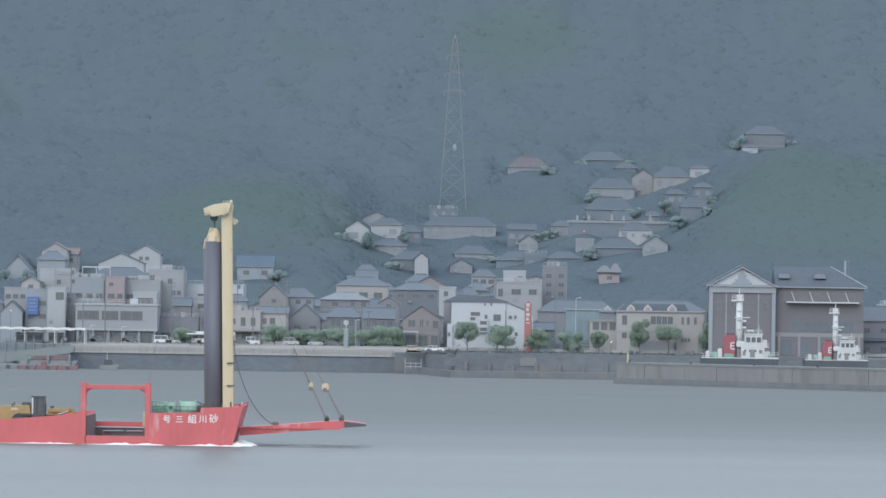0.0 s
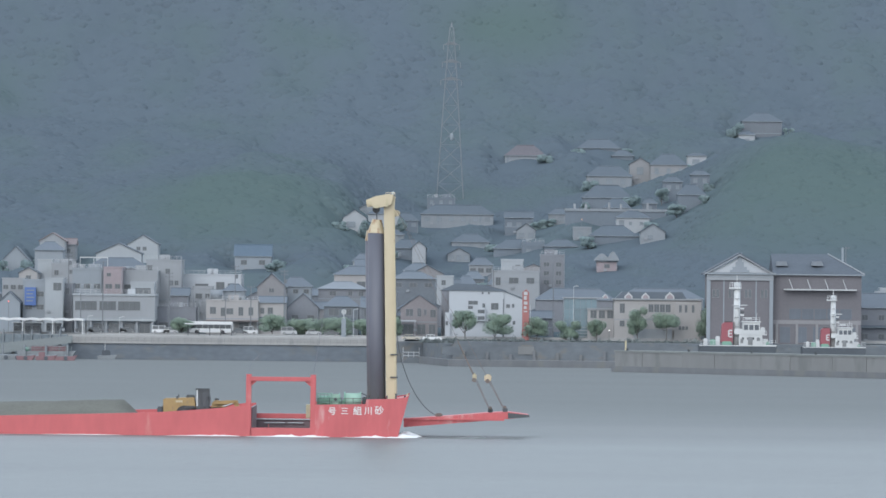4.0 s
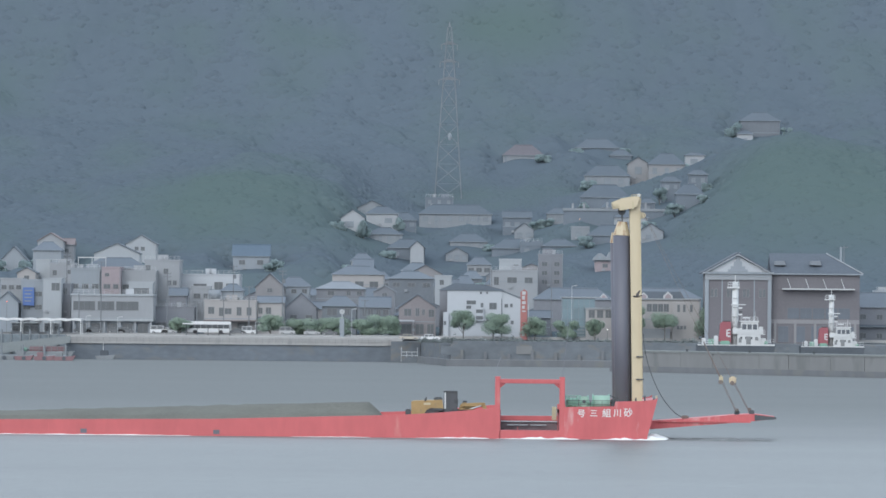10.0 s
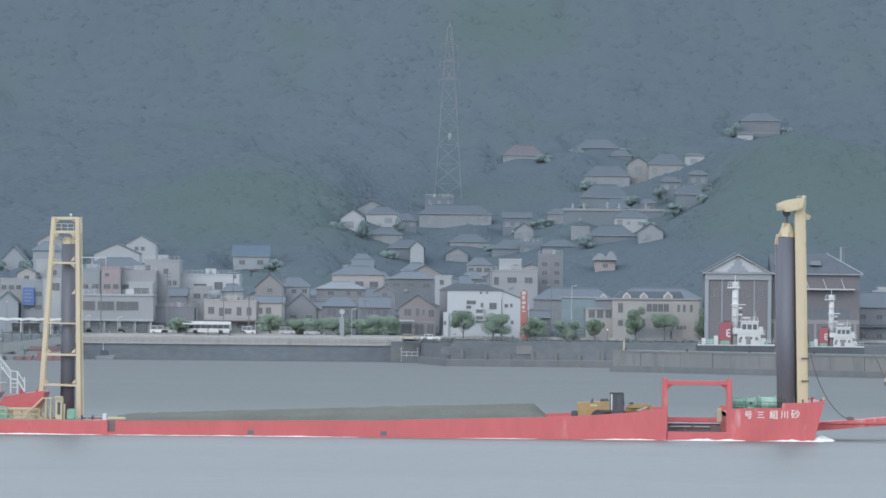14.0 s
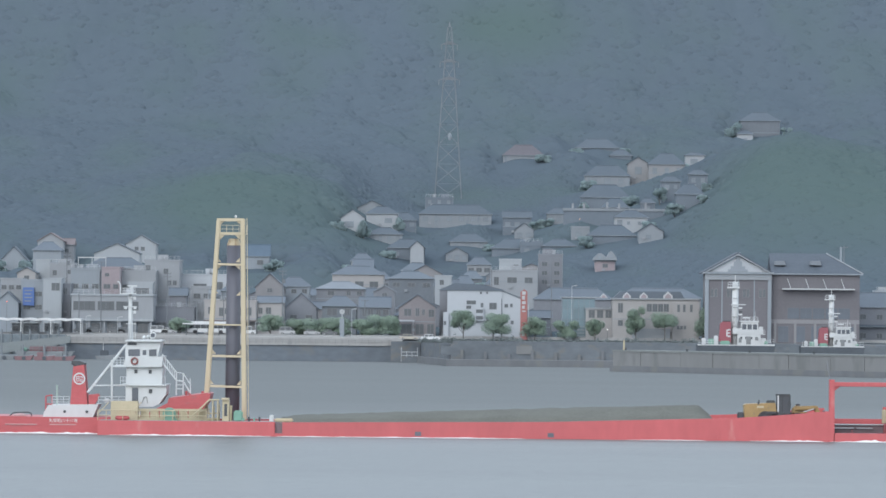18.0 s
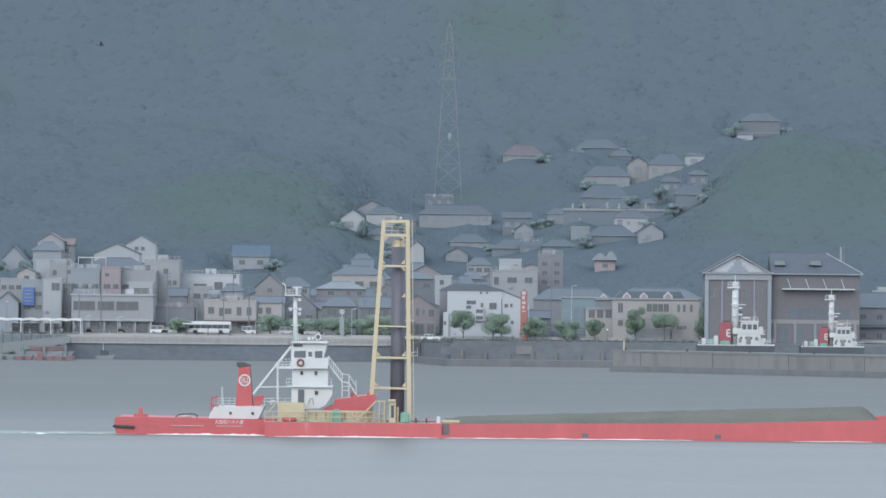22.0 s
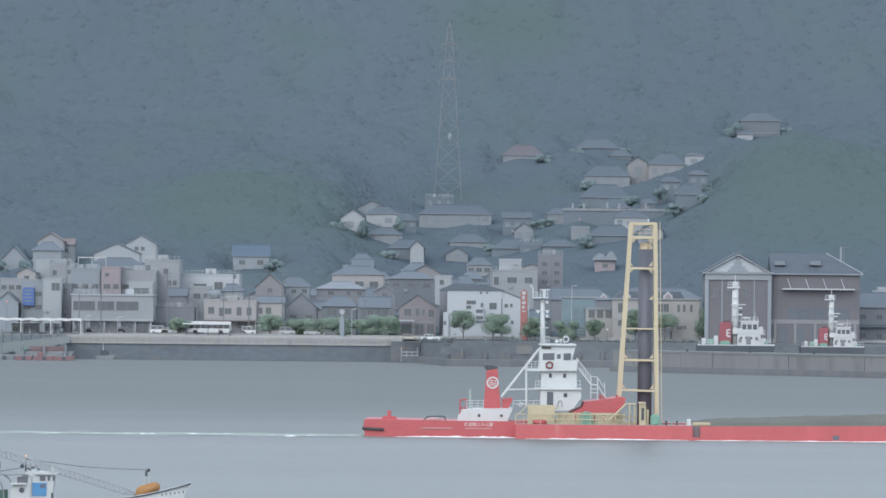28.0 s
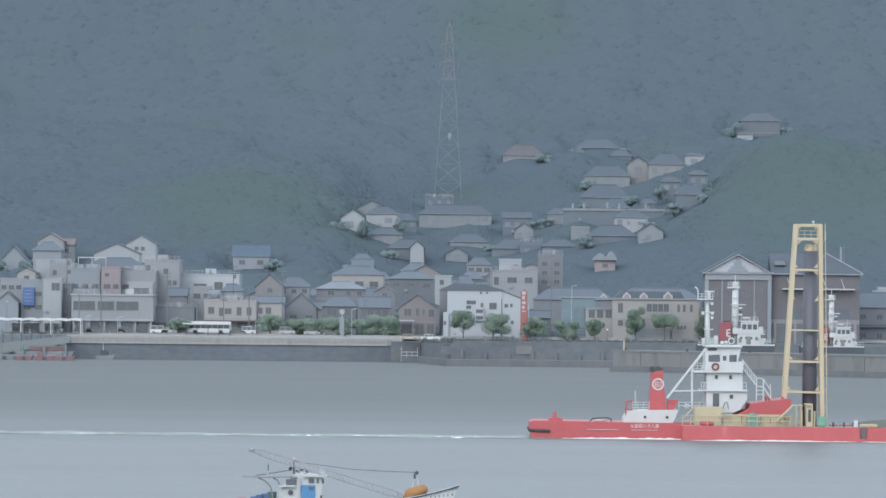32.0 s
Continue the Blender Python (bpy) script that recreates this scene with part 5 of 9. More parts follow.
    if style in ("hip", "gable_side"):
        part("gutter", tube(bmesh.new(), (x0 - o, y - o - 0.06, ze + 0.06), (x1 + o, y - o - 0.06, ze + 0.06), 0.08, 0.08, 6), W_GREY, ob)
    if style in ("hip", "gable_side") and h > 5.5 and y < 1500:
        zs = z0 + 0.52 * h
        sk = part("skirt_roof", prism(bmesh.new(), [(x0 - 0.2, zs - 0.3), (x1 + 0.2, zs - 0.3), (x1 - 0.3, zs + 0.3), (x0 + 0.3, zs + 0.3)], y - 0.9, y - 0.01), roof, ob)
        part("skirt_gutter", tube(bmesh.new(), (x0 - 0.2, y - 0.98, zs - 0.28), (x1 + 0.2, y - 0.98, zs - 0.28), 0.07, 0.07, 6), W_GREY, sk)
    if wins:
        part("downpipe", tube(bmesh.new(), (x1 - 0.15, y - 0.1, zb + 0.4), (x1 - 0.15, y - 0.1, ze), 0.06, 0.06, 6), W_GREY, ob)
        ax = x0 + rnd.uniform(0.1, 0.4) * w
        part("air_conditioner", block(ax, ax + 0.8, y - 0.4, y, z0 + 0.12 * h, z0 + 0.12 * h + 0.65, 0.03), W_PALE, ob)
        if w > 7 and h > 4:
            part("storey_band", block(x0 - 0.03, x1 + 0.03, y - 0.05, y, z0 + 0.46 * h, z0 + 0.46 * h + 0.18), W_GREY, ob)
    for u, v, ww, hh in wins:
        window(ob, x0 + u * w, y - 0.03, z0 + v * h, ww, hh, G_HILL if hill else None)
    return ob


house("office_building", -105.1, 1446, 8.8, 5.4, 9.9, 0.3, 12, "flat", W_PALE, R_FLAT, grid(3, 1, 1.2, 1.0, 0.8), "pale grey rendered office block on the waterfront")
house("shop_house", -105.0, 1432, 8.9, 5.2, 4.1, 2.5, 9, "gable_front", W_GREY, R_DARK, [], "grey waterfront shop with a dark gable roof")
house("office_building", -99.2, 1436, 5.6, 5.6, 12.7, 0.4, 14, "flat", W_GREY, R_FLAT, grid(2, 3, 1.6, 1.1), "grey three-storey building carrying a blue sign")
house("stair_tower_building", -94.2, 1433, 9.5, 4.5, 9.3, 0.3, 10, "flat", W_WHITE, R_FLAT, [(0.66, 0.8, 1.9, 1.8)], "white narrow building with one square window")
house("stair_tower_building", -91.1, 1437, 9.6, 2.2, 7.9, 0.3, 10, "flat", W_DARK, R_FLAT, [(0.4, 0.8, 0.9, 1.4)], "dark narrow stair building beside the office")
house("apartment_block", -87.5, 1453, 5.6, 7.3, 15.4, 0.6, 14, "flat", W_GREY, R_FLAT, grid(3, 3, 1.5, 1.1), "grey apartment block behind the waterfront")
house("apartment_block", -81.2, 1452, 5.7, 4.8, 15.9, 0.4, 14, "flat", W_PINK, R_FLAT, [(0.3, 0.72, 1.6, 1.1), (0.75, 0.72, 1.2, 1.1), (0.3, 0.9, 1.0, 0.8)], "narrow pinkish apartment block behind the waterfront")
house("balcony_house", -73.4, 1444, 5.8, 5.9, 12.0, 0.6, 7, "flat", W_WHITE, R_FLAT, [(0.5, 0.86, 3.8, 1.3), (0.2, 0.66, 1.0, 1.0)], "small white house with a wide upper window")
house("garage", -64.9, 1436, 5.2, 9.8, 6.8, 0.4, 8, "flat", W_DARK, R_FLAT, [(0.2, 0.3, 2.4, 2.6), (0.55, 0.3, 2.4, 2.6), (0.84, 0.3, 2.0, 2.6)], "dark flat-roofed garage beside the row house")
house("shed", -64.6, 1450, 10.0, 4.2, 5.0, 1.7, 6, "gable_side", W_DARK, R_DARK, [(0.5, 0.4, 1.4, 1.2)], "low dark shed among the town blocks")
house("house", -59.4, 1458, 10.0, 4.7, 6.7, 0.8, 7, "flat", W_PALE, R_FLAT, [(0.3, 0.75, 1.6, 1.1), (0.75, 0.75, 1.0, 1.1)], "small pale annex before the warehouse")
house("house", -51.5, 1454, 8.7, 5.3, 7.6, 1.5, 7, "hip", W_GREY, R_DARK, [(0.3, 0.72, 1.4, 1.1), (0.7, 0.72, 1.4, 1.1)], "small grey house before the warehouse")
house("house", -37.0, 1476, 14.7, 7.9, 2.8, 2.2, 8, "hip", W_GREY, R_DARK, grid(3, 1, 1.2, 1.0), "grey town house with a dark hipped roof")
house("apartment_block", -74.7, 1456, 5.7, 8.9, 15.1, 0.4, 14, "flat", W_PALE, R_FLAT, grid(3, 3, 1.7, 1.2), "pale grey apartment block behind the waterfront")
house("apartment_block", -69.1, 1462, 5.7, 8.8, 17.8, 0.4, 14, "flat", W_PALE, R_FLAT, [(0.1, 0.9, 1.2, 1.4), (0.6, 0.86, 1.1, 1.2), (0.85, 0.7, 0.9, 1.1), (0.7, 0.7, 0.9, 1.1)], "tall pale grey apartment block by the harbour")
house("warehouse", -57.6, 1470, 13.5, 14.8, 6.7, 0.3, 14, "flat", W_CLEAN, R_FLAT, [(0.33, 0.52, 3.2, 2.0), (0.64, 0.56, 2.0, 2.4), (0.8, 0.6, 1.0, 1.2)], "long white flat-roofed warehouse in town")
house("house", -42.6, 1462, 8.8, 7.0, 8.6, 3.2, 10, "gable_front", W_BROWN, R_DARK, [(0.5, 0.9, 1.2, 1.0)], "brown gabled house with a small attic window")
house("row_house", -51.1, 1432, 5.9, 12.7, 7.9, 0.4, 10, "flat", W_CREAM, R_FLAT, [(0.13, 0.72, 1.4, 1.6), (0.32, 0.68, 1.0, 2.0), (0.45, 0.7, 1.6, 1.4), (0.66, 0.7, 1.1, 2.0), (0.85, 0.7, 1.1, 1.9), (0.12, 0.22, 2.2, 2.0), (0.4, 0.22, 2.2, 2.0), (0.72, 0.22, 2.2, 2.0)], "cream two-storey row house with shop fronts")
house("row_house", -41.5, 1433, 6.0, 6.4, 7.5, 1.4, 10, "gable_side", W_CREAM, R_DARK, [(0.12, 0.75, 0.9, 1.4), (0.42, 0.75, 1.2, 1.6), (0.3, 0.25, 2.0, 2.0), (0.75, 0.25, 1.8, 2.0)], "yellowish two-storey house by the row house")
house("house", -52.3, 1618, 21.7, 9.9, 3.9, 3.1, 9, "gable_side", W_GREY, R_BLUE, grid(2, 1, 1.6, 1.2), "grey house with a faded blue roof")
house("white_house", -82.7, 1626, 24.8, 8.5, 3.9, 2.5, 9, "gable_front", W_WHITE, R_GREY, [(0.35, 0.7, 1.0, 1.0), (0.55, 0.7, 1.0, 1.0)], "white gabled house above the town")
house("white_house", -84.1, 1530, 23.7, 11.7, 1.9, 2.6, 9, "gable_front", W_WHITE, R_DARK, [], "wide white gabled house with dark roof")
house("hall", -82.8, 1500, 18.2, 15.4, 3.6, 2.4, 9, "hip", W_DARK, R_DARK, [], "dark hall with a broad tiled roof")
house("house", -107.0, 1618, 25.0, 7.1, 4.3, 2.1, 12, "gable_front", W_PALE, R_RED, [(0.6, 0.5, 1.2, 1.2)], "pale gabled house with a faded red roof")
house("house", -103.1, 1624, 25.1, 4.0, 3.2, 1.6, 9, "gable_side", W_PALE, R_RED, [(0.5, 0.5, 1.2, 1.2)], "low wing with a faded red roof")
house("house", -104.1, 1560, 24.3, 7.4, 2.1, 2.1, 9, "hip", W_GREY, R_DARK, [], "grey house under a dark tiled roof")
house("house", -116.3, 1608, 19.5, 7.3, 4.3, 3.8, 9, "gable_front", W_GREY, R_GREY, [], "grey gabled house on the slope")
house("house", -101.1, 1500, 18.0, 3.6, 5.6, 0.3, 8, "flat", W_WHITE, R_FLAT, [], "white box-like house in the town")
house("house", -104.5, 1490, 18.0, 4.8, 2.3, 1.3, 9, "gable_front", W_CREAM, R_GREY, [(0.5, 0.5, 1.2, 1.0)], "beige gabled house in the town")
house("house", -96.1, 1498, 18.1, 6.3, 4.3, 0.6, 9, "flat", W_PALE, R_FLAT, [(0.2, 0.55, 1.0, 1.2), (0.8, 0.6, 1.0, 1.0)], "pale flat-roofed house above the town")
house("house", -22.2, 1560, 15.8, 13.7, 5.0, 2.1, 9, "hip", W_CREAM, R_DARK, [(0.2, 0.5, 3.2, 1.5), (0.52, 0.5, 2.2, 1.5), (0.8, 0.5, 2.2, 1.5)], "cream house with wide dark windows")
house("house", -25.4, 1480, 12.4, 12.2, 4.6, 1.7, 9, "hip", W_DARK, R_FLAT, [(0.3, 0.78, 1.6, 1.1), (0.66, 0.78, 1.0, 1.1), (0.88, 0.78, 1.2, 1.1)], "grey house with a blue-grey tile roof")
house("house", -8.0, 1520, 16.0, 11.6, 3.8, 1.7, 9, "hip", W_SLATE, R_GREY, grid(3, 1, 1.8, 1.0), "low house with a blue-grey roof")
house("house", 0.2, 1500, 16.8, 4.3, 3.6, 0.4, 8, "flat", W_WHITE, R_FLAT, [(0.4, 0.6, 1.0, 1.2)], "small white flat-roofed house in town")
house("house", -6.0, 1430, 6.3, 9.0, 6.4, 3.1, 10, "gable_front", W_RUSSET, R_DARK, [(0.24, 0.83, 1.7, 1.7), (0.5, 0.84, 0.9, 1.9), (0.66, 0.84, 0.6, 1.4), (0.87, 0.8, 1.3, 1.8), (0.2, 0.2, 2.6, 2.4), (0.56, 0.2, 2.0, 2.4), (0.85, 0.2, 1.6, 2.4)], "reddish-brown gabled house by the quay road")
house("house", -25.0, 1442, 6.3, 8.4, 6.5, 2.3, 9, "hip", W_SLATE, R_DARK, [(0.28, 0.8, 2.4, 1.7), (0.72, 0.8, 1.2, 1.6), (0.3, 0.25, 2.2, 2.2), (0.7, 0.25, 2.0, 2.2)], "grey two-storey house with dark tile roof")
house("house", -16.4, 1440, 6.3, 7.4, 6.3, 2.4, 9, "gable_side", W_SLATE, R_DARK, [(0.16, 0.8, 1.0, 1.8), (0.36, 0.8, 1.2, 1.8), (0.62, 0.8, 1.0, 1.6), (0.86, 0.82, 1.3, 1.3), (0.25, 0.25, 2.2, 2.2), (0.7, 0.25, 2.0, 2.2)], "dark two-storey house beside a brown gabled one")
house("house", -14.3, 1462, 12.0, 5.4, 4.4, 1.5, 8, "gable_front", W_DARK, R_FLAT, [(0.5, 0.85, 1.2, 0.9)], "grey house with a low pale gable roof")
house("house", -34.4, 1446, 6.2, 7.6, 6.2, 3.4, 9, "gable_front", W_DARK, R_DARK, grid(2, 1, 1.6, 1.4), "grey house with a dark gable roof")
house("house", 18.6, 1540, 17.0, 12.3, 5.0, 0.4, 10, "flat", W_PALE, R_FLAT, [(0.12, 0.5, 1.2, 2.0), (0.45, 0.55, 2.4, 1.4), (0.8, 0.55, 2.0, 1.4)], "pale two-storey house with flat roof")
house("house", 17.7, 1552, 20.7, 5.8, 4.1, 0.6, 8, "flat", W_WHITE, R_FLAT, [(0.75, 0.6, 1.2, 1.4)], "white upper storey of a house")
house("apartment_block", 28.3, 1556, 17.1, 6.4, 9.3, 0.4, 10, "flat", W_DARK, R_FLAT, grid(2, 3, 1.4, 1.1), "narrow grey apartment block in the town")
pink = house("house", 44.6, 1630, 22.3, 5.6, 3.0, 1.0, 9, "gable_side", W_PINK, R_GREY, [(0.5, 0.6, 1.4, 1.0)], "pinkish house with a pale double gable")
for gx, gw, gh, gy in ((43.2, 4.4, 2.0, 1629.3), (46.2, 3.4, 2.6, 1628.9)):
    gz = 25.6
    part("gable_front", prism(bmesh.new(), [(gx - gw * 0.5, gz), (gx + gw * 0.5, gz), (gx + gw * 0.42, gz + gh * 0.3), (gx + gw * 0.16, gz + gh * 0.85), (gx, gz + gh), (gx - gw * 0.16, gz + gh * 0.85), (gx - gw * 0.42, gz + gh * 0.3)], gy, gy + 3), W_HPALE, pink, "pale curved gable")
    part("gable_window", block(gx - 0.5, gx + 0.5, gy - 0.05, gy, gz + gh * 0.22, gz + gh * 0.55), G_HILL, pink)
house("house", 32.5, 1470, 10.8, 19.6, 4.1, 2.7, 9, "hip", W_DARK, R_DARK, [], "dark wide-roofed house behind the glass hall")
house("house", 53.7, 1475, 11.0, 21.1, 4.4, 2.4, 10, "hip", W_DARK, R_DARK, [], "dark long-roofed house behind the hall")
house("house", 25.6, 1908, 56.9, 13.1, 3.5, 3.3, 9, "hip", W_PALE, R_RED, [(0.3, 0.5, 1.0, 1.6), (0.5, 0.5, 1.6, 1.6)], "pale hillside house with a faded reddish roof")
house("house", -25.9, 1698, 33.2, 6.8, 4.2, 2.3, 8, "gable_front", W_WHITE, R_GREY, [(0.35, 0.55, 2.4, 1.6)], "pale house on the wooded hillside")
house("house", -17.8, 1724, 35.1, 9.2, 3.8, 2.0, 8, "hip", W_WHITE, R_GREY, [(0.7, 0.5, 2.0, 1.2)], "pale hillside house with hipped roof")
house("house", -16.7, 1698, 30.3, 10.0, 2.4, 1.8, 8, "hip", W_PALE, R_GREY, grid(4, 1, 0.9, 1.0), "grey hillside house with a dark roof")
house("house", -10.4, 1680, 25.5, 10.6, 3.2, 2.4, 8, "hip", W_GREY, R_GREY, [(0.2, 0.5, 2.4, 1.2), (0.8, 0.5, 1.0, 1.2)], "grey house with a dark hipped roof")
house("house", 3.6, 1772, 36.2, 21.6, 3.4, 2.7, 9, "hip", W_PALE, R_GREY, grid(6, 1, 1.4, 1.2), "long hillside house under the pylon")
house("house", -1.3, 1820, 42.5, 8.7, 2.4, 0.5, 7, "flat", W_GREY, R_FLAT, grid(3, 1, 1.0, 1.2), "small grey building on the hillside")
house("house", 7.4, 1716, 28.1, 10.8, 2.8, 2.3, 8, "hip", W_PALE, R_GREY, grid(3, 1, 1.2, 1.2), "grey house on the wooded hillside")
house("house", 104.2, 1956, 66.3, 13.0, 7.3, 2.8, 10, "hip", W_SLATE, R_GREY, [(0.2, 0.3, 1.6, 2.6)], "grey house high on the wooded slope")
house("house", 49.7, 1926, 60.6, 13.8, 2.9, 2.9, 9, "hip", W_DARK, R_GREY, [], "dark hillside house with a hipped roof")
house("house", 61.3, 1870, 52.0, 6.6, 5.3, 2.0, 8, "gable_front", W_PINK, R_GREY, [(0.5, 0.6, 2.0, 2.2)], "pinkish house on the wooded hillside")
house("house", 70.1, 1864, 52.0, 11.4, 5.0, 3.4, 9, "hip", W_PINK, R_GREY, grid(3, 1, 1.2, 1.8), "grey hillside house with dark roof")
house("house", 80.2, 1894, 56.6, 6.1, 4.0, 0.9, 8, "hip", W_WHITE, R_GREY, [(0.45, 0.55, 2.2, 1.4)], "white box-like house high on the slope")
house("shed", 85.3, 1892, 56.6, 3.2, 2.3, 1.1, 6, "hip", W_GREY, R_GREY, [], "small grey shed beside a hillside house")
house("house", 74.4, 1734, 47.4, 5.5, 4.0, 1.3, 7, "hip", W_GREY, R_GREY, grid(2, 1, 1.2, 1.4), "narrow grey house on the wooded slope")
house("house", 67.1, 1752, 46.6, 5.7, 3.0, 1.5, 7, "hip", W_GREY, R_GREY, [(0.3, 0.5, 1.4, 1.2), (0.75, 0.5, 1.0, 1.2)], "small grey house among hillside trees")
house("house", 50.1, 1728, 38.8, 7.6, 2.6, 2.6, 7, "hip", W_GREY, R_GREY, [(0.3, 0.5, 1.6, 1.6), (0.7, 0.5, 1.6, 1.6)], "grey house below a terrace wall")
house("house", 59.4, 1722.5, 40.1, 4.1, 2.6, 1.3, 7, "hip", W_GREY, R_GREY, [(0.5, 0.5, 1.2, 1.2)], "small grey house on the slope")
house("house", 57.1, 1914, 58.6, 6.9, 2.2, 1.8, 7, "hip", W_GREY, R_GREY, [], "little grey house with a low hipped roof")
house("house", 4.0, 1688, 25.0, 6.4, 2.2, 1.8, 8, "gable_front", W_PALE, R_GREY, grid(3, 1, 1.2, 1.2), "grey house above the town")
house("house", 25.2, 1692, 27.1, 6.4, 2.6, 1.3, 8, "flat", W_GREY, R_FLAT, [(0.3, 0.5, 1.4, 1.2)], "grey flat-roofed house on the slope")
house("house", 51.4, 1862, 50.0, 14.2, 3.2, 3.2, 9, "hip", W_PALE, R_GREY, [(0.2, 0.5, 1.6, 1.4), (0.5, 0.5, 1.8, 1.6), (0.8, 0.5, 1.4, 1.4)], "grey hillside house with a grey hipped roof")
house("house", 48.5, 1778, 43.1, 14.6, 2.0, 3.7, 9, "hip", W_DARK, R_GREY, [], "dark-roofed house on the wooded hillside")
house("house", 53.8, 1698, 35.1, 9.4, 3.1, 1.9, 9, "hip", W_WHITE, R_GREY, [(0.15, 0.55, 1.4, 1.4), (0.42, 0.5, 0.7, 0.8), (0.75, 0.5, 0.8, 0.8)], "pale hillside house with dark roof")
house("house", 71.0, 1712, 42.4, 7.8, 2.8, 2.9, 8, "hip", W_DARK, R_BLUE, [], "dark house with a faded blue roof")
house("house", 58.6, 1672, 31.5, 7.0, 2.5, 2.2, 9, "gable_front", W_PALE, R_GREY, [(0.4, 0.4, 1.2, 1.0)], "grey gabled house on the hillside")
house("house", 39.3, 1698, 31.5, 5.2, 3.6, 0.5, 8, "flat", W_PALE, R_FLAT, [(0.4, 0.5, 1.4, 1.4)], "small grey house on the hillside")
house("house", 47.9, 1684, 31.2, 13.6, 1.6, 2.9, 9, "hip", W_DARK, R_GREY, [], "dark-roofed house on the wooded hillside")
house("house", 33.1, 1686, 28.3, 9.6, 1.4, 1.9, 8, "hip", W_DARK, R_GREY, [], "dark-roofed house on the slope")
house("house", 20.4, 1696, 26.6, 12.9, 2.4, 2.6, 9, "hip", W_DARK, R_GREY, [], "dark-roofed house on the slope")
house("house", -7.3, 1672, 26.0, 3.8, 3.0, 1.6, 8, "gable_front", W_WHITE, R_GREY, [], "white gable end of a hillside house")
house("house", 98.8, 1948, 63.6, 5.4, 5.4, 1.2, 8, "hip", W_WHITE, R_GREY, [(0.5, 0.6, 1.4, 1.6)], "small white house high on the wooded slope")
house("house", 108.6, 1440, 11.7, 7.0, 5.5, 0.8, 9, "flat", W_WHITE, R_FLAT, [], "white building end by the harbour")
house("warehouse", 105.4, 1430, 4.7, 12.0, 9.1, 3.4, 10, "gable_side", W_DARK, R_DARK, grid(3, 2, 1.4, 1.2), "dark warehouse beside the brick hall")


def make_office():
    """Long two-storey office with an overhanging upper floor and recessed ground floor."""
    x0, x1, y = -89.08, -69.41, 1424
    z0, z1, z2 = 5.2, 9.05, 14.88
    HOUSES.append(((x0 + x1) / 2, y, x1 - x0, 14, z2))
    ob = thing("office_building", (x0 + x1) / 2, y, z0, "pale two-storey office with long dark window bands", "office")
    part("upper_floor", block(x0, x1, y, y + 14, z1, z2, 0.05), W_PALE, ob)
    part("ground_floor", block(x0 + 0.6, x1 - 0.6, y + 1.2, y + 14, z0, z1), W_GREY, ob)
    for i in range(5):
        xx = x0 + 2.4 + (x1 - x0 - 1.2) * i / 5
        window(ob, xx, y + 1.17, z0 + 1.9, 2.4, 2.2)
    part("cornice", block(x0 - 0.2, x1 + 0.2, y - 0.25, y + 14.2, z2, z2 + 0.45, 0.04), W_WHITE, ob)
    part("floor_band", block(x0 - 0.1, x1 + 0.1, y - 0.15, y, z1 - 0.2, z1 + 0.3), W_WHITE, ob)
    for i in range(6):
        xx = x0 + 0.6 + (x1 - x0 - 1.2) * i / 5
        part("column", block(xx - 0.22, xx + 0.22, y + 0.1, y + 0.6, z0, z1), W_PALE, ob)
    for a, b in ((-88.57, -83.41), (-82.73, -78.8), (-78.26, -72.97)):
        window(ob, (a + b) / 2, y - 0.03, 12.5, b - a, 2.1)
        for i in range(1, 4):
            xx = a + (b - a) * i / 4
            part("mullion", block(xx - 0.04, xx + 0.04, y - 0.08, y - 0.03, 11.45, 13.55), M_DARK, ob)
    part("roof_rail", rail_mesh(x0 + 0.3, x1 - 0.3, y + 0.3, z2 + 0.45, 1.0), M_STEEL, ob)
    part("roof_plant", block(-76.2, -74.4, y + 4, y + 6, z2, z2 + 1.7, 0.06), W_CLEAN, ob, "white plant box on the roof")
    part("sign_gantry", rail_mesh(-88.0, -84.0, y + 8, z2, 2.6), M_STEEL, ob)
    sg = thing("blue_sign", -100.27, 1434, 12.48, "blue advertising board with white marks on a building", "sign")
    part("board", block(-101.5, -98.77, 1434.8, 1435.9, 12.34, 16.71, 0.03), M_SIGN, sg)
    for i in range(4):
        part("white_bar", block(-101.09, -99.18 - 0.3 * (i % 2), 1434.74, 1434.8, 15.86 - i * 0.85, 16.12 - i * 0.85), W_HPALE, sg)


make_office()


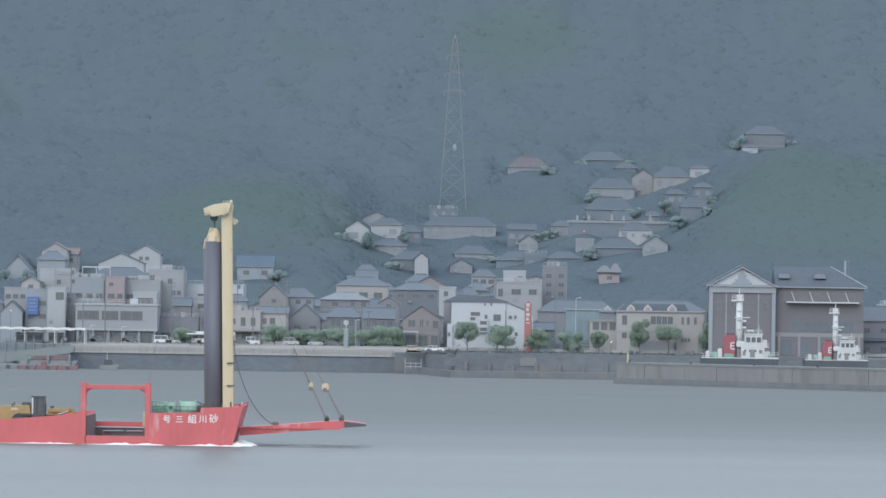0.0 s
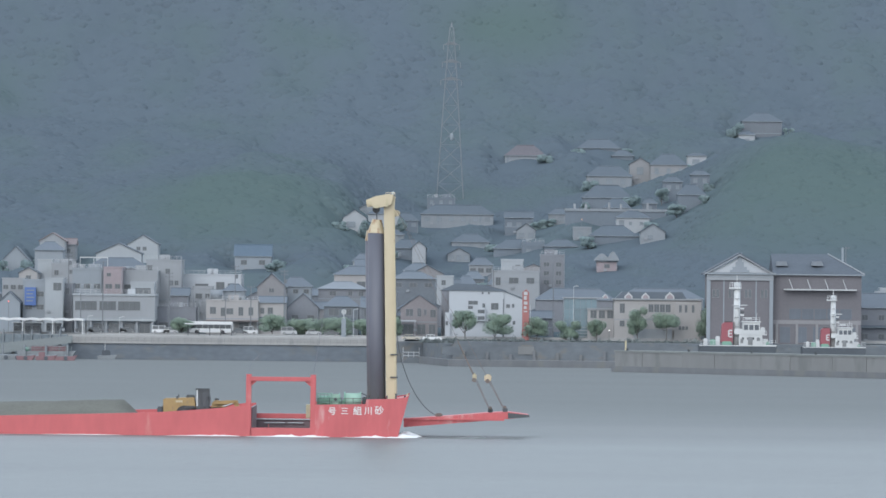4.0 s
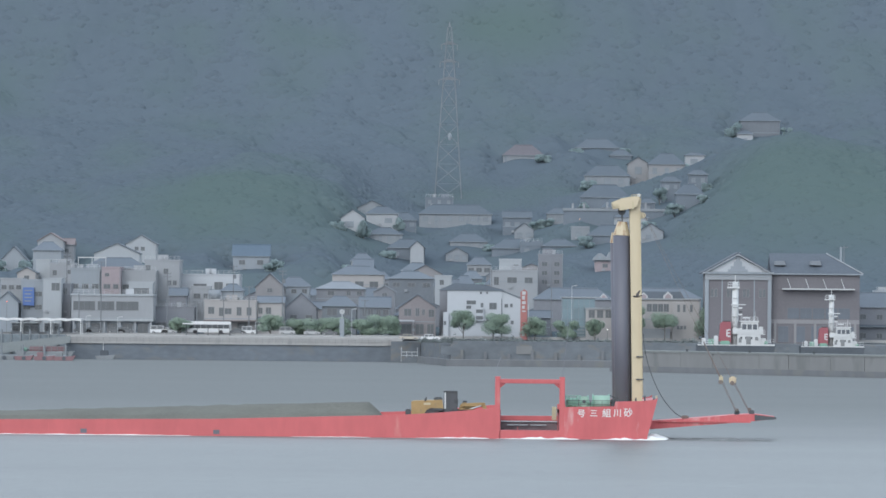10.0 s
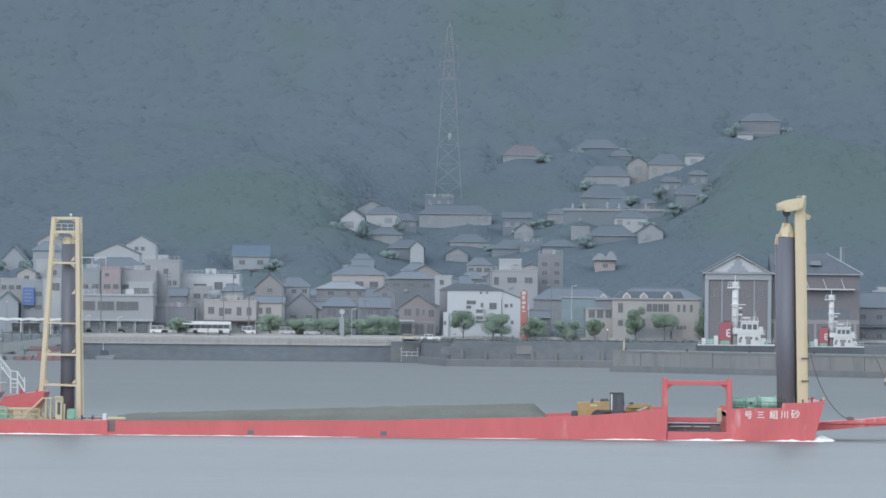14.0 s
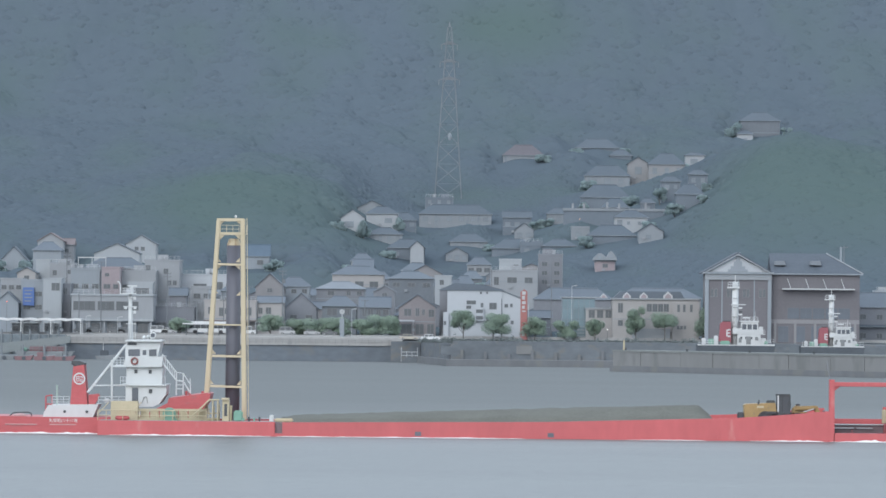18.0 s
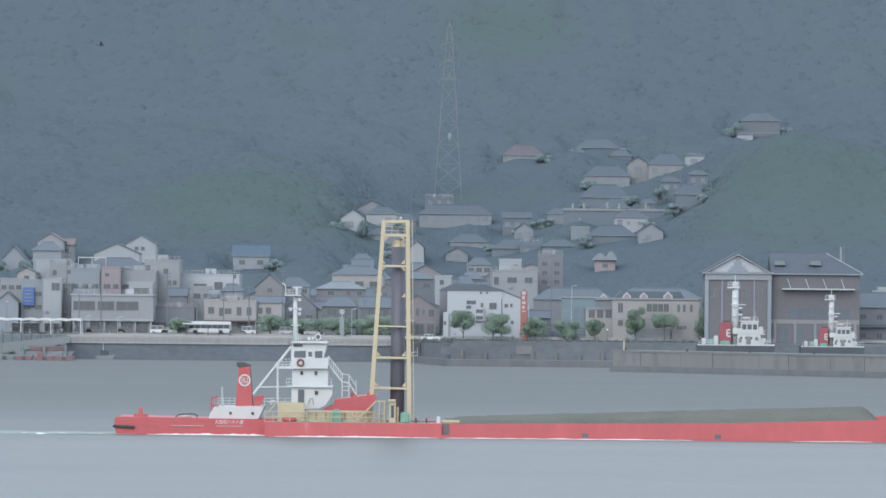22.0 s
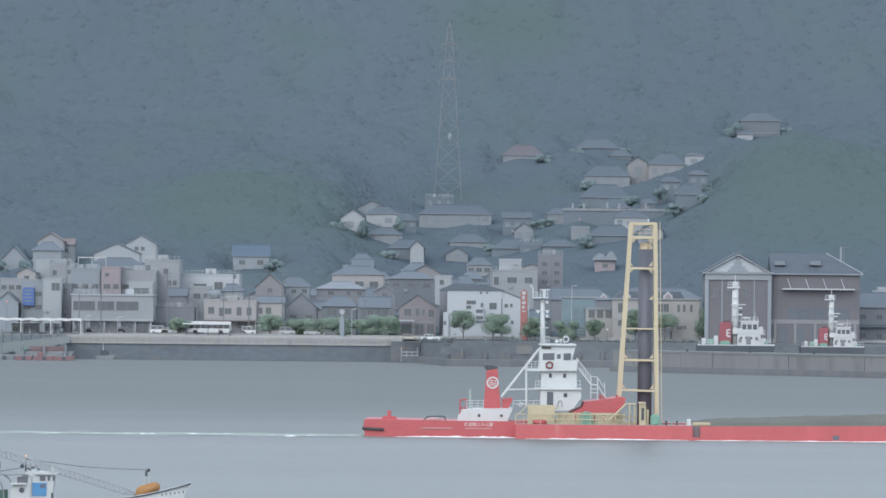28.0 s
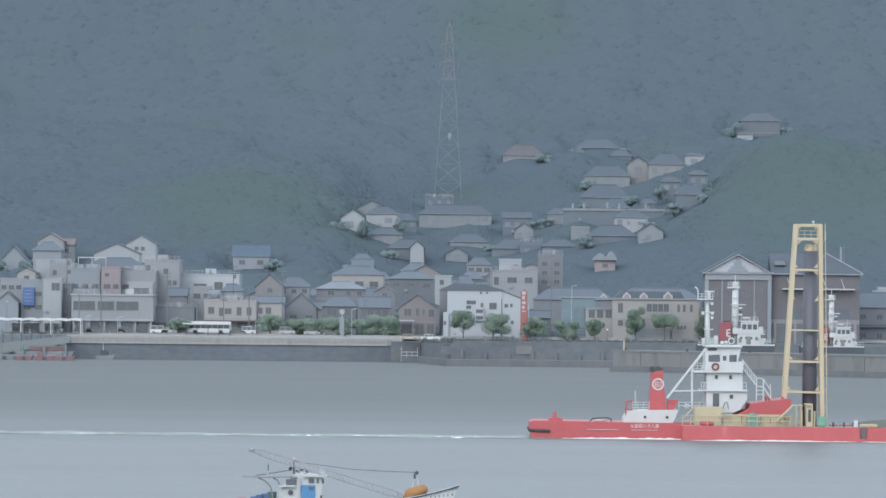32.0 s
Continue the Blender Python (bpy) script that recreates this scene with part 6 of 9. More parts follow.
def make_white_building():
    y = 1422
    xa, xm, xb = 1.17, 14.24, 18.71
    z0, zt = 5.2, 16.93
    HOUSES.append(((xa + xb) / 2, y, xb - xa, 12, zt))
    ob = thing("white_office", (xa + xb) / 2, y, z0, "clean white three-storey building with a sloping side wing", "building")
    part("front_block", block(xa, xm, y, y + 12, z0, zt, 0.05), W_CLEAN, ob)
    part("side_wing", prism(bmesh.new(), [(xm + 0.01, z0), (xb, z0), (xb, 15.0), (xm + 0.01, zt - 0.05)], y + 0.4, y + 11.5), W_CLEAN, ob)
    part("wing_roof", prism(bmesh.new(), [(xm, zt), (xb + 0.3, 15.07), (xb + 0.3, 15.35), (xm, zt + 0.25)], y + 0.2, y + 11.8), R_GREY, ob)
    part("porch_block", block(0.22, xa + 0.3, y - 1, y + 6, z0, 11.72, 0.05), W_CLEAN, ob)
    part("roof_slab", block(xa - 0.2, xm + 0.1, y - 0.2, y + 12.2, zt, zt + 0.3), R_GREY, ob)
    part("back_roof", prism(bmesh.new(), [(-1.13, 16.98), (2.9, 18.75), (9.8, 18.45), (15.28, 17.14)], y + 13, y + 24), R_DARK, ob)
    part("back_wall", block(-0.72, 14.87, y + 13.2, y + 23.8, z0, 17.05), W_DARK, ob)
    for px, py, w, h in ((834, 535.5, 2.2, 0.85), (829.5, 544, 1.1, 0.7), (853, 540.5, 0.6, 0.95), (872.5, 542, 1.7, 1.5), (851, 518.5, 0.4, 0.5), (862, 518.5, 0.4, 0.5), (896, 541.5, 0.8, 0.8), (905, 541, 0.5, 0.8), (906.5, 571, 0.6, 0.8), (787.5, 572, 0.5, 0.9), (806, 560, 1.1, 2.6), (868, 570, 2.0, 1.4)):
        zc = 17.4 + (70 - (py - 441) + (px - 784) * 0.0096) * 0.13543
        window(ob, (px - 784 + (py - 441) * 0.0096) * 0.13543, y - 0.03 if px < 888 and px > 791 else (y + 0.37 if px > 800 else y - 1.03), zc, w, h)
    bal = part("balcony", block(7.86, 9.88, y - 1.1, y - 0.02, 9.77, 12.88, 0.03), W_CLEAN, ob)
    for zz in (12.07, 10.51):
        part("balcony_opening", block(8.06, 9.68, y - 1.13, y - 1.08, zz - 0.45, zz + 0.4), G_TOWN, bal)


make_white_building()


def make_banner():
    ob = thing("banner_tower", 19.4, 1410, 5.2, "tall orange-red vertical banner sign with white marks", "sign")
    x0, x1 = 18.55, 20.16
    part("banner", prism(bmesh.new(), [(x0, 5.4), (x1, 5.4), (x1, 16.79), (19.43, 17.45), (x0, 16.77)], 1410, 1410.5), M_ORANGE, ob)
    for i, (py, h) in enumerate(((519, 0.8), (527, 0.9), (536, 0.7), (544, 0.7), (551, 0.3), (590, 1.4))):
        zc = 16.64 - (py - 518) * 0.1343
        part("white_mark", block(x0 + 0.35, x1 - 0.4 - 0.2 * (i % 2), 1409.93, 1410, zc - h / 2, zc + h / 2), W_TRIM, ob)
    part("pole", tube(bmesh.new(), (x1 + 0.3, 1410.3, 5.2), (x1 + 0.3, 1410.3, 13.7), 0.1), M_STEEL, ob)


make_banner()


def make_glass_hall():
    x0, x1, y = 28.69, 36.53, 1420
    zt = 15.41
    HOUSES.append(((x0 + x1) / 2, y, x1 - x0, 12, zt))
    ob = thing("glass_hall", (x0 + x1) / 2, y, 5.2, "glazed bluish hall with white louvres at street level", "building")
    part("core", block(x0, x1, y + 0.4, y + 12, 5.2, zt), W_GREY, ob)
    for i in range(6):
        for j in range(4):
            w, h = (x1 - x0) / 6, (zt - 5.4) / 4
            part("pane", block(x0 + i * w + 0.06, x0 + (i + 1) * w - 0.06, y + 0.28, y + 0.4, 5.3 + j * h + 0.06, 5.3 + (j + 1) * h - 0.06), G_BLUE, ob)
    part("roof_edge", block(x0 - 0.2, x1 + 3.0, y, y + 12.2, zt, zt + 0.3), W_PALE, ob)
    for i in range(5):
        part("louvre", block(x0 + 3.2, x1 - 0.4, y, y + 0.25, 5.5 + i * 0.75, 5.6 + i * 0.75), W_TRIM, ob)
    x2, x3 = 34.27, 40.74
    sd = part("entrance_block", block(x2, x3, y - 3, y + 10, 5.2, 12.77), W_CREAM, ob, "cream entrance block")
    part("entrance_roof", block(x2 - 0.2, x3, y - 3.3, y + 10, 12.77, 13.17), W_PALE, sd)
    for i in range(3):
        window(ob, x2 + 1.4 + i * 2.0, y - 3.03, 11.69, 1.4, 1.8)


make_glass_hall()


def make_hall():
    """Long cream building with small dormer gables."""
    x0, x1, y = 40.49, 60.93, 1412
    z0, zt = 5.2, 15.2
    HOUSES.append(((x0 + x1) / 2, y, x1 - x0, 13, zt))
    ob = thing("cream_hall", (x0 + x1) / 2, y, z0, "long cream two-storey hall with small white dormer gables", "building")
    part("wall", block(x0, x1, y, y + 13, z0, zt, 0.04), W_CREAM, ob)
    xs = 54.75
    part("corner_wall", block(xs, x1 + 0.2, y - 1.2, y + 0.3, z0, zt - 0.3), W_CREAM, ob)
    part("eaves_band", block(x0 - 0.25, x1 + 0.25, y - 0.5, y + 13.2, zt, zt + 0.35, 0.03), W_PALE, ob)
    part("string_course", block(x0, xs - 0.02, y - 0.08, y, 10.46, 10.67), W_PALE, ob)
    part("ground_panel", block(45.11, 54.25, y - 0.5, y - 0.02, z0, 8.33), W_PALE, ob)
    zr = zt + 2.0
    bm = bmesh.new()
    prism(bm, [(x0 + 0.3, zt + 0.35), (x1 - 3.2, zt + 0.35), (x1 - 4.2, zr), (x0 + 2.0, zr)], y + 2, y + 11)
    part("roof", bm, R_DARK, ob)
    for px, s in ((38.35, 0.7), (43.87, 1.0), (47.91, 1.0), (53.7, 1.15)):
        zd = zt + 0.35
        dm = part("dormer", prism(bmesh.new(), [(px - 0.95 * s, zd), (px + 0.95 * s, zd), (px + 0.95 * s, zd + 0.55 * s), (px, zd + 1.45 * s), (px - 0.95 * s, zd + 0.55 * s)], y + 0.6, y + 3.5), W_TRIM, ob, "white dormer gable")
        part("dormer_face", prism(bmesh.new(), [(px - 0.62 * s, zd), (px + 0.62 * s, zd), (px + 0.62 * s, zd + 0.5 * s), (px, zd + 1.05 * s), (px - 0.62 * s, zd + 0.5 * s)], y + 0.52, y + 0.6), W_PINK, dm)
    for px in (1098,):
        for py, h in ((545, 2.2), (572, 1.3)):
            window(ob, (px - 784) * 0.13448 + 0.15, y - 0.03, 17.4 + (70 - (py - 441) + 3.0) * 0.13448, 1.1, h)
    for i in range(4):
        window(ob, 49.22 + i * 1.35, y - 0.03, 13.31, 1.15, 1.8)
    for px, py in ((1200.5, 546), (1210.5, 546), (1223, 546), (1200, 580), (1206, 580), (1212, 580)):
        window(ob, (px - 784) * 0.13448 + 0.15, y - 1.23, 17.4 + (70 - (py - 441) + 4.0) * 0.13448, 0.55, 1.7 if py < 560 else 0.8)


make_hall()


def make_brick_hall():
    y = 1400
    x0, x1, xm = 62.15, 77.35, 69.62
    z0, ze, za = 5.2, 22.0, 26.4
    xr = 98.56
    HOUSES.append(((x0 + xr) / 2, y, xr - x0, 22, za))
    ob = thing("brick_hall", (x0 + xr) / 2, y, z0, "dark brick hall with a white pediment and long tiled wing", "hall")
    part("front_wall", block(x0, x1, y, y + 16, z0, ze), W_BRICK, ob)
    for a, b in ((x0 - 0.25, x0 + 0.65), (x1 - 0.65, x1 + 0.25)):
        part("corner_pilaster", block(a, b, y - 0.35, y + 0.6, z0, ze - 0.6, 0.04), W_GREY, ob)
    for i in range(3):
        xx = x0 + (x1 - x0) * (i + 1) / 4
        part("pilaster", block(xx - 0.14, xx + 0.14, y - 0.12, y, z0, ze - 1.9), W_GREY, ob)
    part("frieze", block(x0 - 0.3, x1 + 0.3, y - 0.4, y, ze - 1.9, ze - 0.5, 0.05), W_PALE, ob)
    part("frieze_line", block(x0 - 0.3, x1 + 0.3, y - 0.45, y - 0.4, ze - 1.15, ze - 0.95), W_GREY, ob)
    part("pediment", prism(bmesh.new(), [(x0 + 0.3, ze), (x1 - 0.3, ze), (xm, za - 0.7)], y - 0.1, y + 0.6), W_CLEAN, ob, "white triangular pediment")
    bm = bmesh.new()
    for a, b, c in ((0.55, 0.0, 4.6), (1.0, 0.0, 2.5), (1.7, 0.0, 1.3), (2.3, 0.0, 0.6)):
        cuboid(bm, xm - a, xm + a, y - 0.3 + a * 0.02, y - 0.1, ze, ze + c)
    part("stepped_crest", bm, W_GREY, ob)
    k = (za - ze) / ((x1 - x0) / 2)
    for s in (-1, 1):
        xe = xm + s * ((x1 - x0) / 2 + 0.9)
        part("gable_roof", prism(bmesh.new(), [(xm, za - 0.3), (xe, ze - 0.9 * k - 0.05), (xe, ze - 0.9 * k + 0.3), (xm, za + 0.25)], y - 0.7, y + 16), R_BRICKHALL, ob)
        part("verge", prism(bmesh.new(), [(xm, za - 0.42), (xe, ze - 0.9 * k - 0.17), (xe, ze - 0.9 * k + 0.05), (xm, za - 0.1)], y - 0.95, y - 0.7), W_PALE, ob)
    part("cornice", block(x0 - 0.8, x1 + 0.8, y - 0.8, y, ze - 0.5, ze - 0.05, 0.04), W_GREY, ob)
    for i in range(4):
        window(ob, x0 + (x1 - x0) * (i + 0.5) / 4 - 0.45, y - 0.03, ze - 5.0, 0.6, 1.9)
        window(ob, x0 + (x1 - x0) * (i + 0.5) / 4 + 0.45, y - 0.03, ze - 5.0, 0.6, 1.9)
    # the long wing
    xa = x1 + 0.3
    yw = y + 2
    zw = 21.72
    zrg = 26.56
    part("wing_wall", block(xa, xr, yw, yw + 18, z0, zw), W_BRICK, ob)
    bm = bmesh.new()
    o = 0.7
    v = [bm.verts.new(c) for c in ((xa - 0.1, yw - o, zw), (xr + o, yw - o, zw), (xr + o, yw + 18 + o, zw), (xa - 0.1, yw + 18 + o, zw), (xa - 0.1, yw + 9, zrg), (91.18, yw + 9, zrg))]
    for q in ((3, 2, 1, 0), (0, 1, 5, 4), (1, 2, 5), (2, 3, 4, 5), (3, 0, 4)):
        bm.faces.new([v[i] for i in q])
    part("wing_roof", bm, R_BRICKHALL, ob)
    part("hip_ridge", tube(bmesh.new(), (91.18, yw + 9, zrg + 0.08), (xr + o, yw - o, zw + 0.08), 0.16, 0.16, 6), W_PALE, ob)
    part("gutter", block(xa, xr + o, yw - o - 0.15, yw - o, zw - 0.25, zw + 0.02), W_GREY, ob)
    for px, pz in ((79.83, 24.19), (88.27, 24.27)):
        part("roof_dormer", prism(bmesh.new(), [(px - 1.4, pz - 0.5), (px + 1.4, pz - 0.5), (px + 1.0, pz + 0.6), (px - 1.2, pz + 0.5)], yw + 2.2, yw + 5.5), R_FLAT, ob)
    part("gallery_beam", block(80.2, 97.29, yw - 2.2, yw - 0.02, 17.92, 18.25), W_TRIM, ob, "white gallery beam")
    for px in (1394, 1426, 1457, 1489):
        xx = (px - 784) * 0.1335
        part("gallery_strut", tube(bmesh.new(), (xx, yw - 0.3, 20.51), (xx + 0.75, yw - 2.0, 18.24), 0.09, 0.09, 6), W_TRIM, ob)
    for i in range(5):
        window(ob, 82.92 + i * 3.0, yw - 0.03, 12.35, 2.6, 2.4, G_DEEP)
        window(ob, 80.6 + i * 3.9, yw - 0.03, 7.4, 2.3, 3.6, G_DEEP)
    part("wing_band", block(xa, xr, yw - 0.1, yw, 9.9, 10.88), W_BROWN, ob)
    for i in range(5):
        xx = xa + 1.0 + i * (xr - xa - 2) / 4
        part("wing_pilaster", block(xx - 0.3, xx + 0.3, yw - 0.15, yw, z0, 10.88), W_BROWN, ob)
    part("chimney", block(95.0, 95.5, y + 20, y + 20.5, 10, 28.2), W_GREY, ob)


make_brick_hall()
aw = thing("shop_awning", -9.02, 1426, 5.2, "thin white awning over a street entrance", "awning")
part("awning_slab", block(-11.2, -6.71, 1425.5, 1428.5, 9.5, 9.78, 0.03), W_CLEAN, aw)
for xx in (-10.92, -6.99):
    part("awning_post", tube(bmesh.new(), (xx, 1425.8, 5.2), (xx, 1425.8, 9.5), 0.07), M_STEEL, aw)
aw = thing("shop_awning", -50.86, 1428, 5.2, "long faded awning over the shop fronts", "awning")
part("awning_slab", prism(bmesh.new(), [(-57.4, 9.01), (-44.73, 9.01), (-44.73, 9.28), (-57.4, 9.28)], 1429.2, 1431.9), R_RED, aw)
for xx in (-57.12, -50.86, -45.0):
    part("awning_post", tube(bmesh.new(), (xx, 1429.5, 5.2), (xx, 1429.5, 9.01), 0.07), M_STEEL, aw)
edge = thing("roof_frame", -88.43, 1498, 18.0, "thin white steel frame on a town roof", "frame")
xa, xb, zt = -91.65, -84.55, 24.36
part("top_beam", block(xa, xb, 1489.9, 1490.1, zt - 0.16, zt + 0.16), W_TRIM, edge)
for xx in (xa + 0.1, (xa + xb) / 2, xb - 0.1):
    part("frame_post", block(xx - 0.08, xx + 0.08, 1489.92, 1490.08, 8.0, zt - 0.16), W_TRIM, edge)
tank = thing("water_tank", -55.76, 1452, 5.0, "grey round water tank on a steel stand", "tank")
xx, za, zb = -55.76, 14.38, 16.59
part("drum", tube(bmesh.new(), (xx, 1452, za), (xx, 1452, zb), 1.5, 1.5, 20), W_GREY, tank, "", True)
part("stand", block(xx - 1.1, xx + 1.1, 1451, 1453, 5.0, za), M_STEEL, tank)


def make_terrace():
    """Long pale retaining wall that carries the upper houses."""
    y = 1732.0 - 2
    x0, x1 = 34.78, 64.1
    z = 40.32
    y = 1720
    ob = thing("retaining_wall", (x0 + x1) / 2, y, land((x0 + x1) / 2, y) - 1, "long pale retaining wall below the hillside houses", "wall")
    g = land((x0 + x1) / 2, y) - 3
    part("wall_face", block(x0, x1, y, y + 0.5, g, z), W_HDARK, ob)
    part("pale_coping", block(x0 - 0.2, x1 + 0.2, y - 0.3, y + 0.7, z, z + 0.75, 0.05), W_HPALE, ob)
    for px in (1013, 1033, 1074, 1095, 1142):
        xx = (px - 784) * 0.1638
        part("gate_post", block(xx - 0.3, xx + 0.3, y + 0.05, y + 0.55, z + 0.75, z + 2.6 - 0.4 * (px % 2)), W_PALE, ob)


make_terrace()
# more dark-roofed houses that fill the streets behind
def fill_town():
    rnd = random.Random(7)
    named = list(FRONTS)
    for y in (1450, 1466, 1484, 1503, 1523, 1544, 1566, 1588, 1608, 1632, 1654, 1690, 1716, 1745):
        x = (-125.0 if y < 1560 else -34.0) + rnd.uniform(0, 6)
        while x < (135 if y < 1560 else 66 if y < 1620 else 34):
            w, d = (rnd.uniform(7, 12) if y < 1570 else rnd.uniform(5, 9)), rnd.uniform(6, 9)
            ok = all(abs(x - hx) > (w + hw) / 2 + 0.8 or y > hy + hd + 0.8 or y + d < hy - 2.5 for hx, hy, hw, hd, ht in HOUSES)
            top = land(x, y) + 6.0
            hides = any(hy > y and abs(x - hx) < (w + hw) / 2 - 1.0 and (top - 17.4) / y > (hz + 0.55 * hh - 17.4) / hy for hx, hy, hw, hz, hh in named)
            on_knoll = y > 1530 and (abs(x + 62) < 34 or x > 72) or y > 1478 and x > 34 or y > 1620 and rnd.random() < 0.25
            if ok and not on_knoll and not hides and rnd.random() < (0.95 if y < 1600 else 0.85):
                g = land(x, y)
                wall = rnd.choice((W_DARK, W_GREY, W_PALE, W_BROWN, W_PALE, W_DARK) if y < 1560 else (W_DARK, W_PALE, W_GREY))
                if -36 < x < 62 and y < 1620:
                    wall = rnd.choice((W_DARK, W_SLATE, W_SLATE, W_BROWN))
                style = rnd.choice(("hip", "hip", "gable_side", "gable_front"))
                h = rnd.uniform(3.0, 5.2)
                nw = rnd.randint(2, 3)
                names = {id(W_DARK): "dark", id(W_SLATE): "slate grey", id(W_GREY): "grey", id(W_PALE): "pale grey", id(W_BROWN): "brown", id(W_CREAM): "cream"}
                house("house", x, y, g, w, h, rnd.uniform(1.6, 2.4), d, style, wall, rnd.choice((R_DARK, R_DARK, R_GREY)), grid(nw, 1, 1.5, 1.2, 0.62), names[id(wall)] + " town house with a dark tiled roof")
            x += w + (rnd.uniform(1.5, 7) if y < 1570 else rnd.uniform(0.8, 4))


fill_town()


# ---- moored harbour tugs ----
M_TUGW = mat("white_tug_paint", (0.499, 0.512, 0.520), 0.5, 0, 0.06, 2.0, 0.4, 0.02, stain=(0.387, 0.344, 0.344), stain_at=0.66, streak=3)
M_TUGR = mat("red_funnel_paint", (0.258, 0.073, 0.091), 0.5, 0, 0.06, 2.0, 0.4, 0.02)
M_TUGHULL = mat("dark_tug_hull_paint", (0.085, 0.097, 0.112), 0.8, 0, 0.15, 2, 0.3, 0.1, 0.2)
M_DECK = mat("dark_weathered_deck", (0.119, 0.139, 0.156), 0.6, 0, 0.2, 2, 0.3, 0.1, 1.0, ior=1.6)
def moored_tug(xm, y, zh, k, label):
    """A tug behind the pier: xm the mast, zh the deck; k the size."""
    ob = thing("harbour_tug", xm, y, 0, label, "tugboat", "tugs moored at the pier")
    def b(name, x0, x1, y0, y1, z0, z1, m, bev=0.04, parent=None, lab=""):
        return part(name, block(xm + x0 * k, xm + x1 * k, y + y0, y + y1, zh + z0 * k, zh + z1 * k, bev), m, parent or ob, lab)
    part("hull", prism(bmesh.new(), [(xm - 8.0 * k, -0.8), (xm + 7.4 * k, -0.8), (xm + 8.6 * k, zh + 0.5 * k), (xm + 4.0 * k, zh), (xm - 8.2 * k, zh)], y - 3.6, y + 3.6), M_TUGHULL, ob, "black tug hull")
    b("bulwark", -8.2, 4.0, -3.7, -3.5, -0.1, 0.12, M_TUGW)
    b("bulwark", 4.0, 8.4, -3.7, -3.5, -0.1, 0.25, M_TUGW)
    h = b("deckhouse", 0.4, 5.4, -2.6, 2.6, 0, 2.4, M_TUGW, 0.06, None, "white deckhouse")
    for i in range(4):
        b("porthole", 1.0 + i * 1.1, 1.45 + i * 1.1, -2.66, -2.58, 1.3, 1.8, M_DARK, 0.0, h)
    w = b("wheelhouse", 1.2, 4.9, -2.0, 2.0, 2.4, 5.0, M_TUGW, 0.08, None, "white wheelhouse")
    for i in range(3):
        b("bridge_window", 1.45 + i * 1.15, 2.35 + i * 1.15, -2.06, -1.98, 3.4, 4.5, M_GLASS, 0.0, w)
    b("roof_edge", 1.0, 5.1, -2.2, 2.2, 5.0, 5.25, M_TUGW, 0.03, w)
    b("bridge_wing", 4.9, 6.0, -2.3, 2.3, 2.4, 3.5, M_TUGW)
    b("wing_deck", 0.6, 6.4, -2.7, 2.7, 2.3, 2.45, M_TUGW, 0.0)
    rail(ob, [(xm + 1.2 * k, y - 2.0, zh + 5.25 * k), (xm + 4.8 * k, y - 2.0, zh + 5.25 * k)], 0.8, 2, 0.9, 0.04, M_TUGW)
    rail(ob, [(xm - 7.8 * k, y - 3.4, zh), (xm - 3.8 * k, y - 3.4, zh)], 1.0, 2, 1.2, 0.04, M_TUGW)
    m = part("mast", tube(bmesh.new(), (xm, y, zh), (xm, y, zh + 13.6 * k), 0.8 * k, 0.62 * k, 12), M_TUGW, ob, "thick white mast", True)
    b("mast_platform", -1.7, 0.9, -1.0, 1.0, 12.2, 12.5, M_TUGW, 0.0, m)
    rail(m, [(xm - 1.6 * k, y - 0.9, zh + 12.5 * k), (xm + 0.8 * k, y - 0.9, zh + 12.5 * k)], 1.0 * k, 2, 0.6, 0.05, M_TUGW)
    part("yard", tube(bmesh.new(), (xm - 1.0 * k, y - 1, zh + 8.7 * k), (xm + 2.2 * k, y - 1, zh + 8.7 * k), 0.1), M_TUGW, m)
    for z in (7.8, 7.0, 6.4):
        b("mast_light", 0.7, 1.5, -1.2, -0.7, z, z + 0.35, M_DARK if z == 7.0 else M_TUGW, 0.03, m)
    for x0, x1, y0, z0, z1 in ((0.7, 1.3, -2.75, 0.6, 1.5), (2.3, 3.3, -2.75, 0.2, 1.9), (4.2, 4.9, -2.75, 1.1, 1.7)):
        b("deckhouse_door", x0, x1, y0, -2.6, z0, z1, M_RAILGREY, 0.0, h)
    b("upper_step", -0.6, 1.2, -1.8, 1.8, 2.4, 3.6, M_TUGW, 0.06)
    b("life_raft", 5.0, 6.0, -2.2, -1.2, 3.5, 4.0, M_TUGW, 0.15)
    b("forward_house", 5.4, 6.6, -1.8, 1.8, 0, 1.5, M_TUGW, 0.06)
    rail(ob, [(xm + 0.6 * k, y - 2.6, zh + 2.45 * k), (xm + 6.3 * k, y - 2.6, zh + 2.45 * k)], 0.8 * k, 2, 0.8, 0.035, M_TUGW)
    rail(ob, [(xm + 5.4 * k, y - 3.4, zh + 0.1), (xm + 8.2 * k, y - 3.4, zh + 0.4 * k)], 0.9 * k, 2, 0.8, 0.035, M_TUGW)
    part("whip_aerial", tube(bmesh.new(), (xm + 4.2 * k, y, zh + 5.25 * k), (xm + 4.3 * k, y, zh + 7.2 * k), 0.06, 0.03, 5), M_TUGW, ob)
    part("radar_arm", tube(bmesh.new(), (xm + 1.7 * k, y - 0.6, zh + 5.9 * k), (xm + 3.2 * k, y - 0.6, zh + 5.9 * k), 0.12, 0.12, 6), M_TUGW, ob)
    for i in range(5):
        b("mast_rung", -0.5, 0.5, -0.85, -0.7, 2.0 + i * 2.0, 2.12 + i * 2.0, M_RAILGREY, 0.0, m)
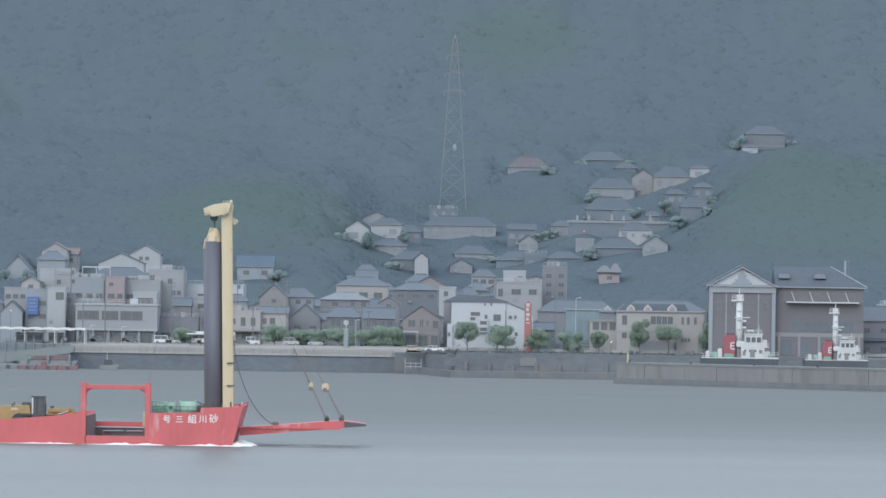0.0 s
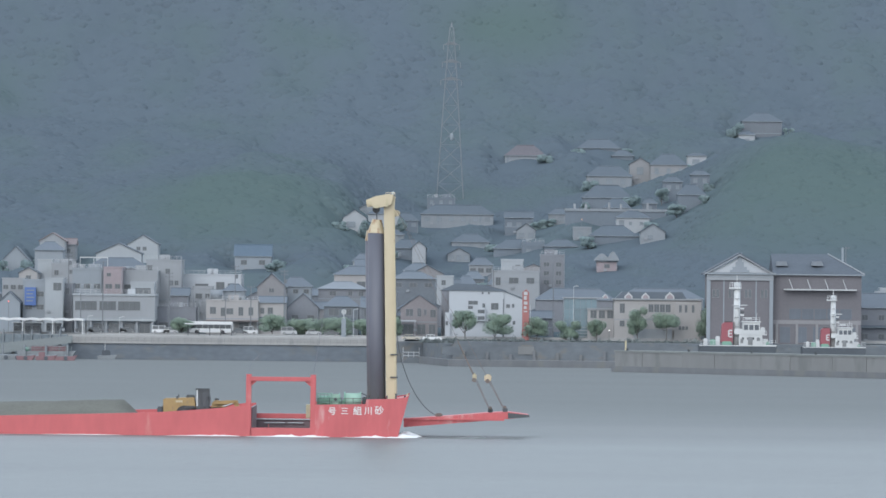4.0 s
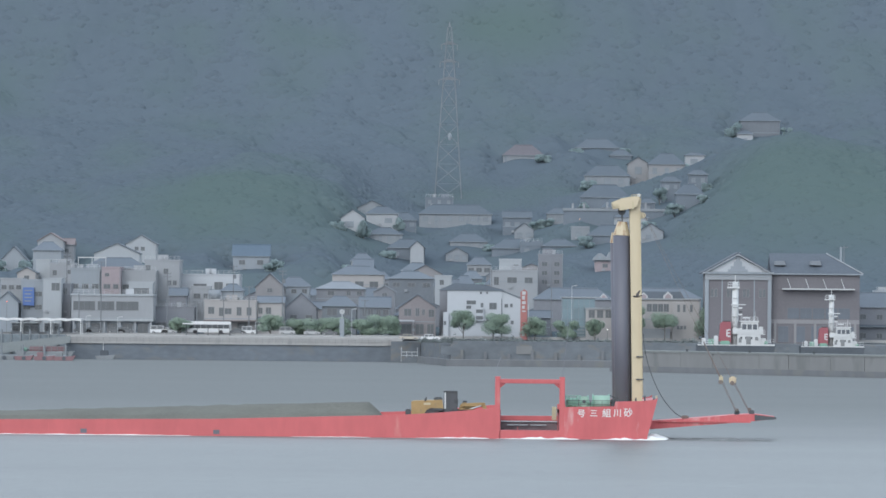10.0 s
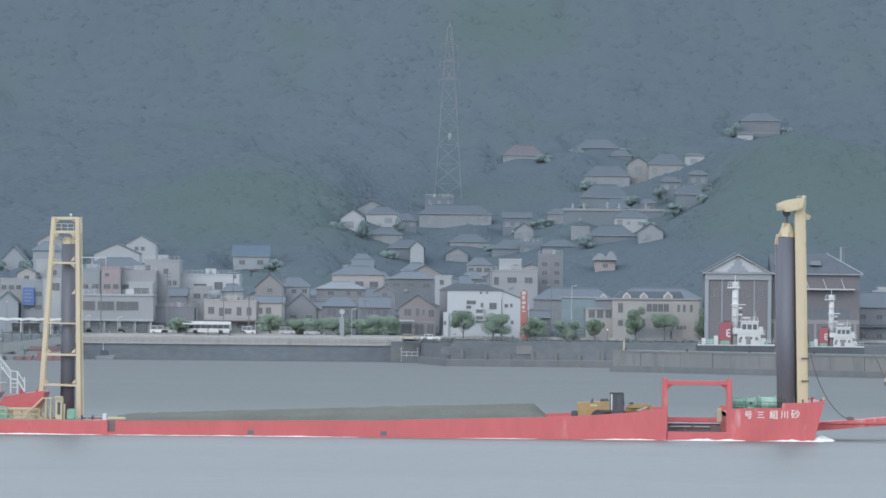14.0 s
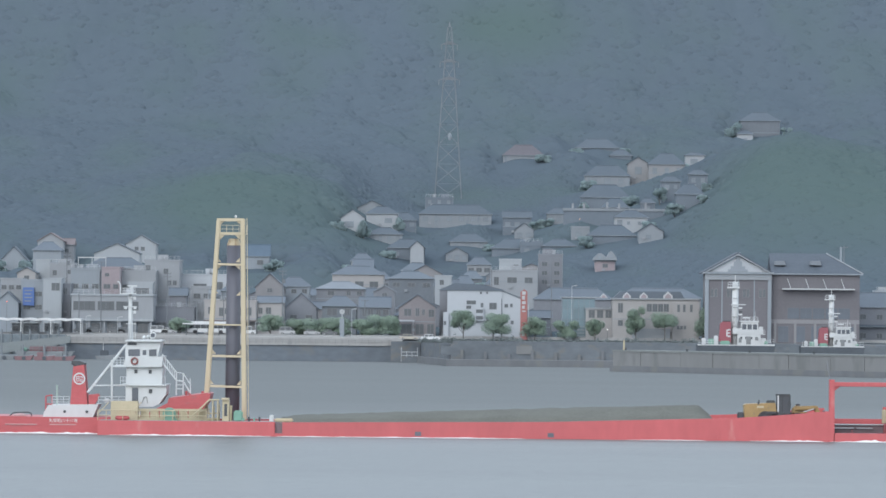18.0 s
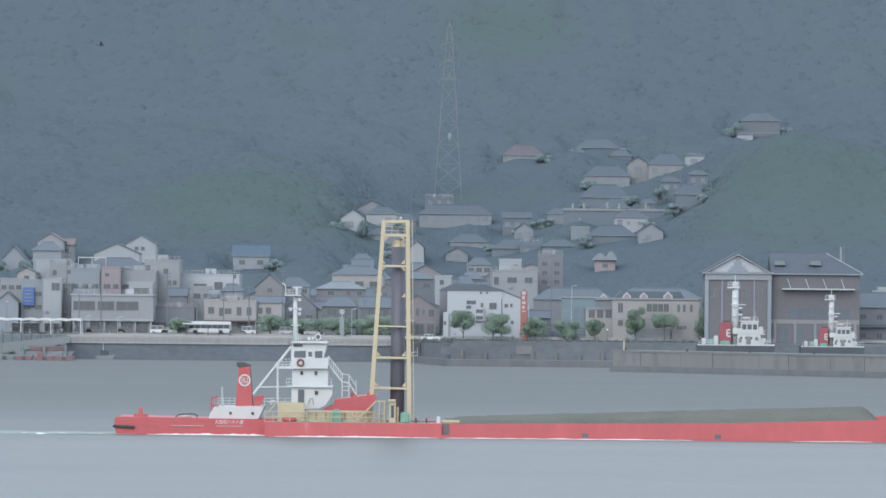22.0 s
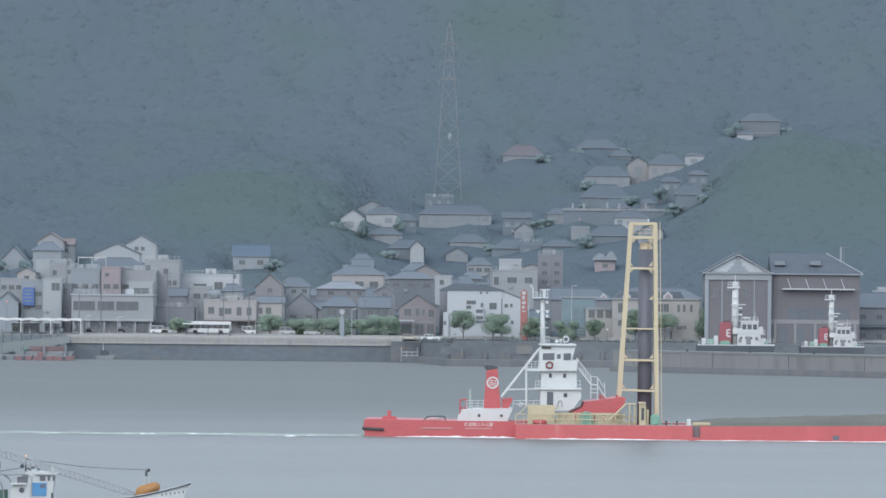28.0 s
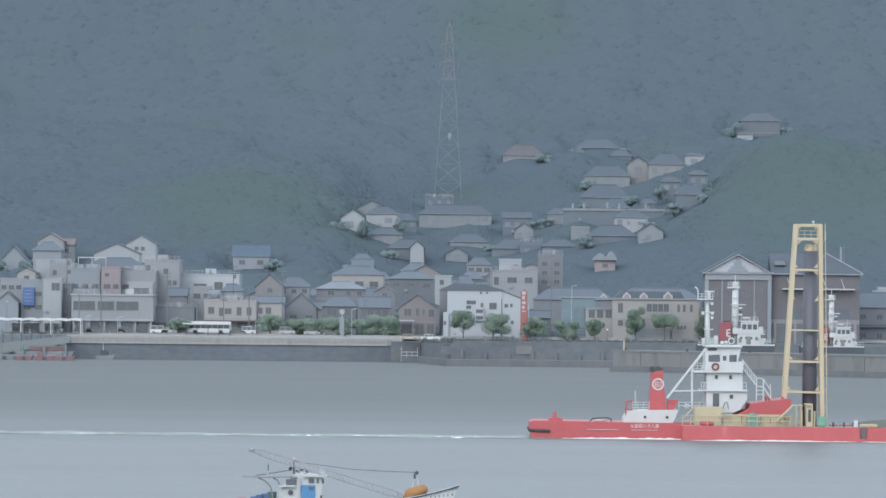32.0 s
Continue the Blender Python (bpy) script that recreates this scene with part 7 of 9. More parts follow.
    b("aerial", -0.1, 0.05, -0.1, 0.1, 13.5, 15.0, M_TUGW, 0.0, m)
    f = part("funnel", prism(bmesh.new(), [(xm - 3.5 * k, zh + 0.8 * k), (xm - 0.9 * k, zh + 0.6 * k), (xm - 0.9 * k, zh + 5.0 * k), (xm - 2.7 * k, zh + 5.0 * k), (xm - 3.2 * k, zh + 4.6 * k)], y - 1.4, y + 1.4), M_TUGR, ob, "red raked funnel with a white mark")
    for a, c, d, e in ((-1.9, -1.62, 1.9, 3.3), (-1.62, -1.0, 1.75, 2.05), (-1.62, -1.1, 2.45, 2.72), (-1.62, -1.0, 3.1, 3.4)):
        b("mark_bar", a, c, -1.46, -1.4, d, e, M_TUGW, 0.0, f)
    b("funnel_top", -2.6, -1.1, -1.2, 1.2, 5.0, 5.2, M_BLACK, 0.0, f)
    for i, (x0, x1, z1, mm) in enumerate(((-7.2, -6.4, 1.5, M_TUGW), (-5.8, -4.6, 1.3, M_GREEN), (-4.6, -3.7, 2.0, M_TUGW), (-3.2, -1.2, 0.9, M_GREEN), (6.2, 7.0, 0.9, M_GREEN))):
        b("deck_gear", x0, x1, -2.4, -1.2, 0, z1, mm, 0.15)


moored_tug(62.9, 1275, 5.86, 1.0, "white harbour tug with a red funnel behind the pier")
moored_tug(83.67, 1276, 5.69, 0.82, "smaller white harbour tug with a red funnel")


# ---- pylon ----
def make_pylon():
    x, y = 1.41, 1850
    g = land(x, y) - 0.3
    zt = 98.99
    ob = thing("power_pylon", x, y, g, "tall grey lattice power pylon on the wooded hill", "pylon")
    def at(k):
        return 3.7 * (1 - k) ** 0.9 + 0.55
    n = 9
    for sx, sy in ((-1, -1), (1, -1), (1, 1), (-1, 1)):
        pts = [(x + sx * at(i / n), y + sy * at(i / n), g + (zt - g) * i / n) for i in range(n + 1)]
        for p0, p1 in zip(pts, pts[1:]):
            part("leg_section", tube(bmesh.new(), p0, p1, 0.17, 0.17, 5), M_PYLON, ob)
    for i in range(n):
        a, b2 = at(i / n), at((i + 1) / n)
        z0, z1 = g + (zt - g) * i / n, g + (zt - g) * (i + 1) / n
        for yy in (-1, 1):
            part("brace", tube(bmesh.new(), (x - a, y + yy * a, z0), (x + b2, y + yy * b2, z1), 0.06, 0.06, 4), M_PYLON, ob)
            part("brace", tube(bmesh.new(), (x + a, y + yy * a, z0), (x - b2, y + yy * b2, z1), 0.06, 0.06, 4), M_PYLON, ob)
        part("strut", tube(bmesh.new(), (x - b2, y - b2, z1), (x + b2, y - b2, z1), 0.06, 0.06, 4), M_PYLON, ob)
    for k, w in ((0.70, 3.4), (0.80, 3.0), (0.90, 2.6)):
        z = g + (zt - g) * k
        part("cross_arm", prism(bmesh.new(), [(x - w, z), (x + w, z), (x + 0.6, z + 1.0), (x - 0.6, z + 1.0)], y - 0.12, y + 0.12), M_PYLON, ob)
        for s in (-1, 1):
            part("insulator", tube(bmesh.new(), (x + s * w * 0.95, y, z), (x + s * w * 0.95, y, z - 1.6), 0.14, 0.14, 6), M_PYLON, ob)
    part("top_spike", tube(bmesh.new(), (x, y, zt), (x, y, zt + 1.6), 0.4, 0.08, 6), M_PYLON, ob)
    part("white_dish", ball(bmesh.new(), (1.77, 1846.5, 64.71), 0.65, 0.5, 1.2), W_GREY, ob, "white oval dish")


M_PYLON = mat("pale_pylon_steel", (0.151, 0.168, 0.185), 0.6, 0.0, 0.08, 2, 0.3, 0.0, 0.5)
make_pylon()


# ---- ferry pier: canopy, gangway, pontoon ----
def make_ferry_pier():
    y = 1400
    ob = thing("pier_canopy", -95.21, y, 5.3, "white scalloped canopy on thin posts over the ferry pier", "canopy")
    x0, x1 = -109.94, -85.22
    zc = 9.14
    n = 7
    for i in range(n):
        a, b2 = x0 + (x1 - x0) * i / n, x0 + (x1 - x0) * (i + 1) / n
        c = (a + b2) / 2
        prof = [(a, zc - 0.3), (a, zc + 0.2)] + [(a + (b2 - a) * j / 6, zc + 0.2 + 0.2 * math.sin(math.pi * j / 6)) for j in range(1, 6)] + [(b2, zc + 0.2), (b2, zc - 0.3)]
        prof += [(b2 - (b2 - a) * j / 6, zc - 0.3 + 0.22 * math.sin(math.pi * j / 6)) for j in range(1, 6)]
        part("roof_shell", prism(bmesh.new(), prof, y, y + 7), M_CANOPY, ob)
        for yy in (y + 0.4, y + 6.6) if i % 2 == 0 else ():
            part("post", tube(bmesh.new(), (b2 - 0.1, yy, 5.2), (b2 - 0.1, yy, zc), 0.12), M_CANOPY, ob)
    for px0, px1, pyt, lab in ((22, 70, 573, "white"), (80, 106, 575, "white")):
        sh = thing("kiosk", (px0 + px1) / 2 * 0.1336 - 104.7, 1409, 5.2, "small white ticket kiosk under the canopy", "kiosk")
        xa, xb = (px0 - 784) * 0.1342, (px1 - 784) * 0.1342
        part("wall", block(xa, xb, 1409, 1412, 5.2, 8.2, 0.03), W_PALE, sh)
        part("roof", block(xa - 0.3, xb + 0.3, 1408.6, 1412.4, 8.2, 8.45), W_TRIM, sh)
        for i in range(3):
            window(sh, xa + (xb - xa) * (i + 0.5) / 3, 1408.97, 7.0, (xb - xa) / 3 - 0.5, 1.1)
    # pontoon and gangway
    pt = thing("floating_pontoon", -95.22, 1375, 0, "dark floating pontoon with tyre fenders", "pontoon")
    part("deck", block(-110.04, -86.78, 1368, 1378, -0.6, 1.1, 0.08), M_DECK, pt)
    for i in range(9):
        xx = -108.73 + i * 2.6
        part("tyre_fender", tube(bmesh.new(), (xx, 1367.6, 0.5), (xx, 1368, 0.5), 0.5, 0.5, 12), M_TUGHULL, pt)
    for i in range(5):
        xx = -107.43 + i * 5
        part("mooring_post", tube(bmesh.new(), (xx, 1378.6, -2), (xx, 1378.6, 3.4), 0.28), M_DECK, pt)
    gw = thing("gangway", -95.29, 1385, 1.1, "dark grey sloping steel gangway down to the pontoon", "gangway")
    gx0, gx1 = -105.59, -86.77
    for yy in (1383, 1385.6):
        part("side_truss", prism(bmesh.new(), [(gx0, 0.9), (gx1, 3.9), (gx1, 5.6), (gx0, 3.4)], yy, yy + 0.15), M_GANG, gw)
    part("walkway", prism(bmesh.new(), [(gx0, 1.1), (gx1, 4.5), (gx1, 4.7), (gx0, 1.3)], 1383.2, 1385.6), M_GANG, gw)
    for i in range(3):
        xx = gx0 + 5 + i * 5.5
        part("gangway_leg", block(xx - 0.25, xx + 0.25, 1384, 1384.6, -2, 2.0 + i * 0.9), M_DECK, gw)
    # landing wall with timber fenders beside the gangway
    lw = thing("landing_wall", -97.09, 1393, 0, "dark timber-faced landing wall beside the gangway", "quay", "", "structure")
    part("wall_face", block(-119.62, -88.34, 1392.2, 1395.1, -2, 5.72, 0.05), M_TIMBER, lw)
    for i in range(12):
        xx = -114.32 + i * 2.2
        part("fender_pile", tube(bmesh.new(), (xx, 1391.9, -2), (xx, 1391.9, 5.9 + 0.5 * (i % 3)), 0.22), M_DECK, lw)
    # the near work barge with its red deck
    xa, xb = -98.14, -86.13
    wb = thing("deck_barge", (xa + xb) / 2, 1381, 0, "dark moored deck barge with a faded red deckhouse", "barge")
    part("hull", prism(bmesh.new(), [(xa - 1.2, 1.9), (xa, -0.4), (xb - 1.0, -0.4), (xb + 0.6, 2.0)], 1379.4, 1382.6), M_DECK, wb)
    part("deckhouse", block(xa + 2.2, xb - 1.6, 1379.8, 1382.2, 1.9, 3.1, 0.12), M_REDBOAT, wb, "faded red deckhouse")
    part("winch", tube(bmesh.new(), (xa + 0.4, 1380, 2.3), (xa + 1.7, 1380, 2.3), 0.45, 0.45, 12), M_GREEN, wb)
    rail(wb, [(xa + 0.2, 1379.5, 1.9), (xb - 0.4, 1379.5, 1.9)], 1.1, 2, 1.4, 0.05, M_GANG)
    # small red work boats
    for px0, px1, hz in ((28, 62, 1.7), (62, 100, 1.4), (96, 136, 1.5)):
        xa, xb = (px0 - 784) * 0.13, (px1 - 784) * 0.13
        bt = thing("work_boat", (xa + xb) / 2, 1364, 0, "small red work boat moored at the pontoon", "boat", "work boats at the pontoon")
        part("hull", prism(bmesh.new(), [(xa, 0.9), (xa + 0.4, -0.3), (xb - 0.8, -0.3), (xb, 1.2), (xb - 1.5, 0.95)], 1362.8, 1365.2), M_REDBOAT, bt)
        part("cuddy", block(xa + 0.8, xa + 2.2, 1363.2, 1364.8, 0.9, hz + 0.5, 0.08), M_REDBOAT if px0 == 62 else M_DECK, bt)
        part("tyre_fender", tube(bmesh.new(), ((xa + xb) / 2, 1362.5, 0.5), ((xa + xb) / 2, 1362.8, 0.5), 0.45, 0.45, 12), M_TUGHULL, bt)
    xb = -78.64
    bt = thing("small_boat", xb, 1388, 0, "small dark boat with a thin white mast", "boat")
    part("hull", prism(bmesh.new(), [(xb - 2.4, 0.9), (xb - 2.0, -0.3), (xb + 1.4, -0.3), (xb + 2.2, 1.1)], 1387, 1389), M_DECK, bt)
    part("cabin", block(xb - 1.3, xb + 0.6, 1387.2, 1388.8, 0.9, 2.2, 0.1), M_TUGHULL, bt)
    part("mast", tube(bmesh.new(), (xb - 0.6, 1388, 0.9), (xb - 0.6, 1388, 4.4), 0.1, 0.06, 6), W_TRIM, bt)


M_CANOPY = mat("white_canopy_paint", (0.533, 0.542, 0.550), 0.5, 0, 0.05, 2, 0.3, 0.0)
M_GANG = mat("grey_gangway_steel", (0.148, 0.172, 0.180), 0.6, 0, 0.1, 2, 0.3, 0.0, 0.8)
M_TIMBER = mat("wet_fender_timber", (0.143, 0.172, 0.193), 0.8, 0, 0.25, 1.2, 0.3, 0.2, 0.5, stain=(0.172, 0.197, 0.205), stain_at=0.6)
M_REDBOAT = mat("faded_red_boat_paint", (0.165, 0.084, 0.096), 0.6, 0, 0.15, 2, 0.3, 0.0, 0.8)
make_ferry_pier()


# ---- vehicles on the quay road ----
def car_paint(name, c):
    return mat(name, c, 0.35, 0.0, 0.05, 3, 0.5, 0.0, 0.8)


P_WHITE, P_SILVER, P_DARK, P_GOLD = car_paint("white_car_paint", (0.55, 0.56, 0.57)), car_paint("silver_car_paint", (0.34, 0.35, 0.36)), car_paint("dark_car_paint", (0.10, 0.11, 0.12)), car_paint("beige_car_paint", (0.36, 0.33, 0.28))
M_LAMP = mat("tail_lamp_plastic", (0.328, 0.049, 0.041), 0.3, 0, 0.05, 3, 0.5, 0.0)


def car(x, y, z, ln, kind, paint, label):
    ob = thing("van" if kind == "van" else "car", x, y, z, label, "van" if kind == "van" else "car", "cars parked along the quay road")
    a = x - ln / 2
    hgt = 1.9 if kind == "van" else 1.42
    if kind == "van":
        side = [(a, z + 0.3), (a, z + 1.0), (a + 0.1, z + 1.05), (a + ln - 0.15, z + 1.05), (a + ln, z + 0.85), (a + ln, z + 0.3)]
        cab = [(a + 0.08, z + 1.05), (a + 0.15, z + hgt), (a + ln - 1.1, z + hgt), (a + ln - 0.3, z + 1.05)]
    else:
        side = [(a, z + 0.3), (a, z + 0.75), (a + 0.15, z + 0.9), (a + ln - 0.9, z + 0.92), (a + ln - 0.1, z + 0.72), (a + ln, z + 0.3)]
        cab = [(a + 0.35, z + 0.9), (a + 0.85, z + hgt), (a + ln - 1.75, z + hgt), (a + ln - 1.05, z + 0.9)]
    part("body", prism(bmesh.new(), side, y, y + 1.7), paint, ob)
    c = part("cabin", prism(bmesh.new(), cab, y + 0.1, y + 1.6), G_TOWN, ob, "dark glazed cabin")
    part("roof_panel", block(cab[1][0] - 0.02, cab[2][0] + 0.02, y + 0.08, y + 1.62, z + hgt - 0.06, z + hgt + 0.03), paint, c)
    for k in (0.0, 0.5, 1.0):
        xx = cab[1][0] + (cab[2][0] - cab[1][0]) * k
        part("pillar", block(xx - 0.05, xx + 0.05, y + 0.07, y + 0.11, cab[0][1], z + hgt), paint, c)
    for wx in (a + 0.8, a + ln - 0.8):
        for wy in (y - 0.02, y + 1.5):
            w = part("wheel", tube(bmesh.new(), (wx, wy, z + 0.32), (wx, wy + 0.22, z + 0.32), 0.32, 0.32, 14), M_BLACK, ob)
            part("rim", tube(bmesh.new(), (wx, wy - 0.01, z + 0.32), (wx, wy + 0.02, z + 0.32), 0.18, 0.18, 10), P_SILVER, w)
    part("tail_lamp", block(a - 0.02, a + 0.05, y + 0.1, y + 0.35, z + 0.65, z + 0.85), M_LAMP, ob)
    part("headlight", block(a + ln - 0.05, a + ln + 0.02, y + 0.1, y + 0.4, z + 0.6, z + 0.75), W_TRIM, ob)
    return ob


RZ = 6.0
for px, ln, kind, paint, lab in ((36, 4.4, "van", P_WHITE, "white van parked at the ferry pier"), (95, 4.2, "van", P_WHITE, "white van parked near the canopy"), (146, 4.3, "car", P_DARK, "dark car parked by the office"),
                                 (166, 4.2, "car", P_DARK, "dark car parked by the office"), (205, 4.4, "car", P_DARK, "dark car parked beside the columns"), (222, 4.2, "car", P_DARK, "dark car parked beside the columns"),
                                 (281, 4.2, "van", P_WHITE, "white minivan on the quay road"), (299, 3.6, "car", P_SILVER, "silver car on the quay road"), (440, 3.4, "van", P_WHITE, "white kei van on the quay road"),
                                 (421, 3.8, "car", P_DARK, "dark car on the quay road"), (508, 3.8, "van", P_SILVER, "silver van by the trees"), (552, 3.9, "car", P_SILVER, "silver car by the trees"), (583, 3.9, "car", P_DARK, "dark car by the hedge")):
    car((px - 784) * 0.1346 + 0.2, 1413.5, RZ, ln, kind, paint, lab)
car(-7.74, 1388, 4.9 + 0.31, 4.4, "car", P_GOLD, "beige car at the quay corner")
car(-2.71, 1388, 4.9 + 0.31, 4.5, "car", P_WHITE, "white saloon car at the quay corner")


def make_bus():
    x0, x1, y, z = -60.82, -50.45, 1416.5, RZ
    ob = thing("bus", (x0 + x1) / 2, y, z, "white bus with dark windows on the quay road", "bus")
    part("body", block(x0, x1, y, y + 2.4, z + 0.35, z + 3.0, 0.12), P_WHITE, ob)
    for i in range(7):
        w = (x1 - x0 - 0.8) / 7
        part("side_window", block(x0 + 0.4 + i * w + 0.03, x0 + 0.4 + (i + 1) * w - 0.03, y - 0.03, y + 0.02, z + 1.35, z + 2.55), M_DARK, ob)
    for wx in (x0 + 1.8, x1 - 2.4):
        part("wheel", tube(bmesh.new(), (wx, y - 0.03, z + 0.5), (wx, y + 0.3, z + 0.5), 0.5, 0.5, 16), M_BLACK, ob)
        part("wheel", tube(bmesh.new(), (wx, y + 2.1, z + 0.5), (wx, y + 2.43, z + 0.5), 0.5, 0.5, 16), M_BLACK, ob)
    sh = thing("bus_shelter", (x0 + x1) / 2, 1408, z, "long white bus shelter roof on dark posts", "shelter")
    zr = 8.48
    part("roof", block(x0 - 0.8, x1 + 0.2, 1407.5, 1410.0, zr - 0.15, zr + 0.12, 0.04), M_CANOPY, sh)
    for i in range(5):
        xx = x0 + (x1 - x0) * i / 4
        part("post", tube(bmesh.new(), (xx, 1409.6, 5.28), (xx, 1409.6, zr), 0.09), M_DARK, sh)


make_bus()


# ---- poles and lamps ----
def pole(x, y, ztop, label, arms=0, lamp=False, r=0.16, material=None):
    g = max(land(x, y), 5.2) if y > 1412 else 5.2
    ob = thing("street_lamp" if lamp else "utility_pole", x, y, g, label, "lamp" if lamp else "pole")
    m = material or M_POLE
    part("shaft", tube(bmesh.new(), (x, y, g - 0.1), (x, y, ztop), r, r * 0.7, 8), m, ob)
    for i in range(arms):
        part("cross_arm", block(x - 0.9, x + 0.9, y - 0.06, y + 0.06, ztop - 0.4 - i * 0.8, ztop - 0.28 - i * 0.8), m, ob)
        for s in (-0.8, 0.8):
            part("insulator", tube(bmesh.new(), (x + s, y, ztop - 0.28 - i * 0.8), (x + s, y, ztop - 0.05 - i * 0.8), 0.07), m, ob)
    if arms > 1:
        part("transformer", tube(bmesh.new(), (x + 0.4, y, ztop - 3.2), (x + 0.4, y, ztop - 2.2), 0.3, 0.3, 10), m, ob)
    if lamp:
        part("lamp_arm", tube(bmesh.new(), (x, y, ztop), (x + 0.9, y, ztop + 0.15), 0.07), m, ob)
        part("lamp_head", block(x + 0.5, x + 1.2, y - 0.15, y + 0.15, ztop + 0.05, ztop + 0.25, 0.05), W_TRIM, ob)
    return ob


M_POLE = mat("grey_concrete_pole", (0.107, 0.119, 0.135), 0.8, 0, 0.1, 2, 0.3, 0.0, 1.0, ior=1.6)
for px, pt, y, arms in ((118, 446, 1440, 2), (179, 462, 1418, 1), (140, 520, 1419, 0), (349, 532, 1419, 1), (396, 530, 1419, 1), (296, 482, 1418, 2), (413, 470, 1440, 2), (441, 506, 1419, 1), (500, 478, 1422, 2), (646, 530, 1420, 1), (976, 466, 1414, 0), (888, 529, 1412, 0), (870, 478, 1470, 1), (1493, 436, 1440, 1)):
    pole((px - 784) * y / 10500 + 0.1, y, 17.4 + (70 - (pt - 441) + (px - 784) * 0.0096) * y / 10500, "grey concrete utility pole beside the houses", arms)
for px, pt in ((623, 548), (209, 562), (1012, 507), (153, 560)):
    pole((px - 784) * 0.1344 + 0.1, 1411, 17.4 + (70 - (pt - 441) + (px - 784) * 0.0096) * 0.1344, "thin grey street lamp on the promenade", 0, True, 0.09, M_STEEL)


def make_clock():
    x, y = -23.84, 1410
    zc = 11.66
    ob = thing("clock_post", x, y, 5.2, "white round clock on a stone post by the promenade", "clock")
    part("post", block(x - 0.55, x + 0.55, y - 0.3, y + 0.3, 5.2, zc - 1.6, 0.06), W_GREY, ob)
    part("neck", tube(bmesh.new(), (x, y, zc - 1.6), (x, y, zc - 0.4), 0.12), M_STEEL, ob)
    f = part("clock_face", tube(bmesh.new(), (x, y - 0.12, zc), (x, y + 0.12, zc), 0.6, 0.6, 20), W_TRIM, ob)
    part("clock_pointer", block(x - 0.03, x + 0.03, y - 0.15, y - 0.12, zc, zc + 0.45), M_DARK, f)
    part("clock_pointer", block(x, x + 0.3, y - 0.15, y - 0.12, zc - 0.03, zc + 0.03), M_DARK, f)


make_clock()


# ---- hedge along the harbour wall ----
def make_hedge():
    rng = np.random.default_rng(12)
    n = 9000
    x = rng.uniform(-5.69, 58.01, n)
    y = 1343.5 + rng.normal(0, 0.5, n)
    top = 0.75 + 0.45 * np.sin(x * 0.7) * np.sin(x * 0.23 + 1) + 0.3 * np.sin(x * 2.9)
    z = 5.2 + np.abs(rng.normal(0.35, 0.4, n)) * np.clip(top, 0.3, 1.4)
    c = np.stack([x, y, z], axis=1)
    t = rng.normal(size=(n, 3))
    t /= np.linalg.norm(t, axis=1, keepdims=True)
    b = np.cross(t, rng.normal(size=(n, 3)))
    b /= np.linalg.norm(b, axis=1, keepdims=True)
    r = rng.uniform(0.12, 0.26, (n, 1))
    v = np.stack([c + t * r, c + b * r * 0.6, c - t * r, c - b * r * 0.6], axis=1).reshape(-1, 3)
    sheet_mesh("hedge", v.tolist(), np.arange(n * 4).reshape(-1, 4).tolist(), M_HEDGE, "stuff", "low scrubby hedge along the harbour wall", "hedge", False)


make_hedge()


# ---- street trees ----
def tree(x, y, g, h, w, seed, label, name="tree", trunk=0.3, leaves=None, n=340, blobs=14, size=0.19):
    """A tapered trunk with limbs and a ragged crown of leaf clumps."""
    rng = np.random.default_rng(seed)
    ob = thing(name, x, y, g, label, "tree")
    bm = bmesh.new()
    th = h * trunk
    tube(bm, (x, y, g - 0.1), (x + 0.05, y, g + th), 0.16, 0.11, 8)
    tube(bm, (x + 0.05, y, g + th), (x, y, g + h * 0.75), 0.11, 0.04, 6)
    for i in range(6):
        a = i * 1.05 + seed
        tube(bm, (x, y, g + th * (0.9 + 0.12 * i)), (x + math.cos(a) * w * 0.33, y + math.sin(a) * w * 0.33, g + h * (0.5 + 0.07 * i)), 0.07, 0.025, 5)
    part("trunk", bm, M_TRUNK, ob)
    lobes = [(rng.uniform(-0.33, 0.33) * w, rng.uniform(-0.3, 0.3) * w, h * rng.uniform(trunk + 0.12, 0.86), rng.uniform(0.2, 0.32)) for i in range(blobs)]
    verts, faces = [], []
    for lx, ly, lz, r in lobes:
        d = rng.normal(size=(n, 3))
        d /= np.linalg.norm(d, axis=1, keepdims=True)
        d *= rng.uniform(0.55, 1.05, (n, 1))
        c = np.array([lx, ly, lz]) + d * np.array([r * w, r * w, r * h * 0.62])
        for q in c:
            out = Vector(q) - Vector((lx, ly, lz)) + Vector((0, 0, 0.3)) + Vector(rng.normal(size=3)) * 0.25
            t = out.cross(Vector(rng.normal(size=3))).normalized()
            b = t.cross(out).normalized()
            s = size * rng.uniform(0.63, 1.37)
            k = len(verts)
            q = Vector(q)
            verts += [q + t * s, q + b * s * 0.6, q - t * s, q - b * s * 0.6]
            faces.append((k, k + 1, k + 2, k + 3))
    me = bpy.data.meshes.new("crown")
    me.from_pydata([tuple(v) for v in verts], [], faces)
    me.materials.append(leaves or M_TREE)
    cr = new("crown", me)
    cr.parent = ob
    return ob


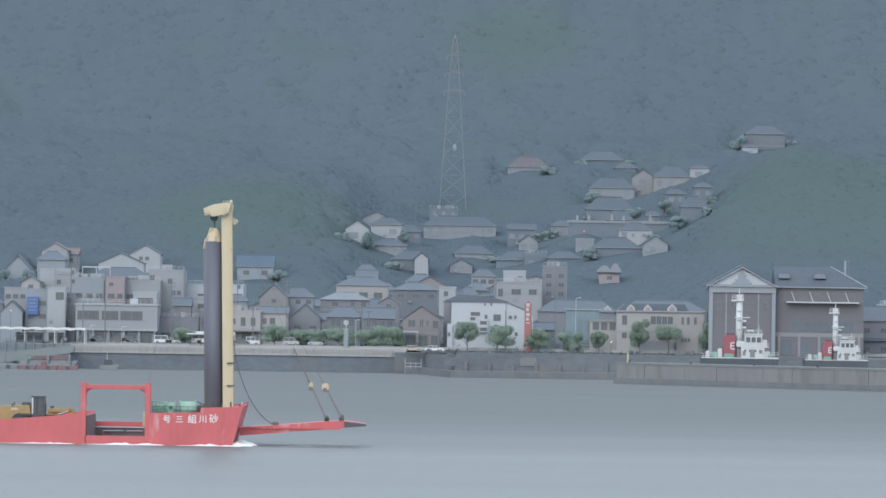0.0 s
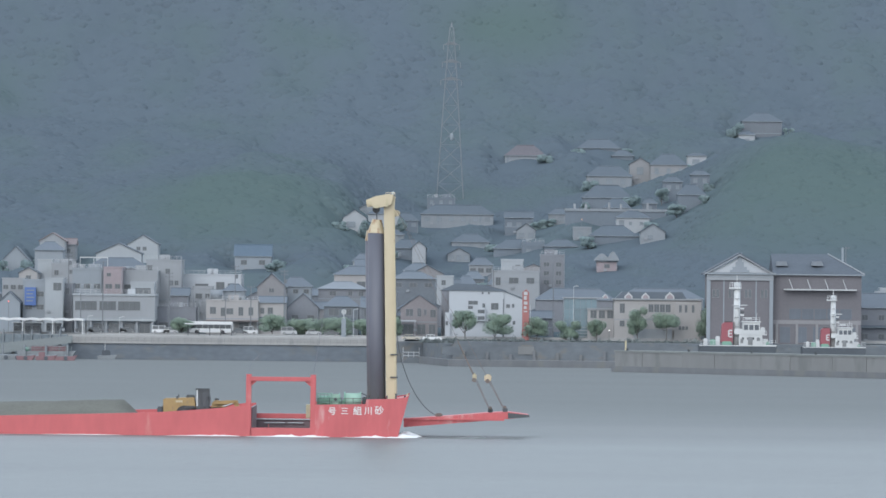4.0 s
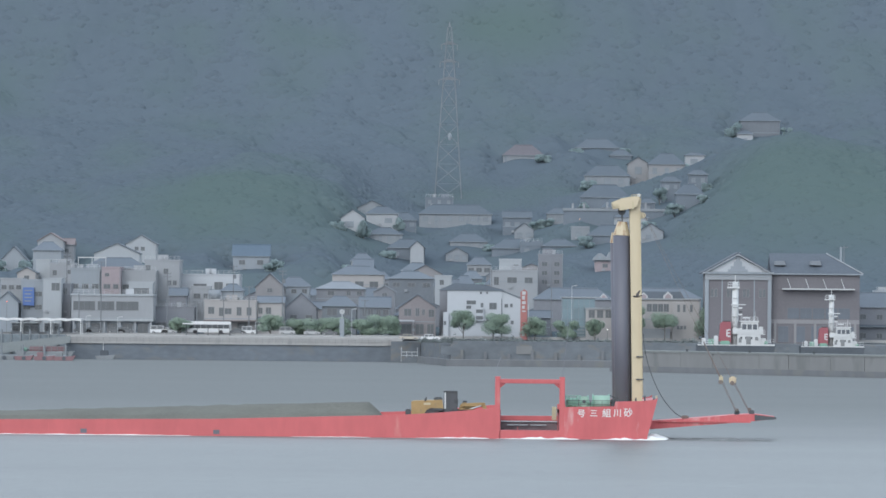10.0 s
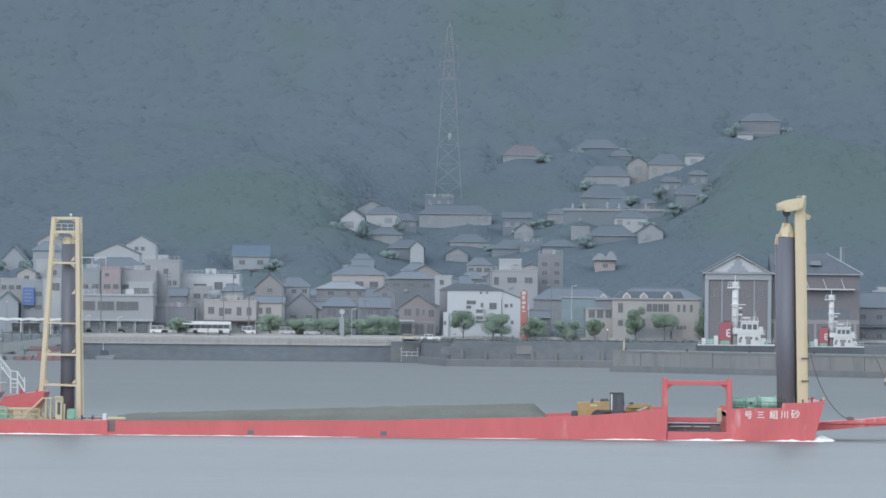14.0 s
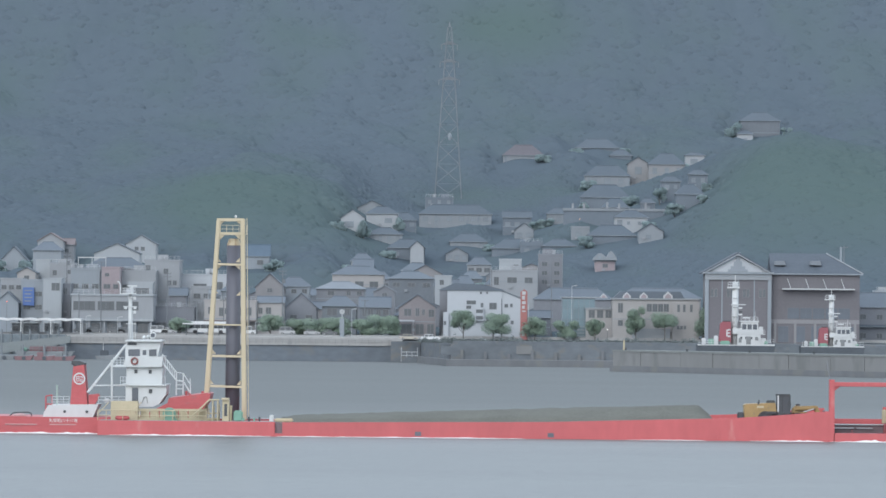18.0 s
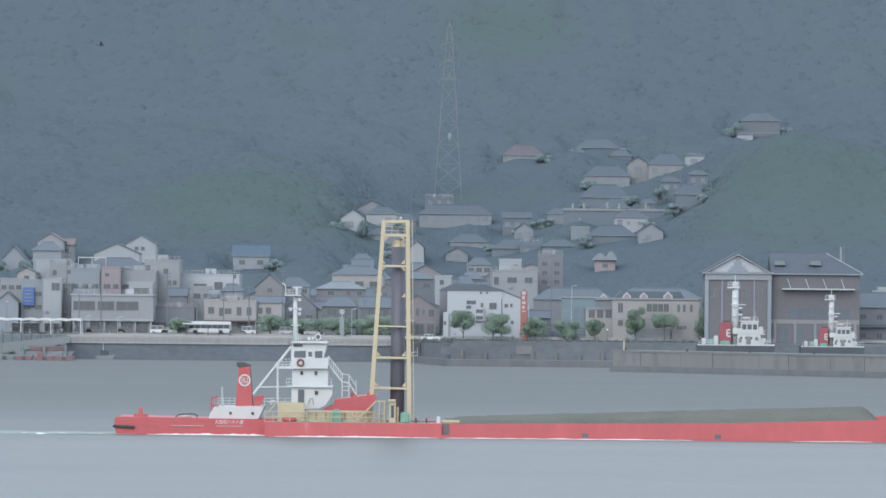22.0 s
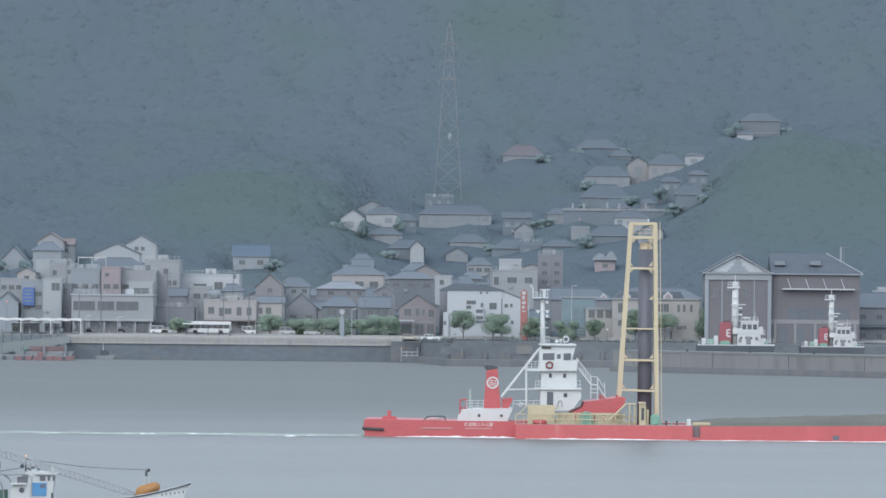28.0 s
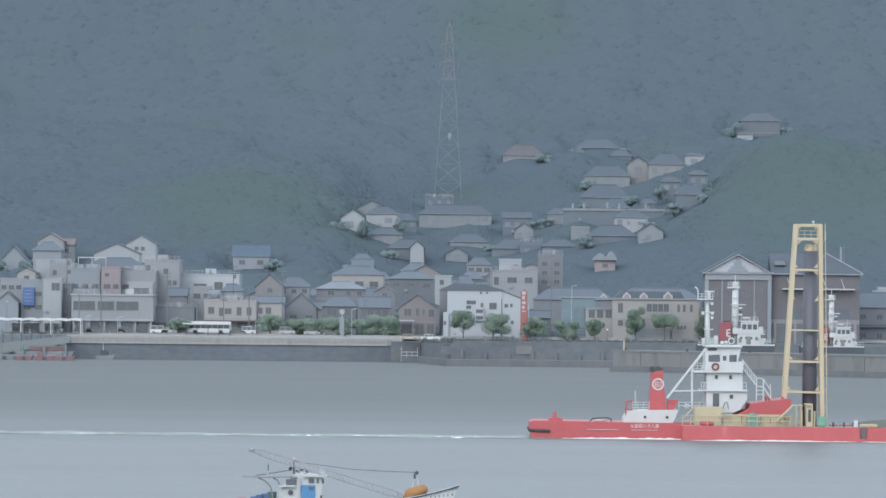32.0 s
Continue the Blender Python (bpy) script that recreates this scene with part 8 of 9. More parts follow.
for i, (px0, px1, pt, pb, y, tr) in enumerate(((300, 338, 560, 596, 1415, 0.2), (458, 500, 556, 597, 1414, 0.2), (800, 840, 546, 596, 1408, 0.22), (846, 900, 555, 596, 1408, 0.15), (925, 968, 560, 597, 1409, 0.15), (983, 1022, 566, 598, 1410, 0.15),
                                               (1040, 1066, 562, 598, 1409, 0.25), (1109, 1141, 542, 598, 1406, 0.15), (1156, 1197, 556, 596, 1405, 0.45), (1230, 1264, 540, 602, 1406, 0.1), (540, 592, 562, 596, 1416, 0.2), (572, 622, 562, 596, 1417, 0.12), (622, 662, 566, 596, 1416, 0.15), (650, 700, 558, 596, 1418, 0.14), (684, 712, 562, 596, 1419, 0.2), (508, 545, 566, 596, 1418, 0.2))):
    xx = ((px0 + px1) / 2 - 784) * y / 10500 + 0.15
    zt = 17.4 + (70 - (pt - 441) + (px0 - 784) * 0.0096) * y / 10500
    tree(xx, y, 5.2, (zt - 5.2) * 1.04, (px1 - px0) * 1.12 * y / 10500, i + 1, "leafy green street tree on the waterfront", "tree", tr)


# ---- garden trees among the hillside houses ----
def hillside_trees():
    rnd = random.Random(21)
    made = 0
    for hx, hy, hw, hd, ht in list(HOUSES):
        if hy < 1600:
            continue
        for s in (-1, 1):
            if rnd.random() < 0.45:
                continue
            x = hx + s * hw * rnd.uniform(0.42, 0.7)
            y = hy - rnd.uniform(2.5, 5.0)
            g = land(x, y)
            top = min(ht - 2.8, g + rnd.uniform(4.5, 7.5))
            if top - g > 2.5:
                tree(x, y, g - 0.2, top - g, rnd.uniform(3.5, 6.0), 100 + made, "haze-tinted green garden tree beside a hillside house", "garden_tree", 0.2, M_GARDEN, 150, 11, 0.3)
                made += 1


# pale blue-green leaf colour includes the haze over the hillside
M_GARDEN = mat("hazed_garden_leaves", (0.290, 0.365, 0.375), 0.9, 0, 0.12, 1.0, 0.2, 0.0, 0.1, each=0.3)
thin_leaf(M_GARDEN)
hillside_trees()


# ---- small shore lights ----
def shore_light(x, y, z, colour, strength, label):
    m = mat("lamp_glow", colour, 0.5, 0, 0.0, 1, 1, 0.0, glow=strength)
    g = land(x, y) if y > 1412 else 5.2
    ob = thing("small_lamp", x, y, g, label, "lamp")
    part("post", tube(bmesh.new(), (x, y, g), (x, y, z), 0.06), M_POLE, ob)
    part("bulb", ball(bmesh.new(), (x, y, z), 0.12), m, ob)


shore_light(39.12, 1405, 8.01, (1.0, 0.98, 0.9), 1.5, "small white lamp lit on the waterfront")
shore_light(-104.72, 1426, 13.27, (1.0, 0.15, 0.1), 1.5, "small red signal lamp lit by the shop")
shore_light(39.1, 1700, 37.69, (1.0, 0.5, 0.3), 0.8, "small orange lamp lit on the hillside")


# ---- fishing boat ----
YB = 450.0
boat = thing("fishing_boat", 0.0, YB, 0, "small white fishing boat with a long lattice boom", "fishing boat")


def make_boat():
    w = 1.9
    # hull from stations along the length
    stern, stem = -16.06, 1.39
    zb = 2.46
    st = []
    n = 16
    for i in range(n + 1):
        k = i / n
        x = stern + (stem - stern) * k
        half = w * (1 - max(0.0, (k - 0.55) / 0.45) ** 2.2) * (0.9 + 0.1 * min(1, k * 4))
        sheer = 1.05 + 0.2 * (1 - k) ** 2 + (zb - 1.05) * max(0.0, (k - 0.5) / 0.5) ** 1.9
        st.append((x, max(half, 0.05), sheer))
    bm = bmesh.new()
    rows = []
    for x, half, sh in st:
        k = (x - stern) / (stem - stern)
        back = 1.9 * max(0.0, (k - 0.6) / 0.4) ** 1.5
        rows.append([bm.verts.new(c) for c in ((x - back, YB, -0.6), (x - back * 0.6, YB - half * 0.8, 0.0), (x, YB - half, sh), (x, YB - half + 0.1, sh), (x, YB + half - 0.1, sh), (x, YB + half, sh), (x - back * 0.6, YB + half * 0.8, 0.0))])
    for a, b in zip(rows, rows[1:]):
        for j in range(7):
            if j == 3:
                continue
            bm.faces.new((a[j], b[j], b[(j + 1) % 7], a[(j + 1) % 7]))
    bm.faces.new(rows[0])
    part("hull", bm, M_BOAT, boat, "white hull with a raised bow", True)
    part("rub_rail", chain(bmesh.new(), [(x, YB - half - 0.03, sh - 0.04) for x, half, sh in st], 0.04, 6), M_DARK, boat, "dark rub rail along the gunwale")
    part("deck", block(stern + 0.1, stem - 3.2, YB - 1.6, YB + 1.6, 0.6, 0.85), M_STEEL, boat)
    part("bow_rail", chain(bmesh.new(), [(x, YB - h * 0.98, s + 0.03) for x, h, s in st[9:]], 0.045, 6), M_STEEL, boat, "steel rubbing rail on the bow")
    for i in range(6):
        xx = -0.76 + i * 0.32
        part("bow_mark", block(xx, xx + 0.07, YB - 1.62 + i * 0.06, YB - 1.3 + i * 0.06, 1.54 + i * 0.04, 1.71 + i * 0.04), M_DARK, boat)
    def b(name, px0, px1, pyt, z0, y0, y1, m, bev=0.04, parent=None, lab=""):
        return part(name, block(px0, px1, YB + y0, YB + y1, z0, pyt, bev), m, parent or boat, lab)
    # wheelhouse
    hs = part("wheelhouse", prism(bmesh.new(), [(-12.25, 0.8), (-12.21, 1.98), (-11.79, 2.59), (-10.89, 3.37), (-9.99, 3.29), (-8.96, 3.21), (-8.96, 2.36), (-9.08, 0.8)], YB - 1.2, YB + 1.2), M_BOAT, boat, "white wheelhouse")
    b("roof", -10.38, -8.62, 3.23, 3.06, -1.5, 1.5, M_BOAT, 0.05, hs)
    part("roof_cone", tube(bmesh.new(), (-9.01, YB - 0.6, 3.21), (-9.06, YB - 0.6, 3.81), 0.35, 0.05, 8), M_BOAT, hs)
    b("blue_panel", -10.54, -9.47, 2.47, 1.47, -1.28, -1.2, M_TARP, 0.02, hs, "blue tarpaulin panel")
    b("panel_window", -9.94, -9.56, 2.35, 2.09, -1.31, -1.28, M_GLASS, 0.0, hs)
    for a, c in ((-9.99, -9.56), (-9.39, -9.2), (-9.0, -8.81)):
        b("house_window", a, c, 2.97, 2.61, -1.25, -1.18, M_GLASS, 0.0, hs)
    b("side_window", -11.7, -10.89, 2.89, 2.46, -1.25, -1.18, M_GLASS, 0.0, hs)
    b("side_shelf", -12.21, -11.01, 2.46, 2.33, -1.6, -1.2, M_BOAT, 0.0, hs)
    part("round_vent", tube(bmesh.new(), (-11.35, YB - 1.3, 1.9), (-11.35, YB - 1.2, 1.9), 0.2, 0.2, 10), M_DARK, hs)
    part("door_gap", block(-9.12, -8.95, YB - 1.24, YB - 1.18, 0.9, 1.71), M_DARK, hs)
    part("house_ladder", chain(bmesh.new(), [(-10.66, YB - 1.35, 1.4), (-10.59, YB - 1.35, 2.98)], 0.04, 5), M_STEEL, hs)
    # awning over the aft deck
    aw = part("awning", prism(bmesh.new(), [(-15.01, 3.12), (-14.92, 3.04), (-13.29, 3.0), (-10.85, 3.04), (-10.85, 3.11), (-13.29, 3.09)], YB - 1.5, YB + 1.5), M_AWNING, boat, "thin grey aft awning on curved supports")
    for pts in (((-13.80, 3.00), (-13.29, 2.79), (-12.90, 2.40), (-12.72, 1.81), (-12.67, 1.29)), ((-12.65, 3.01), (-12.30, 2.80), (-12.13, 2.37))):
        part("support", chain(bmesh.new(), [(x, YB - 1.3, z) for x, z in pts], 0.055, 6), M_AWNING, aw)
    part("aft_aerial", tube(bmesh.new(), (-13.08, YB, 3.09), (-13.09, YB, 4.03), 0.05, 0.03, 6), M_DARK, boat)
    part("aerial_pot", tube(bmesh.new(), (-13.12, YB, 3.09), (-13.12, YB, 3.52), 0.09, 0.09, 8), M_STEEL, boat)
    part("stay_wire", chain(bmesh.new(), [(-14.06, YB, 3.12), (-12.65, YB, 3.35), (-11.28, YB, 3.58)], 0.03, 5), M_DARK, boat)
    mast = part("light_mast", tube(bmesh.new(), (-11.13, YB, 3.28), (-11.14, YB, 4.39), 0.07, 0.05, 6), M_DARK, boat)
    part("mast_lamp", ball(bmesh.new(), (-11.13, YB, 4.46), 0.06), M_BEACON, mast, "lit orange mast lamp")
    part("horn", tube(bmesh.new(), (-11.45, YB - 0.3, 3.79), (-11.28, YB - 0.3, 3.58), 0.16, 0.1, 8), M_DARK, boat)
    for pts in (((-10.98, 3.58), (-10.59, 3.24), (-10.16, 3.29)), ((-10.72, 3.54), (-10.25, 3.67), (-10.08, 3.37))):
        part("roof_pipe", chain(bmesh.new(), [(x, YB - 0.5, z) for x, z in pts], 0.06, 6), M_DARK, boat)
    # lattice boom laid aft
    (fx, fz), (hx, hz) = (-2.82, 1.64), (-14.34, 5.09)
    yb = YB - 0.9
    up = Vector((hz - fz, 0, fx - hx)).normalized()
    L = Vector((hx - fx, 0, hz - fz))
    def q(k, s, yy):
        e = 0.23 if 0.04 < k < 0.97 else 0.08
        return Vector((fx, yb + yy * e, fz)) + L * k + up * s * e
    for s in (-1, 1):
        for yy in (-1, 1):
            for i in range(12):
                part("boom_chord", tube(bmesh.new(), q(i / 12, s, yy), q((i + 1) / 12, s, yy), 0.038, 0.038, 5), M_BOOM, boat)
    bm = bmesh.new()
    m = 62
    for i in range(m):
        a, c = i / m, (i + 1) / m
        s = 1 if i % 2 else -1
        for yy in (-1, 1):
            tube(bm, q(a, s, yy), q(c, -s, yy), 0.026, 0.026, 4)
        tube(bm, q(a, s, -1), q(a, s, 1), 0.024, 0.024, 4)
    part("boom_lacing", bm, M_BOOM, boat, "thin lattice bracing of the boom")
    part("boom_head", ball(bmesh.new(), (hx, yb, hz), 0.22, 0.16, 0.16), M_BOOM, boat)
    part("boom_rest", tube(bmesh.new(), (fx, yb, 0.8), (fx, yb, fz), 0.1), M_DARK, boat)
    # bow frame, line and covered gear
    (tx, tz) = (-1.81, 3.45)
    for a in ((-2.35, 2.29), (-1.63, 2.51)):
        part("bow_frame", tube(bmesh.new(), (a[0], YB - 0.3, a[1] - 0.6), (tx, YB - 0.3, tz), 0.05, 0.05, 6), M_STEEL, boat)
    part("block", ball(bmesh.new(), (tx, YB - 0.3, tz - 0.02), 0.15), M_DARK, boat)
    part("frame_block", block(-2.06, -1.89, YB - 0.4, YB - 0.2, 2.98, 3.37), M_DARK, boat)
    line = [(-11.12, YB, 4.22), (-9.01, YB, 3.94), (-6.87, YB, 3.66), (-4.3, YB - 0.2, 3.52), (tx, YB - 0.3, tz)]
    part("rope", chain(bmesh.new(), line, 0.024, 5), M_DARK, boat)
    tp = bmesh.new()
    prism(tp, [(-2.78, 1.69), (-2.74, 1.99), (-2.48, 2.25), (-1.80, 2.38), (-1.46, 2.54), (-1.07, 2.47), (-0.94, 2.18), (-0.94, 1.92), (-1.49, 1.57), (-2.56, 0.9)], YB - 1.1, YB + 0.9)
    bmesh.ops.bevel(tp, geom=list(tp.edges), offset=0.12, segments=3, affect="EDGES")
    part("covered_winch", tp, M_COVER, boat, "ochre tarpaulin over deck gear", True)
    # deck clutter aft
    part("green_tub", tube(bmesh.new(), (-12.76, YB - 0.9, 0.85), (-12.77, YB - 0.9, 1.93), 0.32, 0.36, 14), M_TUB, boat, "dark green tub")
    for i, (px, w2, top) in enumerate(((-14.09, 0.3, 1.58), (-13.66, 0.32, 1.71), (-13.28, 0.3, 1.8))):
        part("fish_crate", block(px - w2, px + w2, YB - 1.2, YB - 0.5, 0.85, top, 0.05), M_CRATE, boat, "blue plastic fish crate")
    part("float_net", ball(bmesh.new(), (-15.07, YB - 0.8, 1.1), 0.7, 0.6, 0.45), M_PINKNET, boat, "pinkish heap of net")


M_BOAT = mat("white_gelcoat", (0.430, 0.452, 0.460), 0.4, 0, 0.06, 2, 0.4, 0.02, stain=(0.387, 0.396, 0.396), stain_at=0.66, streak=3)
M_AWNING = mat("grey_awning_paint", (0.20, 0.205, 0.21), 0.6, 0, 0.12, 2, 0.4, 0.0)
M_TARP = mat("blue_tarpaulin", (0.066, 0.213, 0.410), 0.6, 0, 0.1, 3, 0.8, 0.05)
M_COVER = mat("ochre_tarpaulin", (0.344, 0.176, 0.070), 0.7, 0, 0.12, 2, 0.8, 0.1)
M_BOOM = mat("weathered_boom_steel", (0.295, 0.305, 0.320), 0.6, 0.2, 0.12, 3, 0.5, 0.0)
M_TUB = mat("dark_green_plastic", (0.057, 0.115, 0.098), 0.5, 0, 0.1, 3, 0.5, 0.0)
M_CRATE = mat("blue_crate_plastic", (0.074, 0.123, 0.246), 0.5, 0, 0.1, 3, 0.5, 0.0)
M_PINKNET = mat("pinkish_net", (0.328, 0.230, 0.246), 0.8, 0, 0.2, 6, 1.0, 0.3)
M_BEACON = mat("orange_beacon", (1.0, 0.35, 0.12), 0.4, 0, 0.0, 1, 1, 0.0, glow=0.5)
make_boat()


# ---- birds ----
M_BIRD = mat("dark_brown_feathers", (0.045, 0.04, 0.038), 0.7, 0, 0.2, 8, 1.0, 0.1)


def bird(name, span, label):
    ob = thing(name, 0, 0, 0, label, "bird")
    s = span
    part("body", ball(bmesh.new(), (0, 0, 0), 0.24 * s, 0.08 * s, 0.08 * s), M_BIRD, ob, "", True)
    part("head", ball(bmesh.new(), (0.25 * s, 0, 0.03 * s), 0.07 * s), M_BIRD, ob, "", True)
    part("tail", prism(bmesh.new(), [(-0.2 * s, -0.01 * s), (-0.42 * s, -0.02 * s), (-0.42 * s, 0.01 * s), (-0.2 * s, 0.03 * s)], -0.07 * s, 0.07 * s), M_BIRD, ob)
    wings = []
    for sy in (-1, 1):
        bm = bmesh.new()
        pts = [(0.12, 0.0, 0), (0.16, 0.22, 0.03), (0.02, 0.5, 0.02), (-0.08, 0.48, 0.01), (-0.06, 0.2, 0.01), (-0.1, 0.0, 0)]
        top = [bm.verts.new((x * s, sy * y * s, z * s + 0.012 * s)) for x, y, z in pts]
        low = [bm.verts.new((x * s, sy * y * s, z * s - 0.012 * s)) for x, y, z in pts]
        bm.faces.new(top)
        bm.faces.new(low[::-1])
        for i in range(len(pts)):
            j = (i + 1) % len(pts)
            bm.faces.new((top[j], top[i], low[i], low[j]))
        bmesh.ops.recalc_face_normals(bm, faces=bm.faces)
        wings.append((sy, part("wing", bm, M_BIRD, ob)))
    return ob, wings


kite, kite_wings = bird("black_kite", 1.5, "dark bird gliding low before the town")
swift_a, swift_a_wings = bird("dark_bird", 0.34, "small dark bird darting past")
swift_b, swift_b_wings = bird("dark_bird", 0.34, "small dark bird darting past")


# ---- woods ----
def knoll(x, y):
    a = 1 - ((x + 57) / 44) ** 2 - ((y - 1740) / 140) ** 2
    b = min(1.0, (x - 60 - 0.06 * max(0, 1750 - y)) / 12) if y < 1900 else -1
    return max(a * 2, b)


def village(x, y):
    """1 among the hillside houses, 0 in the open wood."""
    return smooth((x + 32) / 12) * smooth((82 - x) / 20) * smooth((1905 - y) / 30)


def clearing(x, y):
    """Low scrub on a house plot and before its front, 1 in the open wood."""
    k = 1.0
    for hx, hy, hw, hd, ht in HOUSES:
        if hy - 26 < y < hy + hd + 10 and abs(x - hx) < hw / 2 + 10:
            dx = max(0.0, abs(x - hx) - hw / 2 - 0.4) / 9
            dy = max(0.0, hy - 14 - y, y - hy - hd - 0.6) / 9
            k = min(k, max(dx, dy))
    return k


def crowns(x, y, cell):
    """Height of a canopy of rounded crowns, 0 to 1."""
    d = noise.voronoi((x / cell, y / cell * 0.5, 0.3))[0]
    e = noise.voronoi((x / cell * 2.3, y / cell * 1.2, 7.7))[0]
    return 0.72 * math.sqrt(max(0.0, 1 - (d[0] * 1.25) ** 2)) + 0.28 * math.sqrt(max(0.0, 1 - (e[0] * 1.3) ** 2))


def canopy(name, x0, x1, y0, y1, step, tall, cell, want, material, clumps, size, seed, label):
    """Woodland seen from afar: a closed canopy of crowns with round treetops standing out of it, in one mesh."""
    rng = np.random.default_rng(seed)
    nx, ny = int((x1 - x0) / step) + 1, int((y1 - y0) / step) + 1
    z = np.zeros((ny, nx))
    ok = np.zeros((ny, nx), bool)
    clear = np.zeros((ny, nx), bool)
    vil, low, ground = np.zeros((ny, nx)), np.zeros((ny, nx)), np.zeros((ny, nx))
    for j in range(ny):
        y = y0 + j * step
        for i in range(nx):
            x = x0 + i * step
            k = want(x, y)
            ground[j, i] = land(x, y)
            if k <= 0:
                z[j, i] = ground[j, i] - 0.8
                continue
            plot = clearing(x, y)
            k = smooth(min(1.0, k, (y - y0) / 12)) * (0.45 + 0.55 * smooth(plot))
            ok[j, i] = True
            clear[j, i] = plot > 0.3 and k > 0.4
            low[j, i] = k
            vil[j, i] = village(x, y)
            hh = tall(x, y)
            z[j, i] = ground[j, i] - 0.6 + k * (hh * 0.82 + 0.25 + hh * 0.18 * crowns(x, y, cell) + 1.5 * noise.noise((x * 0.05, y * 0.04, 2.0)))
    gy, gx = np.gradient(ground, step)
    X, Y = np.meshgrid(x0 + np.arange(nx) * step, y0 + np.arange(ny) * step)
    verts = np.stack([X, Y, z], axis=2).reshape(-1, 3)
    idx = np.arange(nx * ny).reshape(ny, nx)
    q = ok[:-1, :-1] | ok[1:, :-1] | ok[:-1, 1:] | ok[1:, 1:]
    f = np.stack([idx[:-1, :-1], idx[:-1, 1:], idx[1:, 1:], idx[1:, :-1]], axis=2)[q]
    ball = bmesh.new()
    bmesh.ops.create_icosphere(ball, subdivisions=2, radius=1.0)
    bv = np.array([v.co[:] for v in ball.verts])
    bf = np.array([[v.index for v in p.verts] for p in ball.faces])
    ball.free()
    jj, ii = np.nonzero(clear)
    near = np.nonzero(vil[jj, ii] > 0.4)[0]
    pick = np.concatenate([rng.integers(0, len(jj), clumps - clumps // 3), rng.choice(near, clumps // 3)])
    jj, ii = jj[pick], ii[pick]
    r = np.clip(rng.lognormal(-0.15, 0.45, clumps), 0.4, 1.9) * size * (1 - 0.5 * np.sqrt(vil[jj, ii])) * low[jj, ii]
    up = np.stack([-gx[jj, ii], -gy[jj, ii], np.ones(clumps)], axis=1)
    up /= np.linalg.norm(up, axis=1, keepdims=True)
    c = np.stack([X[jj, ii], Y[jj, ii], z[jj, ii]], axis=1) - up * (rng.uniform(0.93, 0.985, clumps) * r)[:, None] + rng.uniform(-0.6, 0.6, (clumps, 3)) * (1, 1, 0)
    wob = 1 + rng.normal(scale=0.025, size=(clumps, len(bv), 1))
    blob = (c[:, None, :] + bv[None] * wob * r[:, None, None] * (1.0, 1.0, 1.1)).reshape(-1, 3)
    allv = np.concatenate([verts, blob])
    tri = (len(verts) + np.arange(clumps)[:, None, None] * len(bv) + bf[None]).reshape(-1, 3)
    quads = f.reshape(-1, 4)
    loops = np.concatenate([quads.ravel(), tri.ravel()])
    starts = np.concatenate([np.arange(len(quads)) * 4, len(quads) * 4 + np.arange(len(tri)) * 3])
    me = bpy.data.meshes.new(name)
    me.vertices.add(len(allv))
    me.vertices.foreach_set("co", allv.astype(np.float32).ravel())
    me.loops.add(len(loops))
    me.loops.foreach_set("vertex_index", loops.astype(np.int32))
    me.polygons.add(len(starts))
    me.polygons.foreach_set("loop_start", starts.astype(np.int32))
    me.polygons.foreach_set("use_smooth", np.ones(len(starts), bool))
    me.update(calc_edges=True)
    me.materials.append(material)
    tagged(new(name, me), label, "woodland", "", "stuff")


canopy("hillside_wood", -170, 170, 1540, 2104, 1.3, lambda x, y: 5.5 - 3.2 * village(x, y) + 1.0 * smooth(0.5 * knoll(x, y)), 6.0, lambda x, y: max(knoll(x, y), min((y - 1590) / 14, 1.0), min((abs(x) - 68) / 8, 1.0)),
       M_LEAF2, 24000, 3.0, 3, "dense haze-tinted wood covering the steep hillside and its knolls")


# ---- foam ----
M_FOAM = mat("white_sea_foam", (0.72, 0.755, 0.755), 0.8, 0, 0.08, 3.0, 0.6, 0.2, 0.3)
M_WAKE = mat("thin_wake_foam", (0.283, 0.329, 0.299), 0.6, 0, 0.15, 2.0, 0.3, 0.2, 0.5)


def foam(name, ox, strips, material, label, seed, skew=1.0):
    """Low ragged foam ridges along the hull: strips of (x0, x1, y, width, height)."""
    rnd = random.Random(seed)
    bm = bmesh.new()
    for x0, x1, y, wd, ht in strips:
        n = max(6, int((x1 - x0) / 0.45))
        rows = []
        for i in range(n + 1):
            k = i / n
            env = math.sin(math.pi * min(1.0, max(0.0, k)) ** skew) ** 0.6 * (0.12 + 0.9 * abs(noise.noise((x0 + i * 0.11, y, 1.7)) * 2) ** 0.8)
            ww = wd * env * rnd.uniform(0.6, 1.15) + 0.04
            hh = ht * env * rnd.uniform(0.45, 1.15) + 0.02
            x = x0 + (x1 - x0) * k
            rows.append([bm.verts.new(c) for c in ((x, y - ww, -0.05), (x, y - ww * 0.4, hh * 0.8), (x, y + ww * 0.2, hh), (x, y + ww, -0.05))])
        for a, b in zip(rows, rows[1:]):
            for j in range(3):
                bm.faces.new((a[j], b[j], b[j + 1], a[j + 1]))
    bmesh.ops.recalc_face_normals(bm, faces=bm.faces)
    me = bpy.data.meshes.new(name)
    bmesh.ops.translate(bm, verts=bm.verts, vec=(-ox, -700, 0))
    bm.to_mesh(me)
    bm.free()
    me.materials.append(material)
    for p in me.polygons:
        p.use_smooth = True
    ob = tagged(new(name, me), label, "foam", "", "stuff")
    ob.location = (ox, 700, 0)
    return ob


